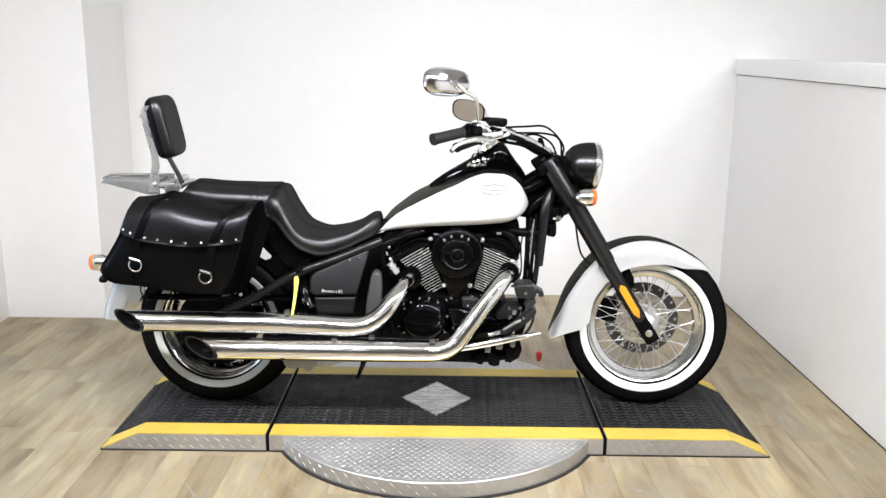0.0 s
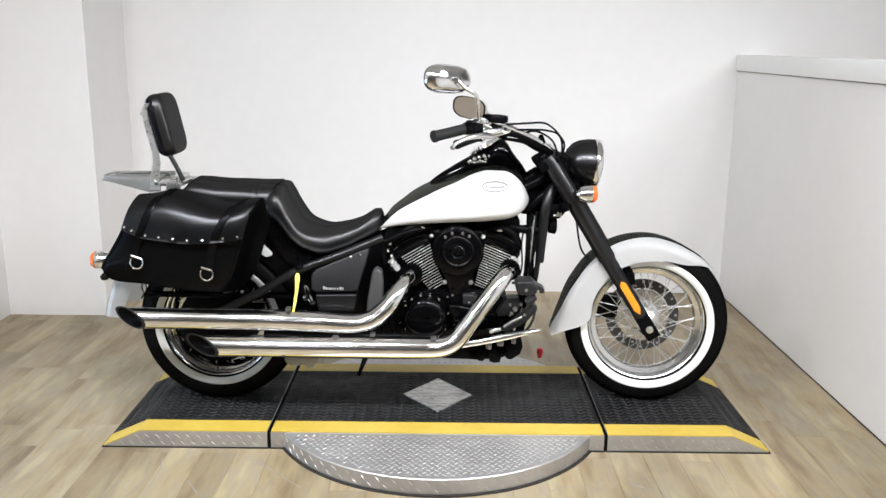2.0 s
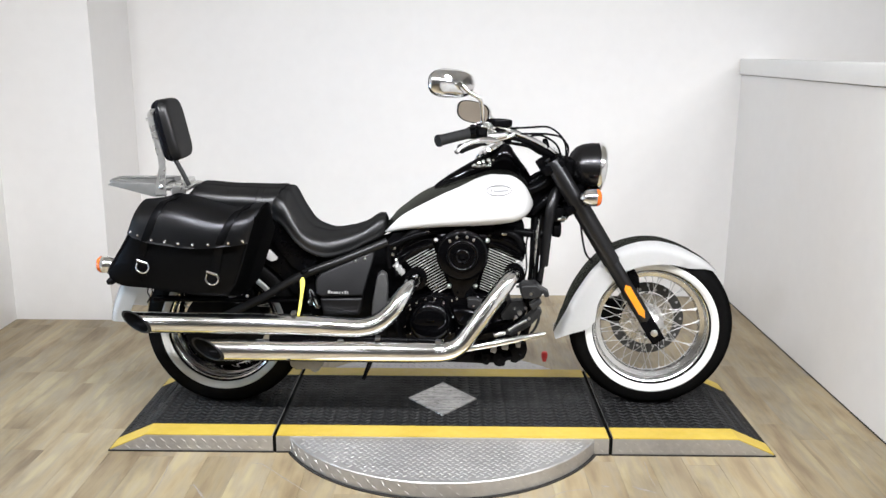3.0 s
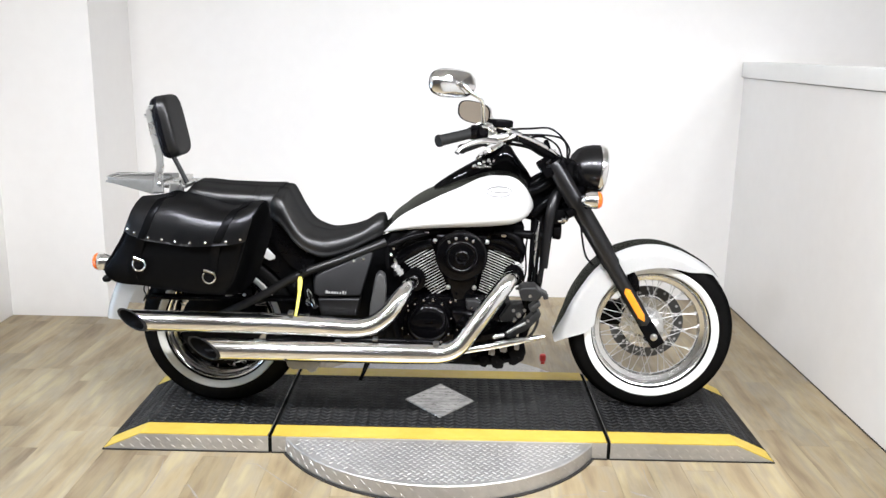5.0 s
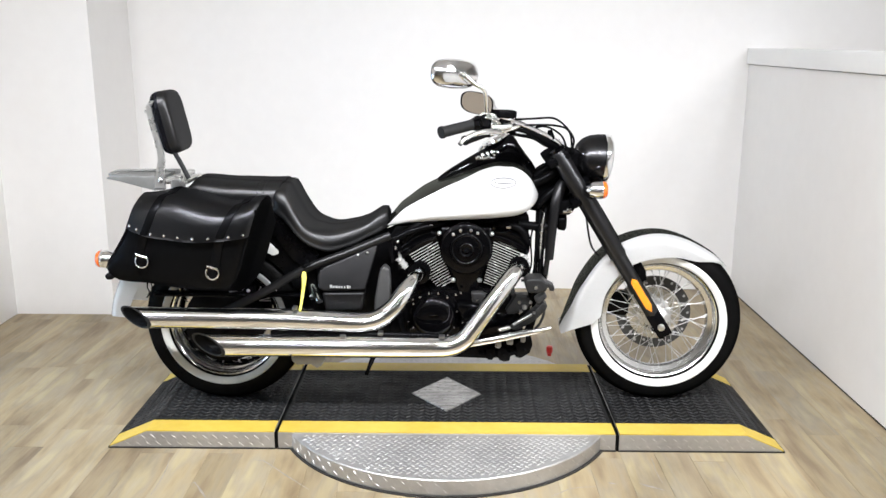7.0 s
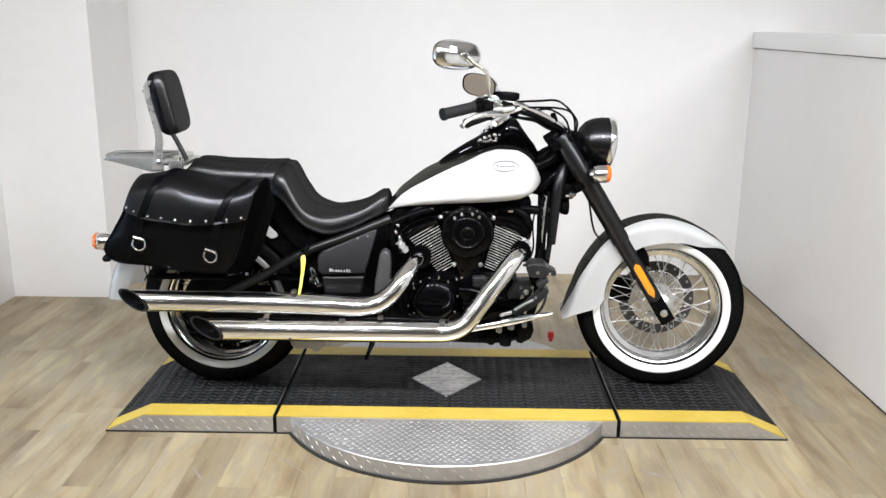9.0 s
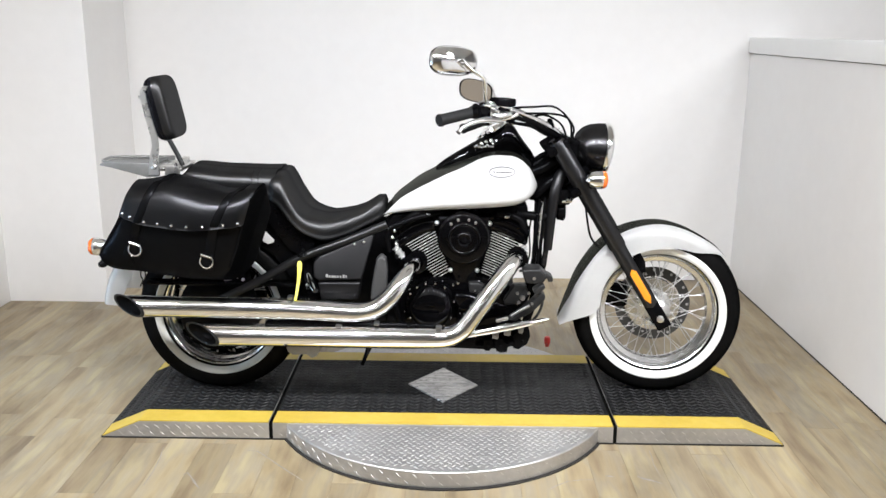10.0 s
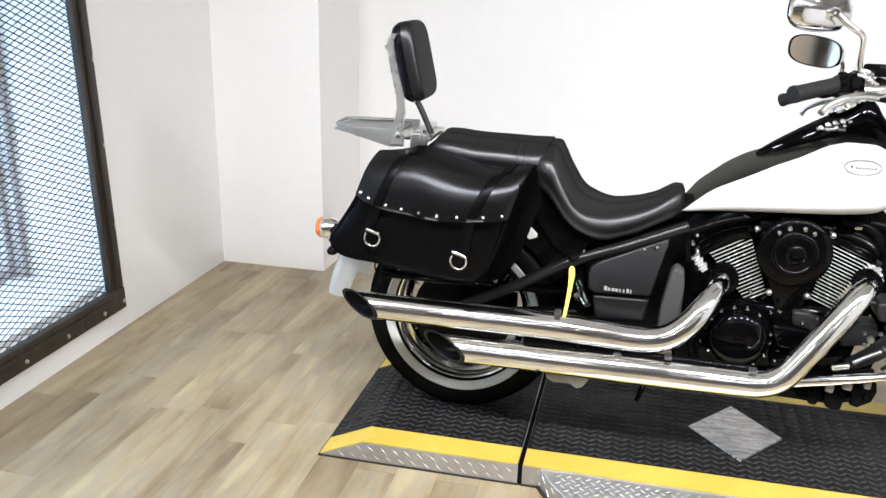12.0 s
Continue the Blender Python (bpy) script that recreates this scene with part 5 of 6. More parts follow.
prism(bm, [(-0.19, 0.46), (-0.15, 0.510), (-0.02, 0.520), (0.06, 0.515), (0.13, 0.520), (0.22, 0.510), (0.27, 0.45), (0.25, 0.36), (0.18, 0.29), (-0.10, 0.27), (-0.18, 0.33)], -0.15, 0.15, 0.02, 3)
case = part("crankcase", bm, GLOSS, bike, "gloss black engine crankcase")
bm = lathe(B(), [(-0.145, 0.091), (-0.172, 0.091), (-0.178, 0.088), (-0.180, 0.080), (-0.188, 0.0790), (-0.198, 0.0780), (-0.207, 0.074), (-0.2145, 0.065), (-0.2195, 0.051), (-0.2222, 0.031), (-0.223, 0.0001)], (-0.041, 0, 0.428), "y", 56)
clutch = part("clutch_cover", bm, GLOSS, case, "gloss black round clutch cover")
for a in [radians(q_) for q_ in (55, 79, 102, 125, 148, 212, 238, 305, 330, 12)]:
    bm = B()
    bolt(bm, -0.041 + 0.0845 * math.cos(a), -0.180, 0.428 + 0.0845 * math.sin(a), 0.0062, 0.010)
    part("bolt", bm, CHROME, clutch)
# added bar, tilted to catch a lamp and give the cover its highlight
bm = B()
q = Matrix.Translation((-0.040, -0.2235, 0.441)) @ Matrix.Rotation(radians(-52), 4, "X")
box(bm, -0.0150, 0.0150, -0.0045, 0.0045, -0.004, 0.002, 0.0015, 2, turn=q)
part("raised_bar", bm, GLOSS, clutch, "raised bar on the clutch cover")
bm = B()
prism(bm, [(0.041, 0.482), (0.090, 0.479), (0.140, 0.466), (0.150, 0.452), (0.143, 0.436), (0.124, 0.413), (0.062, 0.416), (0.041, 0.455)], -0.204, -0.14, 0.014, 5)
side = part("gear_cover", bm, GLOSS, case, "gloss black gear cover")
bm = B()
prism(bm, [(0.052, 0.425), (0.130, 0.425), (0.170, 0.44), (0.19, 0.42), (0.14, 0.36), (0.05, 0.35)], -0.180, -0.14, 0.012, 3)
part("lower_cover", bm, GLOSS, case, "gloss black lower engine cover")
bm = B()
prism(bm, [(0.092, 0.512), (0.128, 0.512), (0.158, 0.498), (0.158, 0.462), (0.096, 0.468)], -0.172, -0.11, 0.008, 3)
part("starter_housing", bm, CASTP, case, "grey starter housing")
for x, z in ((0.055, 0.515), (0.148, 0.507), (0.060, 0.455), (0.064, 0.435), (0.064, 0.405), (0.0593, 0.3776), (0.0378, 0.5004), (-0.1156, 0.4827), (-0.1336, 0.3996), (0.115, 0.487), (0.175, 0.445), (0.160, 0.42), (-0.150, 0.465), (-0.155, 0.40), (-0.02, 0.552), (-0.135, 0.535), (0.10, 0.34)):
    bm = B()
    bolt(bm, x, -0.186 if x > 0.04 else -0.160, z, 0.006, 0.009)
    part("bolt", bm, CHROME, case)
bm = B()
box(bm, -0.20, -0.13, -0.155, 0.1, 0.30, 0.50, 0.012)
tube(bm, [(-0.175, -0.16, 0.50), (-0.160, -0.165, 0.40), (-0.14, -0.165, 0.33)], 0.012, 10)
part("rear_case", bm, SATIN, case)


def cylinder(top, bot, w_top, w_bot, label, ribs):
    """A finned barrel from top to bottom of its axis in the bike's plane."""
    t, b = Vector((top[0], 0, top[1])), Vector((bot[0], 0, bot[1]))
    d = (b - t).normalized()
    e = Vector((-d.z, 0, d.x))
    ang = math.atan2(e.z, e.x)
    bm = tube(B(), [t - d * 0.02, b + d * 0.05], 0.052, 20)
    cy = part("cylinder", bm, SATIN, case, label)
    n = 18
    for k in range(n):
        s = k / (n - 1)
        p = t.lerp(b, s)
        w = w_top + (w_bot - w_top) * s
        fb = B()
        box(fb, -w, w, -0.118, 0.118, -0.0016, 0.0016)
        box(fb, -w + 0.001, w - 0.001, -0.1215, -0.1182, -0.0013, 0.0013, 0.0004, 1, mat=1)
        fb.transform(Matrix.Translation(p) @ Matrix.Rotation(-ang, 4, "Y"))
        part("fin", fb, [SATIN, FINEDGE], cy)
    # the cover is a stack of arched, rounded ribs
    for i, arch in enumerate(ribs):
        rb = B()
        line = [Vector((float(x), 0, float(z))) for x, z in spline(arch, 4)]
        rows = []
        for u in [math.pi * j / 8 for j in range(9)]:
            lift, y = 0.011 * math.sin(u), -0.124 + 0.006 * i - 0.013 * math.cos(u)
            rows.append([Vector((c_.x, y + 0.013, c_.z)) - d * (lift * 0.9) + Vector((0, -0.012 * math.sin(u), 0)) for c_ in line])
        first, last = rows[0], rows[-1]
        rows = [[c_ + d * 0.012 for c_ in first]] + rows + [[Vector((c_.x, 0.10, c_.z)) for c_ in last]] + [[Vector((c_.x, 0.10, c_.z)) + d * 0.012 for c_ in last]]
        grid(rb, rows)
        part("cover_rib", rb, GLOSS, cy, "arched gloss black rib of the rocker cover", 50)
    hb = B()
    q = Matrix.Translation(t - d * 0.034) @ Matrix.Rotation(-ang, 4, "Y")
    box(hb, -w_top - 0.006, w_top + 0.006, -0.114, 0.110, -0.030, 0.026, 0.016, 4, turn=q)
    part("rocker_cover", hb, GLOSS, cy, "gloss black rocker cover")


cylinder((-0.086, 0.672), (0.000, 0.526), 0.060, 0.030, "finned rear cylinder with bright fin edges",
              ([(-0.168, 0.628), (-0.140, 0.650), (-0.107, 0.671), (-0.067, 0.689), (-0.033, 0.700)], [(-0.160, 0.653), (-0.130, 0.679), (-0.094, 0.699), (-0.061, 0.710), (-0.031, 0.716)], [(-0.148, 0.677), (-0.121, 0.701), (-0.084, 0.719), (-0.038, 0.7295)]))
cylinder((0.226, 0.672), (0.164, 0.526), 0.058, 0.030, "finned front cylinder with bright fin edges",
              ([(0.168, 0.705), (0.204, 0.695), (0.245, 0.678), (0.275, 0.661), (0.296, 0.645)], [(0.177, 0.722), (0.217, 0.718), (0.254, 0.703), (0.281, 0.683), (0.297, 0.663)], [(0.161, 0.738), (0.191, 0.733), (0.224, 0.720)]))
# round air cleaner between the cylinders
AC = Vector((0.073, 0, 0.672))
bm = lathe(B(), [(-0.06, 0.088), (-0.150, 0.088), (-0.158, 0.093), (-0.174, 0.093), (-0.180, 0.090), (-0.183, 0.084), (-0.184, 0.060), (-0.190, 0.057), (-0.192, 0.053), (-0.191, 0.048), (-0.188, 0.045), (-0.189, 0.028), (-0.194, 0.026), (-0.196, 0.022), (-0.194, 0.017), (-0.193, 0.012), (-0.1935, 0.0001)], AC, "y", 56)
air = part("air_cleaner", bm, GLOSS, bike, "gloss black round air cleaner cover")
for a in (56, 77, 107, 130):
    bm = B()
    bolt(bm, AC.x + 0.070 * math.cos(radians(a)), -0.1835, AC.z + 0.070 * math.sin(radians(a)), 0.0075, 0.010)
    part("bolt", bm, CHROME, air)
bm = lathe(B(), [(-0.192, 0.010), (-0.198, 0.0085), (-0.199, 0.0001)], AC, "y", 16)
part("centre_cap", bm, SATIN, air, "small black centre cap")
bm = B()
prism(bm, [(-0.02, 0.745), (0.165, 0.745), (0.158, 0.67), (0.112, 0.495), (0.046, 0.495), (-0.010, 0.67)], -0.150, -0.06, 0.012, 3)
ab = part("air_box", bm, GLOSS, bike, "gloss black air box back plate")
for x, z in ((-0.022, 0.722), (0.163, 0.722), (0.028, 0.552), (0.122, 0.552)):
    bm = B()
    bolt(bm, x, -0.150, z, 0.0085, 0.010)
    part("bolt", bm, STEEL, ab)
for pts, r in (([(0.19, -0.10, 0.745), (0.24, -0.11, 0.742), (0.275, -0.11, 0.72), (0.29, -0.10, 0.68), (0.288, -0.08, 0.64)], 0.014),
               ([(0.26, -0.08, 0.742), (0.33, -0.085, 0.735), (0.37, -0.08, 0.735)], 0.016),
               ([(-0.16, -0.12, 0.70), (-0.10, -0.13, 0.745), (-0.03, -0.12, 0.765)], 0.012),
               ([(-0.15, -0.10, 0.665), (-0.17, -0.12, 0.62), (-0.16, -0.13, 0.585)], 0.010)):
    part("hose", tube(B(), pts, r, 12), MATTE, bike, "black rubber hose")
part("head_fitting", box(B(), 0.214, 0.232, -0.140, -0.125, 0.738, 0.747, 0.003), CHROME, bike, "small chrome head fitting")
part("head_fitting", box(B(), -0.060, -0.045, -0.140, -0.125, 0.744, 0.752, 0.003), CHROME, bike, "small chrome head fitting")
for a, b, n, wide in (((-0.168, 0.6275), (-0.141, 0.5935), 6, 0.012), ((0.281, 0.634), (0.292, 0.599), 6, 0.014)):
    bm = B()
    a, b = Vector((a[0], 0, a[1])), Vector((b[0], 0, b[1]))
    ang = math.atan2((b - a).z, (b - a).x)
    for k in range(n):
        c_ = a.lerp(b, k / (n - 1))
        q = Matrix.Translation((c_.x, -0.132, c_.z)) @ Matrix.Rotation(-ang, 4, "Y")
        box(bm, -0.0022, 0.0022, -0.012, 0.012, -wide + 0.003 * (k % 2), wide - 0.004 * (k % 2), 0.0008, 1, turn=q)
    q = Matrix.Translation(((a.x + b.x) / 2, -0.128, (a.z + b.z) / 2)) @ Matrix.Rotation(-ang, 4, "Y")
    box(bm, -0.020, 0.020, -0.010, 0.012, -wide * 0.6, wide * 0.6, 0.001, 1, turn=q)
    part("port_fins", bm, FINEDGE, bike, "bright alloy fins at the exhaust port")
for x, z in ((-0.17, 0.69), (-0.178, 0.665), (-0.165, 0.645)):
    bm = B()
    bolt(bm, x, -0.14, z, 0.008, 0.01)
    part("bolt", bm, CHROME, bike)
bm = B()
box(bm, 0.338, 0.356, -0.085, 0.085, 0.44, 0.775, 0.006)
part("radiator", bm, SATIN, bike, "black radiator")
for pts, r, mt in (([(0.338, -0.10, 0.800), (0.330, -0.11, 0.720), (0.322, -0.11, 0.640), (0.320, -0.11, 0.555)], 0.0035, MATTE), ([(0.352, -0.105, 0.790), (0.344, -0.112, 0.740), (0.338, -0.112, 0.640), (0.334, -0.11, 0.550)], 0.0040, STEEL), ([(0.318, -0.09, 0.755), (0.306, -0.10, 0.690), (0.310, -0.105, 0.610), (0.300, -0.11, 0.560)], 0.0030, MATTE)):
    part("loom_cable", tube(B(), pts, r, 8), mt, bike, "thin cable beside the radiator")
for z in (0.745, 0.717):
    part("cable_clip", box(B(), 0.330, 0.350, -0.117, -0.106, z, z + 0.006, 0.002), STEEL, bike, "small steel cable clip")
bm = B()
prism(bm, [(0.2790, 0.5690), (0.2976, 0.5742), (0.3399, 0.5747), (0.3490, 0.5640), (0.3600, 0.5560), (0.3560, 0.5300), (0.3288, 0.5216), (0.2895, 0.5231), (0.2800, 0.5469)], -0.215, -0.13, 0.009, 4)
prism(bm, [(0.3481, 0.5646), (0.3835, 0.5447), (0.3841, 0.5291), (0.3678, 0.5275), (0.3640, 0.5411), (0.3530, 0.5330)], -0.206, -0.15, 0.004, 3)
tube(bm, [(0.284, -0.185, 0.562), (0.268, -0.185, 0.561)], 0.005, 10)
master = part("brake_master_cylinder", bm, CASTP, bike, "dark grey rear brake cylinder box")
part("maker_mark", lathe(B(), [(-0.2156, 0.0001), (-0.2162, 0.0055), (-0.2145, 0.0062)], (0.318, 0, 0.542), "y", 20), STEEL, master, "small bright oval mark")
bm = B()
prism(bm, [(0.3143, 0.4965), (0.3507, 0.5230), (0.3600, 0.5080), (0.3282, 0.4761)], -0.212, -0.165, 0.007, 4)
part("pedal_pivot", bm, CASTP, bike, "dark grey pedal pivot block")
bm = B()
prism(bm, [(0.2352, 0.3846), (0.2805, 0.4201), (0.3180, 0.4560), (0.3442, 0.4866), (0.3611, 0.4765), (0.3584, 0.4613), (0.3310, 0.4300), (0.3074, 0.4100), (0.2552, 0.3814)], -0.205, -0.150, 0.005, 3)
tube(bm, [(0.352, -0.19, 0.478), (0.349, -0.20, 0.440), (0.335, -0.20, 0.405), (0.322, -0.19, 0.385)], 0.005, 8)
part("pedal_bracket", bm, GREYP, bike, "black cast pedal bracket")
bm = B()
prism(bm, [(0.2505, 0.5006), (0.2969, 0.5025), (0.3050, 0.4700), (0.2780, 0.4380), (0.2225, 0.4306), (0.2153, 0.4480)], -0.175, -0.120, 0.005, 3)
part("engine_mount", bm, GREYP, bike, "dark grey engine mounting plate")
for x, z, r in ((0.2807, 0.468, 0.0095), (0.268, 0.452, 0.006), (0.301, 0.487, 0.006), (0.262, 0.485, 0.0055), (0.315, 0.448, 0.005)):
    bm = B()
    bolt(bm, x, -0.200, z, r, 0.012)
    part("bolt", bm, STEEL, bike)
bm = tube(B(), [(0.3043, -0.225, 0.4476), (0.270, -0.230, 0.430), (0.2397, -0.235, 0.4123)], [0.006, 0.0055, 0.0060], 10)
rod = part("brake_pedal", bm, RACKP, bike, "dull brake pedal arm")
bm = B()
q = Matrix.Translation((0.2090, -0.245, 0.4030)) @ Matrix.Rotation(radians(-14), 4, "Y")
box(bm, -0.024, 0.022, -0.012, 0.012, -0.0085, 0.0085, 0.0075, 3, turn=q)
part("pedal_tip", bm, CHROME, rod, "chrome pedal tip")
# the chrome edge rail of the floorboard tapers to a point
rows = []
for x, zt, zb, dep in ((0.045, 0.3600, 0.3370, 0.010), (0.0690, 0.3638, 0.3414, 0.012), (0.1200, 0.3760, 0.3520, 0.013), (0.1743, 0.3875, 0.3617, 0.013), (0.2402, 0.4000, 0.3765, 0.013), (0.3121, 0.4135, 0.3949, 0.012), (0.3450, 0.4185, 0.4030, 0.010), (0.3600, 0.4200, 0.4090, 0.008), (0.3675, 0.4195, 0.4140, 0.005)):
    zc, hh = (zt + zb) / 2, (zt - zb) / 2
    rows.append([(x, -0.278 - dep * sgn_pow(math.cos(u), 0.7), zc + hh * sgn_pow(math.sin(u), 0.8)) for u in [2 * math.pi * k / 24 for k in range(24)]])
bm = B()
grid(bm, rows, close_v=True, cap=True)
board = part("floorboard_rail", bm, CHROME, bike, "chrome floorboard edge rail", 50)
bm = B()
q = Matrix.Translation((0.200, -0.262, 0.372)) @ Matrix.Rotation(radians(-11), 4, "Y")
box(bm, -0.10, 0.10, 0.0, 0.060, -0.012, 0.000, 0.003, 2, turn=q)
part("board_pad", bm, RUBBER, board, "black rubber pad")
for x0, x1, z0, z1 in ((0.1755, 0.1960, 0.3400, 0.3680), (0.2153, 0.2380, 0.3520, 0.3770), (0.2648, 0.2810, 0.3610, 0.3860)):
    part("rail_tab", prism(B(), [(x0, z0 + 0.003), (x1 - 0.004, z0), (x1, z0 + 0.006), (x1, z1), (x0, z1 - 0.006)], -0.276, -0.262, 0.0015), RACKP, board, "dull steel tab under the rail")
bm = B()
prism(bm, [(-0.12, 0.276), (0.15, 0.268), (0.2208, 0.2724), (0.262, 0.284), (0.285, 0.302), (0.290, 0.345), (0.27, 0.365), (0.18, 0.335), (-0.10, 0.312)], -0.19, 0.10, 0.010, 2)
part("belly_guard", bm, SATIN, bike, "black lower engine guard")
bm = B()
prism(bm, [(0.1889, 0.3260), (0.2160, 0.3240), (0.2197, 0.3120), (0.2350, 0.3050), (0.2300, 0.2760), (0.2090, 0.2730), (0.1920, 0.2790), (0.1860, 0.3020)], -0.232, -0.19, 0.004, 2)
prism(bm, [(0.2480, 0.3340), (0.2660, 0.3560), (0.3064, 0.3600), (0.3105, 0.3348), (0.3013, 0.3059), (0.2700, 0.2850), (0.2500, 0.2900), (0.2560, 0.3120)], -0.228, -0.18, 0.004, 2)
prism(bm, [(0.1450, 0.3180), (0.1750, 0.3200), (0.1810, 0.2950), (0.1680, 0.2760), (0.1500, 0.2790)], -0.226, -0.18, 0.004, 2)
tube(bm, [(0.12, -0.21, 0.292), (0.21, -0.222, 0.296), (0.30, -0.21, 0.318)], 0.008, 10)
for x, z in ((0.206, 0.300), (0.283, 0.318), (0.162, 0.300)):
    bolt(bm, x, -0.232, z, 0.006, 0.006)
part("peg_bracket", bm, MATTE, bike, "black bracket under the floorboard")
bm = tube(B(), [(-0.260, -0.10, 0.260), (-0.275, -0.14, 0.225), (-0.288, -0.165, 0.195)], [0.012, 0.008, 0.006], 10)
part("side_stand_tang", bm, SATIN, bike, "small black stand tang")
bm = B()
prism(bm, [(-0.545, 0.312), (-0.420, 0.312), (-0.4225, 0.2859), (-0.437, 0.264), (-0.4527, 0.2560), (-0.464, 0.264), (-0.472, 0.2700), (-0.5196, 0.2680), (-0.538, 0.280)], -0.265, -0.225, 0.006)
part("pipe_bracket", bm, RACKP, bike, "bare metal pipe bracket")
bm = B()
lathe(bm, [(0.0, 0.0001), (0.0, 0.032), (0.022, 0.036), (0.028, 0.030), (0.028, 0.0001)], (0.410, -0.03, 0.745), "x", 24)
box(bm, 0.40, 0.45, -0.08, -0.03, 0.775, 0.83, 0.01)
part("horn", bm, MATTE, bike, "black horn")
bm = B()
bolt(bm, 0.437, -0.10, 0.800, 0.010, 0.014)
tube(bm, [(0.418, -0.10, 0.792), (0.452, -0.10, 0.795)], 0.0055, 8)
part("brake_joint", bm, CHROME, bike)

# exhausts
def exhaust(pts, rad, tip_r, slash, label, seam):
    ex = part("exhaust_pipe", tube(B(), pts, rad, 36, 10, cap=False, slash=slash), CHROME, bike, label)
    p0, p1 = Vector(pts[0]), Vector(pts[1])
    d = (p1 - p0).normalized()
    up = Vector((0, 0, 1))
    sd = d.cross(up)

    def lip(r, dep):
        return [p0 + (up * math.cos(a) + sd * math.sin(a)) * r - d * (slash[0] * math.cos(a) - slash[1] * math.sin(a)) * r / tip_r + d * (dep - 0.0015) for a in [2 * math.pi * k / 36 for k in range(36)]]

    b = B()
    grid(b, [lip(tip_r + 0.0022, 0.005), lip(tip_r + 0.0022, -0.001), lip(tip_r * 0.97, -0.002), lip(tip_r * 0.91, 0.001)], close_v=True)
    part("tip_rim", b, GREYP, ex, "dark steel rim of the slash-cut tip")
    b = B()
    grid(b, [lip(tip_r * 0.93, 0.0005), lip(tip_r * 0.84, 0.010), lip(tip_r * 0.50, 0.014), lip(tip_r * 0.46, 0.018), lip(tip_r * 0.42, 0.09), lip(0.0006, 0.092)], close_v=True)
    part("tip", b, MATTE, ex, "black inside of the slash-cut tip")
    for s in seam:
        b = B()
        rr_ = s[3]
        c = Vector(s[:3])
        tube(b, [c - d * 0.006, c + d * 0.006], rr_, 28)
        part("clamp", b, CHROME, ex)
    return ex


exhaust([(-1.064, -0.308, 0.456), (-0.98, -0.308, 0.455), (-0.80, -0.307, 0.4535), (-0.55, -0.305, 0.4515), (-0.42, -0.304, 0.446), (-0.33, -0.302, 0.440), (-0.27, -0.300, 0.441), (-0.22, -0.296, 0.456), (-0.175, -0.285, 0.492), (-0.145, -0.268, 0.530), (-0.118, -0.235, 0.566), (-0.098, -0.190, 0.580), (-0.090, -0.13, 0.580)],
        [0.0365, 0.0365, 0.0365, 0.037, 0.036, 0.0345, 0.034, 0.034, 0.033, 0.031, 0.026, 0.022, 0.022], 0.0365, (0.018, 0.054), "upper chrome slash-cut exhaust pipe", [(-0.455, -0.3045, 0.4482, 0.0372)])
exhaust([(-0.820, -0.306, 0.357), (-0.74, -0.306, 0.3565), (-0.55, -0.306, 0.3565), (-0.30, -0.306, 0.3565), (-0.05, -0.304, 0.3545), (0.02, -0.302, 0.357), (0.065, -0.298, 0.378), (0.10, -0.290, 0.420), (0.145, -0.275, 0.480), (0.195, -0.25, 0.545), (0.235, -0.22, 0.592), (0.258, -0.18, 0.606), (0.262, -0.12, 0.600)],
        [0.0385, 0.0385, 0.0385, 0.0405, 0.0385, 0.0355, 0.0335, 0.032, 0.032, 0.0315, 0.030, 0.024, 0.022], 0.0385, (0.020, 0.057), "lower chrome slash-cut exhaust pipe", [(-0.478, -0.306, 0.3565, 0.0395)])
for c, r0 in (((-0.093, -0.150, 0.580), 0.040), ((0.262, -0.150, 0.602), 0.036)):
    part("exhaust_flange", lathe(B(), [(-0.02, r0 * 0.6), (-0.018, r0), (0.012, r0), (0.014, r0 * 0.6)], c, "y", 28), GLOSS, bike, "black exhaust port flange")
# a dark bar runs along the gap between the two pipes
bm = B()
tube(bm, [(-0.60, -0.306, 0.402), (-0.40, -0.306, 0.400), (-0.20, -0.306, 0.398), (0.0, -0.304, 0.394)], 0.010, 10)
part("pipe_spacer", bm, SATIN, bike, "dark gap bracket between the pipes")
for x, z, w in ((-0.52, 0.4905, 0.016), (-0.36, 0.392, 0.02), (-0.02, 0.392, 0.02), (-0.23, 0.402, 0.018)):
    bm = B()
    box(bm, x, x + w, -0.33, -0.30, z, z + 0.010, 0.003)
    part("shield_clip", bm, RACKP, bike)

# backrest and rack
bm = B()
y = -0.108
rows = []
for x, z, w in ((-1.0145, 0.872, 0.018), (-1.0105, 0.925, 0.015), (-1.0005, 0.972, 0.012), (-1.0045, 1.010, 0.011), (-1.0205, 1.075, 0.010), (-1.0315, 1.135, 0.0095), (-1.0325, 1.160, 0.009), (-1.0205, 1.178, 0.007)):
    rows.append([(x - w, y - 0.004, z), (x + w, y - 0.004, z), (x + w, y + 0.004, z), (x - w, y + 0.004, z)])
grid(bm, rows, close_v=True, cap=True)
tube(bm, [(-1.0445, -0.106, 1.14), (-1.0365, -0.06, 1.14), (-1.0165, -0.02, 1.13)], 0.007, 10)
bar = part("backrest_bar", bm, STAINLESS, bike, "chrome backrest bracket")
y = -0.070
part("brace", tube(B(), [(-0.9215, y, 0.900), (-0.9415, y, 0.945), (-0.9665, y, 0.995)], 0.0085, 12), CASTP, bar, "dark steel brace")
bm = B()
y = -0.1135
bolt(bm, -1.0085, y, 0.900, 0.009, 0.006)
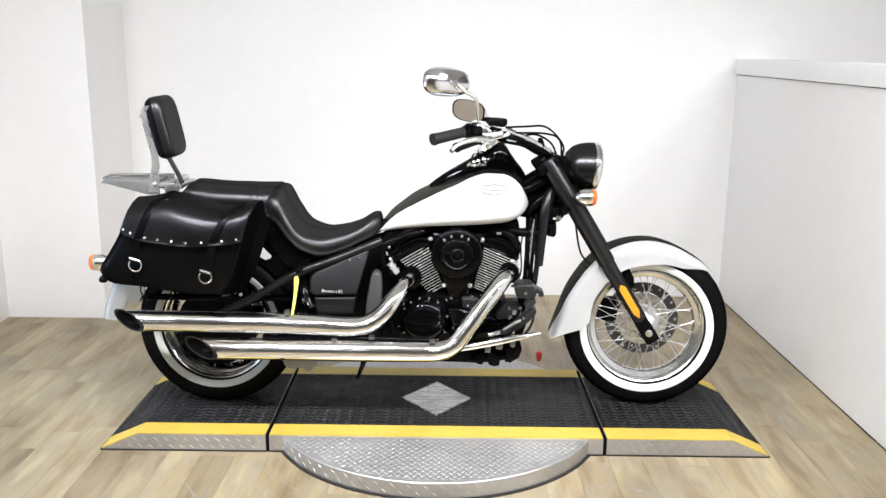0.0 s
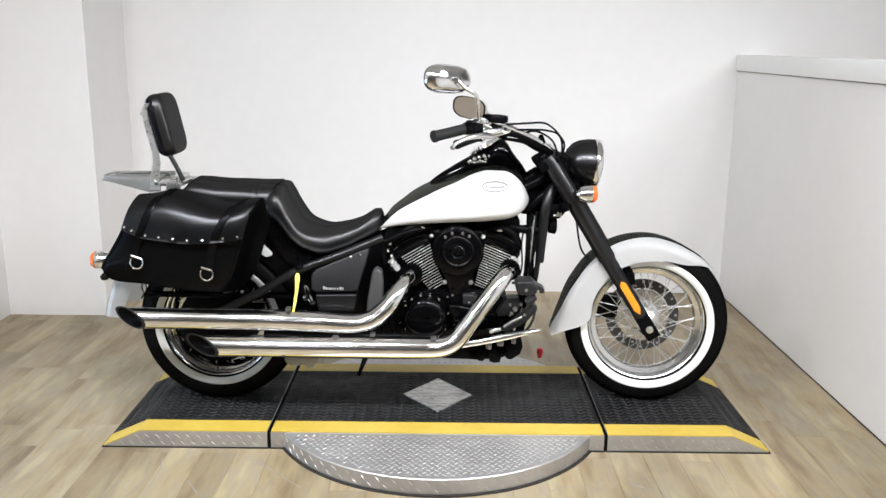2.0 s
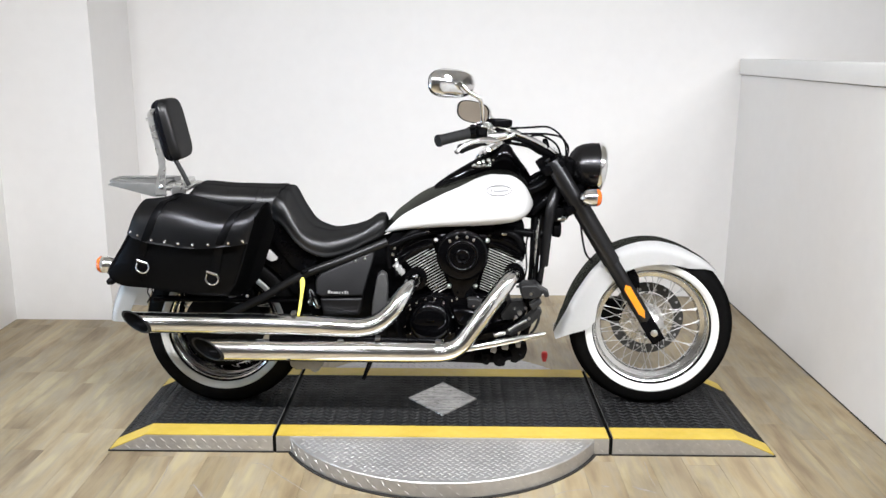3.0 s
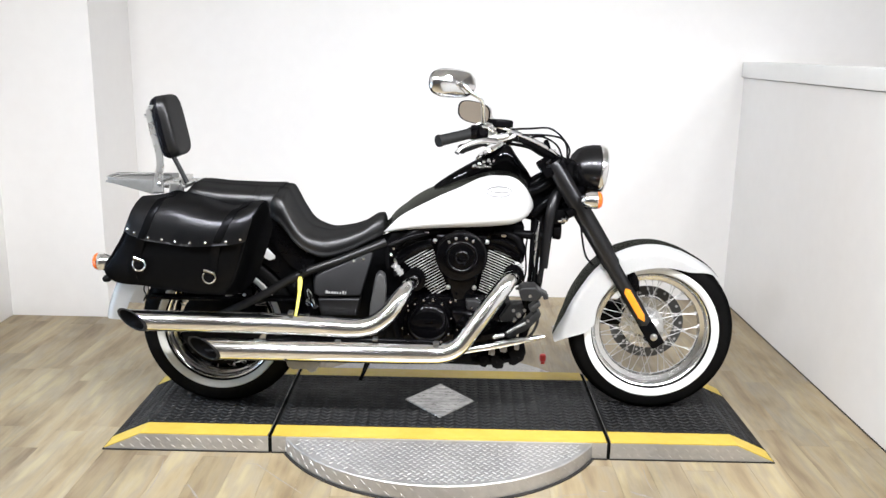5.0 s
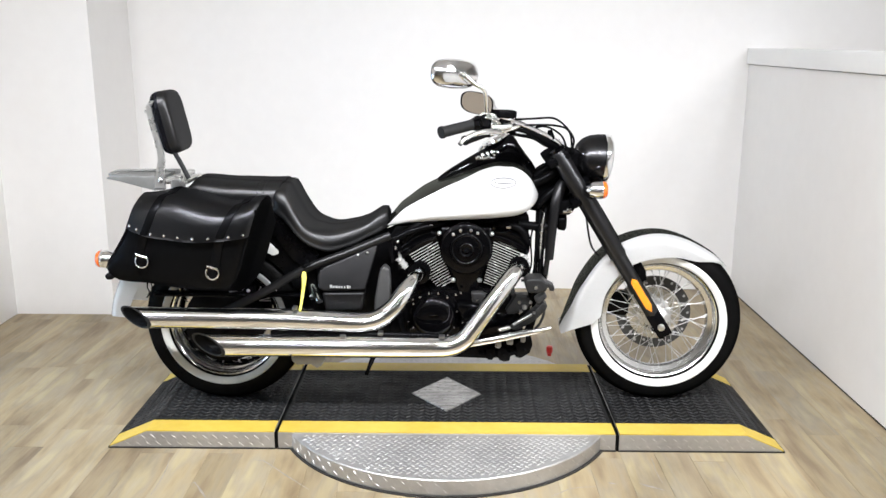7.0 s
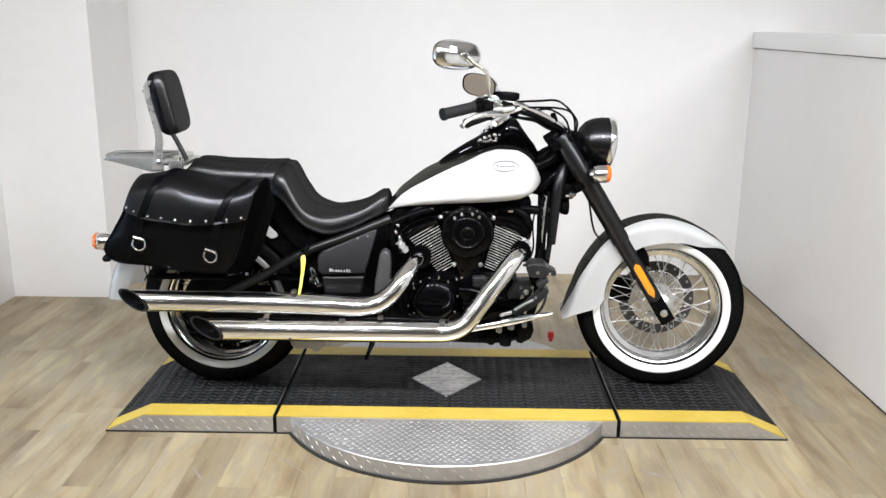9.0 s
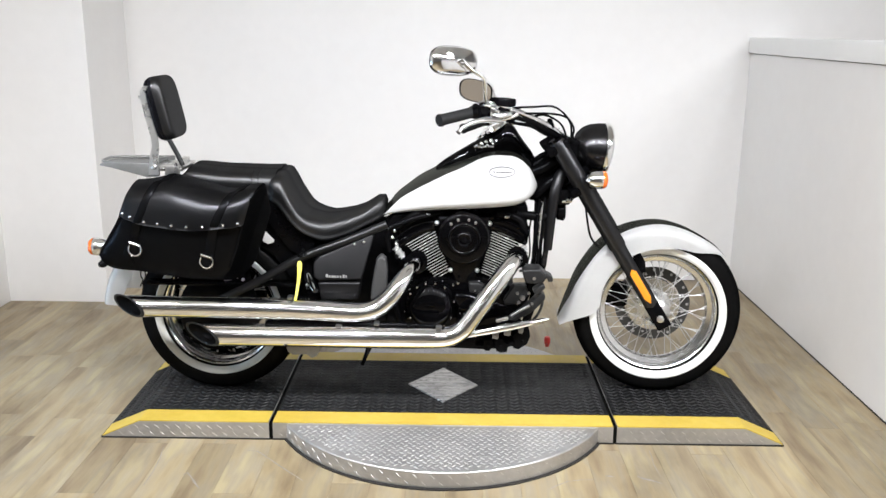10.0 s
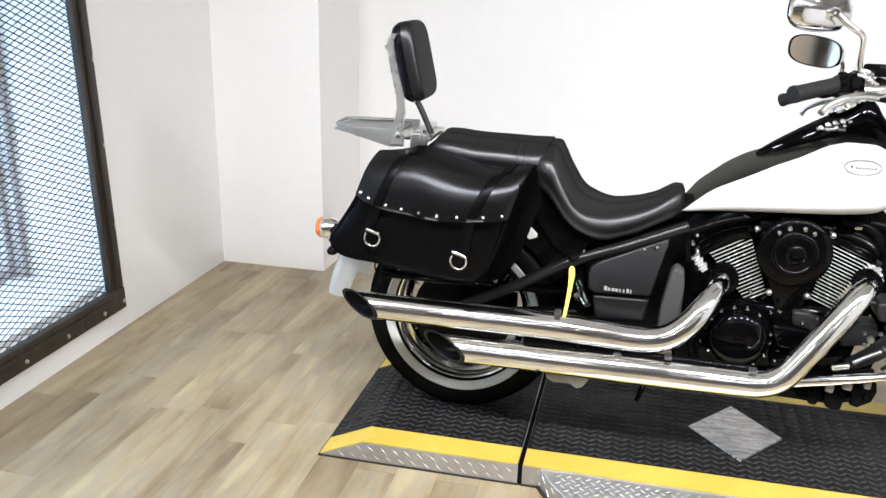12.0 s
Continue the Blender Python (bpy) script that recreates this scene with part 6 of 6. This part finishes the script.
part("bolt", bm, STEEL, bar)
rows = []
pc = Vector((-0.988, -0.012, 1.098))
q = Matrix.Translation(pc) @ Matrix.Rotation(radians(-12), 4, "Y")
for i in range(15):
    th = -math.pi / 2 + math.pi * i / 14
    f, d = math.cos(th) ** 0.35 if abs(math.cos(th)) > 1e-6 else 0.0, math.sin(th)
    f = max(f, 0.02)
    rows.append([q @ Vector((0.034 * sgn_pow(d, 0.75), 0.098 * (0.80 + 0.20 * f) * f ** 0.3 * sgn_pow(math.cos(u), 0.42), 0.112 * (0.80 + 0.20 * f) * f ** 0.3 * sgn_pow(math.sin(u), 0.42))) for u in [2 * math.pi * j / 40 for j in range(40)]])
bm = B()
grid(bm, rows[:8], close_v=True, cap=True)
pad = part("backrest_pad", bm, PADVINYL, bike, "black padded passenger backrest", 60)
bm = B()
grid(bm, rows[7:], close_v=True, cap=True)
part("cushion", bm, PADFRONT, pad, "greyish black vinyl cushion", 60)
bm = B()
rows = []
for d, f in ((-0.016, 0.985), (-0.013, 1.0), (-0.010, 0.985)):
    rows.append([q @ Vector((d, 0.0985 * f * sgn_pow(math.cos(u), 0.42), 0.1125 * f * sgn_pow(math.sin(u), 0.42))) for u in [2 * math.pi * j / 40 for j in range(40)]])
grid(bm, rows, close_v=True)
part("piping", bm, MATTE, pad)
bm = B()
outline = [(-1.02, -0.100), (-1.02, 0.080), (-1.200, 0.055), (-1.215, 0.040), (-1.215, -0.045), (-1.200, -0.060)]
lo = [bm.verts.new((x, y, 0.899)) for x, y in outline]
hi = [bm.verts.new((x, y, 0.904)) for x, y in outline]
bm.faces.new(lo)
bm.faces.new(hi)
for i in range(6):
    bm.faces.new((lo[i], lo[(i + 1) % 6], hi[(i + 1) % 6], hi[i]))
rack = part("luggage_rack", bm, RACKG, bike, "flat dull metal luggage rack", 20)
for y in (-0.104, 0.080):
    bm = prism(B(), [(-1.195, 0.912), (-1.205, 0.904), (-1.165, 0.896), (-1.035, 0.862), (-0.995, 0.866), (-0.995, 0.914)], y - 0.003, y + 0.003, 0.0015)
    part("side_plate", bm, RACKG, rack, "dull metal side plate")
bm = B()
tube(bm, [(-1.02, -0.100, 0.908), (-1.13, -0.080, 0.909), (-1.200, -0.060, 0.910), (-1.218, -0.03, 0.910), (-1.218, 0.03, 0.910), (-1.200, 0.055, 0.910), (-1.02, 0.080, 0.908)], 0.005, 10, 4)
part("rack_rail", bm, RACKG, rack)
bm = B()
box(bm, -1.03, -0.915, -0.104, 0.08, 0.885, 0.897, 0.004)
box(bm, -0.975, -0.925, -0.112, -0.096, 0.862, 0.905, 0.004)
box(bm, -0.965, -0.94, -0.09, 0.08, 0.897, 0.912, 0.004)
part("rack_mount", bm, STEEL, rack, "bare steel rack mount")

# the front wheel is steered a little, and both wheels stand nearer the deck's front edge
pivot = Vector((0.797, -0.135, 0.352 - H))
for ob in (fw, ffen, front_caliper, far_leg):
    ob.matrix_basis = Matrix.Translation(pivot + Vector((-0.002, -0.020, 0))) @ Matrix.Rotation(radians(-4), 4, "Z") @ Matrix.Translation(-pivot)
rw.matrix_basis = Matrix.Translation((0.007, -0.028, 0))

# ---------------------------------------------------------------- saddlebag
bag = thing("saddlebag", (-0.85, -0.28, 0.56), "black leather saddlebag with studded flap and two buckled straps", "saddlebag")


def bag_xl(z):
    return interp(z, [(0.545, -1.125), (0.575, -1.152), (0.605, -1.160), (0.70, -1.112), (0.765, -1.072), (0.827, -1.048), (0.874, -1.026)])


def bag_xr(z, y):
    """The front end of the bag; its gusset runs on behind the front face."""
    x = interp(z, [(0.545, -0.755), (0.561, -0.735), (0.589, -0.705), (0.641, -0.680), (0.718, -0.654), (0.804, -0.626), (0.882, -0.600)])
    return x + 0.058 * max(0.0, min(1.0, (y + 0.335) / 0.12)) * interp(z, [(0.78, 1.0), (0.87, 0.2)])


def bag_section():
    """Round the bag from the back over the top, down the front and under: (depth, height) pairs."""
    pts = [(-0.185, 0.60), (-0.180, 0.72), (-0.185, 0.833), (-0.20, 0.861), (-0.235, 0.870), (-0.275, 0.867), (-0.315, 0.856), (-0.340, 0.833), (-0.350, 0.79), (-0.349, 0.74), (-0.347, 0.66), (-0.338, 0.590), (-0.315, 0.556), (-0.27, 0.544), (-0.215, 0.551)]
    return pts


sect = [(float(a), float(b)) for a, b in spline(bag_section() + bag_section()[:1], 4)][:-1]


def bag_point(s, y, z, grow=0.0):
    """s runs 0 to 1 along the bag; the ends are rounded off."""
    e = abs(2 * s - 1)
    k = (1 - e ** 7) ** 0.32 if e < 1 else 0.0
    k = 0.52 + 0.48 * k
    yc, zc = -0.27, 0.73
    y2 = yc + (y - yc) * k
    sag = 0.016 * math.exp(-((s - 0.74) / 0.17) ** 2) * max(0.0, (z - 0.79) / 0.08)
    low = 0.030 * (1 - s) * max(0.0, (0.70 - z) / 0.14)
    z2 = z - sag + low * 0.9 + 0.004 * math.sin(s * 9 + z * 20) * max(0.0, (z - 0.74) / 0.16)
    z2 += 0.018 * math.exp(-((s - 0.30) / 0.20) ** 2) * max(0.0, (z - 0.79) / 0.08)
    x = bag_xl(z) + (bag_xr(z, y) - bag_xl(z)) * s
    n = noise.noise(Vector((x * 9, y * 9, z * 9))) * 0.006
    d = Vector((0, y2 - yc, (z2 - zc) * 0.6))
    if d.length > 1e-6:
        d.normalize()
    return Vector((x, y2 - 0.14 * (x + 0.90), z2)) + d * (grow + n)


ss = [0.5 - 0.5 * math.cos(math.pi * k / 40) for k in range(41)]
bm = B()
grid(bm, [[bag_point(s, y, z) for y, z in sect] for s in ss], close_v=True, cap=True)
part("bag_body", bm, BAGBODY, bag, "black leather bag body", 60)


def flap_z(s):
    return interp(s, [(0.0, 0.773), (0.04, 0.769), (0.067, 0.764), (0.13, 0.758), (0.22, 0.7476), (0.39, 0.741), (0.566, 0.736), (0.70, 0.7386), (0.83, 0.745), (0.96, 0.753), (1.0, 0.757)])


front = [(-0.185, 0.833), (-0.20, 0.861), (-0.235, 0.870), (-0.275, 0.867), (-0.315, 0.856), (-0.343, 0.833), (-0.355, 0.807)]


def flap_line(s):
    zf = flap_z(s)
    pts = front + [(-0.361, (0.807 + zf) / 2), (-0.365, zf)]
    return [(float(a), float(b)) for a, b in spline(pts, 4)]


rows = [[bag_point(s, y, z, 0.007) for y, z in flap_line(s)] for s in [0.004 + 0.992 * v_ for v_ in ss]]
bm = B()
grid(bm, rows)
bmesh.ops.solidify(bm, geom=bm.faces[:], thickness=0.006)
flap = part("flap", bm, BAGTOP, bag, "creased black leather flap", 60)
stud = mesh_of("stud", lathe(B(), [(0, 0.0050), (-0.0025, 0.0045), (-0.0042, 0.0024), (-0.0046, 0.0001)], (0, 0, 0), "y", 12), CHROME)
for k, s in enumerate((0.041, 0.11, 0.236, 0.348, 0.462, 0.581, 0.70, 0.85, 0.955)):
    zf = flap_z(s) + 0.012
    piece("stud", stud, flap, Matrix.Translation(bag_point(s, -0.364, zf, 0.0065)))


def strap(along):
    """A leather strap from the back over the flap and down to its buckle."""
    pts = [(-0.20, 0.861), (-0.235, 0.870), (-0.275, 0.867), (-0.315, 0.856), (-0.343, 0.833), (-0.358, 0.79), (-0.362, 0.745), (-0.352, 0.715), (-0.349, 0.67), (-0.345, 0.61), (-0.334, 0.580)]
    pts = [(float(a), float(b)) for a, b in spline(pts, 4)]
    b = B()
    rows = []
    for i, (y, z) in enumerate(pts):
        s = interp(z if y < -0.3 else 0.90, along)
        g = interp(z if y < -0.3 else 0.95, [(0.55, 0.0025), (0.735, 0.004), (0.76, 0.0102), (0.95, 0.0100)])
        row = []
        for u, gg in ((-1, -0.004), (-0.93, -0.0006), (-0.6, 0.0008), (0.6, 0.0008), (0.93, -0.0006), (1, -0.004)):
            row.append(bag_point(s + u * 0.035, y, z, g + gg))
        rows.append(row)
    grid(b, rows, cap=True)
    st_ = part("strap", b, BAGBODY, bag, "black leather strap")
    return st_


for along, bx, bz in (([(0.59, 0.25), (0.69, 0.206), (0.76, 0.182), (0.80, 0.19), (0.85, 0.21), (0.90, 0.27)], -1.0123, 0.6665),
                      ([(0.57, 0.86), (0.655, 0.815), (0.745, 0.785), (0.80, 0.797), (0.835, 0.805), (0.90, 0.86)], -0.7686, 0.637)):
    st_ = strap(along)
    yb = -0.3650 - 0.14 * (bx + 0.90)
    b = B()
    ring = [(bx + 0.0210 * math.cos(a), yb, bz - 0.003 + 0.0210 * math.sin(a)) for a in [math.pi * (0.78 + 1.44 * j / 18) for j in range(19)]]
    tube(b, ring, 0.0030, 8, 2)
    bk = part("buckle", b, CHROME, st_, "bright D-shaped buckle")
    b = tube(B(), [(bx - 0.016, yb - 0.002, bz + 0.0215), (bx + 0.019, yb - 0.002, bz + 0.0105)], 0.0050, 10)
    part("buckle_bar", b, CHROME, bk)
    b = B()
    box(b, bx - 0.0125, bx + 0.0125, yb - 0.001, yb + 0.006, bz - 0.034, bz + 0.016, 0.002)
    part("strap_end", b, BAGBODY, bk, "black leather strap end through the buckle")
bm = B()
tube(bm, [(-1.142, -0.27, 0.600), (-1.150, -0.28, 0.595), (-1.160, -0.29, 0.592)], [0.010, 0.014, 0.008], 10)
part("corner_tie", bm, MATTE, bag)
for s in (0.012, 0.988):
    b = tube(B(), [bag_point(s, y, z, 0.004) for y, z in ((-0.342, 0.84), (-0.352, 0.76), (-0.349, 0.68), (-0.342, 0.61))], 0.0035, 8, 4)
    part("piping", b, MATTE, bag, "leather edge piping")

b = B()
tube(b, [(-1.035, -0.24, 0.570), (-1.038, -0.245, 0.545), (-1.030, -0.25, 0.530), (-1.040, -0.25, 0.508)], 0.0025, 6, 5)
tube(b, [(-1.025, -0.24, 0.570), (-1.022, -0.245, 0.540), (-1.030, -0.25, 0.515), (-1.022, -0.25, 0.500)], 0.0025, 6, 5)
part("tie_cord", b, MATTE, bag, "loose black tie cords")

# yellow tape tag hung from the frame
tag = thing("tape_tag", (-0.498, -0.225, 0.48), "narrow yellow tape tag hanging from the frame", "tag")
rows = []
for x, y, z, w in ((-0.486, -0.262, 0.608, 0.0045), (-0.4855, -0.268, 0.600, 0.0080), (-0.4850, -0.272, 0.585, 0.0078), (-0.4862, -0.280, 0.560, 0.0056), (-0.4885, -0.292, 0.535, 0.0050), (-0.4912, -0.305, 0.510, 0.0046), (-0.4950, -0.318, 0.486, 0.0040)):
    rows.append([(x - w, y, z), (x + w, y - 0.002, z), (x + w, y + 0.002, z), (x - w, y + 0.003, z)])
bm = B()
grid(bm, rows, close_v=True, cap=True)
part("tape", bm, YELTAG, tag, smooth=60)
bm = tube(B(), [(-0.500, -0.205, 0.612), (-0.490, -0.228, 0.617), (-0.478, -0.222, 0.625), (-0.484, -0.200, 0.632)], 0.005, 8)
part("knot", bm, MATTE, tag, "black tie at the top")

# ---------------------------------------------------------------- floor and its planks
floor = single("floor", box(B(), -6.62, 6.62, -8.12, BY + 0.1, -0.1, -0.004), SEAM, "light grey-brown oak vinyl plank floor", "floor", kind="structure", smooth=0)
PW, PL = 0.118, 0.62
rp = random.Random(11)


def plank_mesh(w, ln):
    b = bmesh.new()
    e = 0.0003
    lo = [b.verts.new((x, y, -0.004)) for x, y in ((0, 0), (w, 0), (w, ln), (0, ln))]
    hi = [b.verts.new((x, y, 0.0)) for x, y in ((e, e), (w - e, e), (w - e, ln - e), (e, ln - e))]
    b.faces.new(hi)
    for i in range(4):
        b.faces.new((lo[i], lo[(i + 1) % 4], hi[(i + 1) % 4], hi[i]))
    return mesh_of("plank", b, PLANK, 20)


planks = {}
x = LX
while x < RX - 0.001:
    w = min(PW, RX - x)
    y, first = -3.13, round(rp.uniform(0.2, PL), 2)
    top_y = BY if x + w > PX else PY
    while y < top_y:
        ln = min(first, top_y - y)
        key = (round(w, 4), round(ln, 4))
        if key not in planks:
            planks[key] = plank_mesh(w - 0.0002, ln - 0.0002)
        if ln > 0.03:
            piece("plank", planks[key], floor, Matrix.Translation((x, y, 0)))
        y += first
        first = PL
    x += w
# the rest of the floor, behind the camera and beyond the low wall, laid the same way
b = bmesh.new()
x = LX - 36 * PW
while x < 6.4:
    far = BY if x > RX + 0.2 else (-3.13 if x > LX - 0.01 else -1.91)
    box(b, x + 0.0005, x + PW - 0.0005, -7.95, far, -0.004, -0.0005)
    x += PW
tagged(part("planks", b, PLANK, floor, "oak vinyl planks behind", smooth=0), kind="stuff")


# scuffs where the vinyl is worn through in front of the platform
def scuff(pts, w):
    b = bmesh.new()
    rows = []
    for i, (px, py) in enumerate(pts):
        d = Vector(pts[min(i + 1, len(pts) - 1)]) - Vector(pts[max(i - 1, 0)])
        n = Vector((-d.y, d.x)).normalized() * w[i]
        rows.append([(px - n.x, py - n.y, 0.0008), (px + n.x, py + n.y, 0.0008)])
    grid(b, rows)
    part("scuff", b, SCUFFM, floor, "grey worn scuff in the vinyl", smooth=0)


scuff([(0.335, -0.682), (0.364, -0.660), (0.403, -0.631), (0.446, -0.620), (0.488, -0.617)], (0.0008, 0.0020, 0.0014, 0.0018, 0.0010))
scuff([(0.528, -0.592), (0.542, -0.594), (0.556, -0.599)], (0.0012, 0.0045, 0.0010))
scuff([(0.630, -0.592), (0.650, -0.608), (0.671, -0.618), (0.703, -0.637)], (0.001, 0.0055, 0.0048, 0.001))
scuff([(0.708, -0.415), (0.7065, -0.460), (0.702, -0.508), (0.7025, -0.545), (0.706, -0.590)], (0.0006, 0.0016, 0.0010, 0.0016, 0.0008))
scuff([(-0.935, -0.438), (-0.920, -0.520), (-0.914, -0.600), (-0.915, -0.693)], (0.0006, 0.0016, 0.0014, 0.0008))
scuff([(-0.814, -0.622), (-0.802, -0.609), (-0.782, -0.637), (-0.764, -0.666), (-0.739, -0.704)], (0.0012, 0.0030, 0.0018, 0.0042, 0.0010))
scuff([(-0.648, -0.456), (-0.611, -0.460), (-0.562, -0.510), (-0.518, -0.558), (-0.470, -0.606), (-0.426, -0.651)], (0.0010, 0.0022, 0.0014, 0.0026, 0.0018, 0.0010))
scuff([(RX - 0.014, 0.405), (RX - 0.010, 0.440), (RX - 0.013, 0.475)], (0.002, 0.007, 0.002))
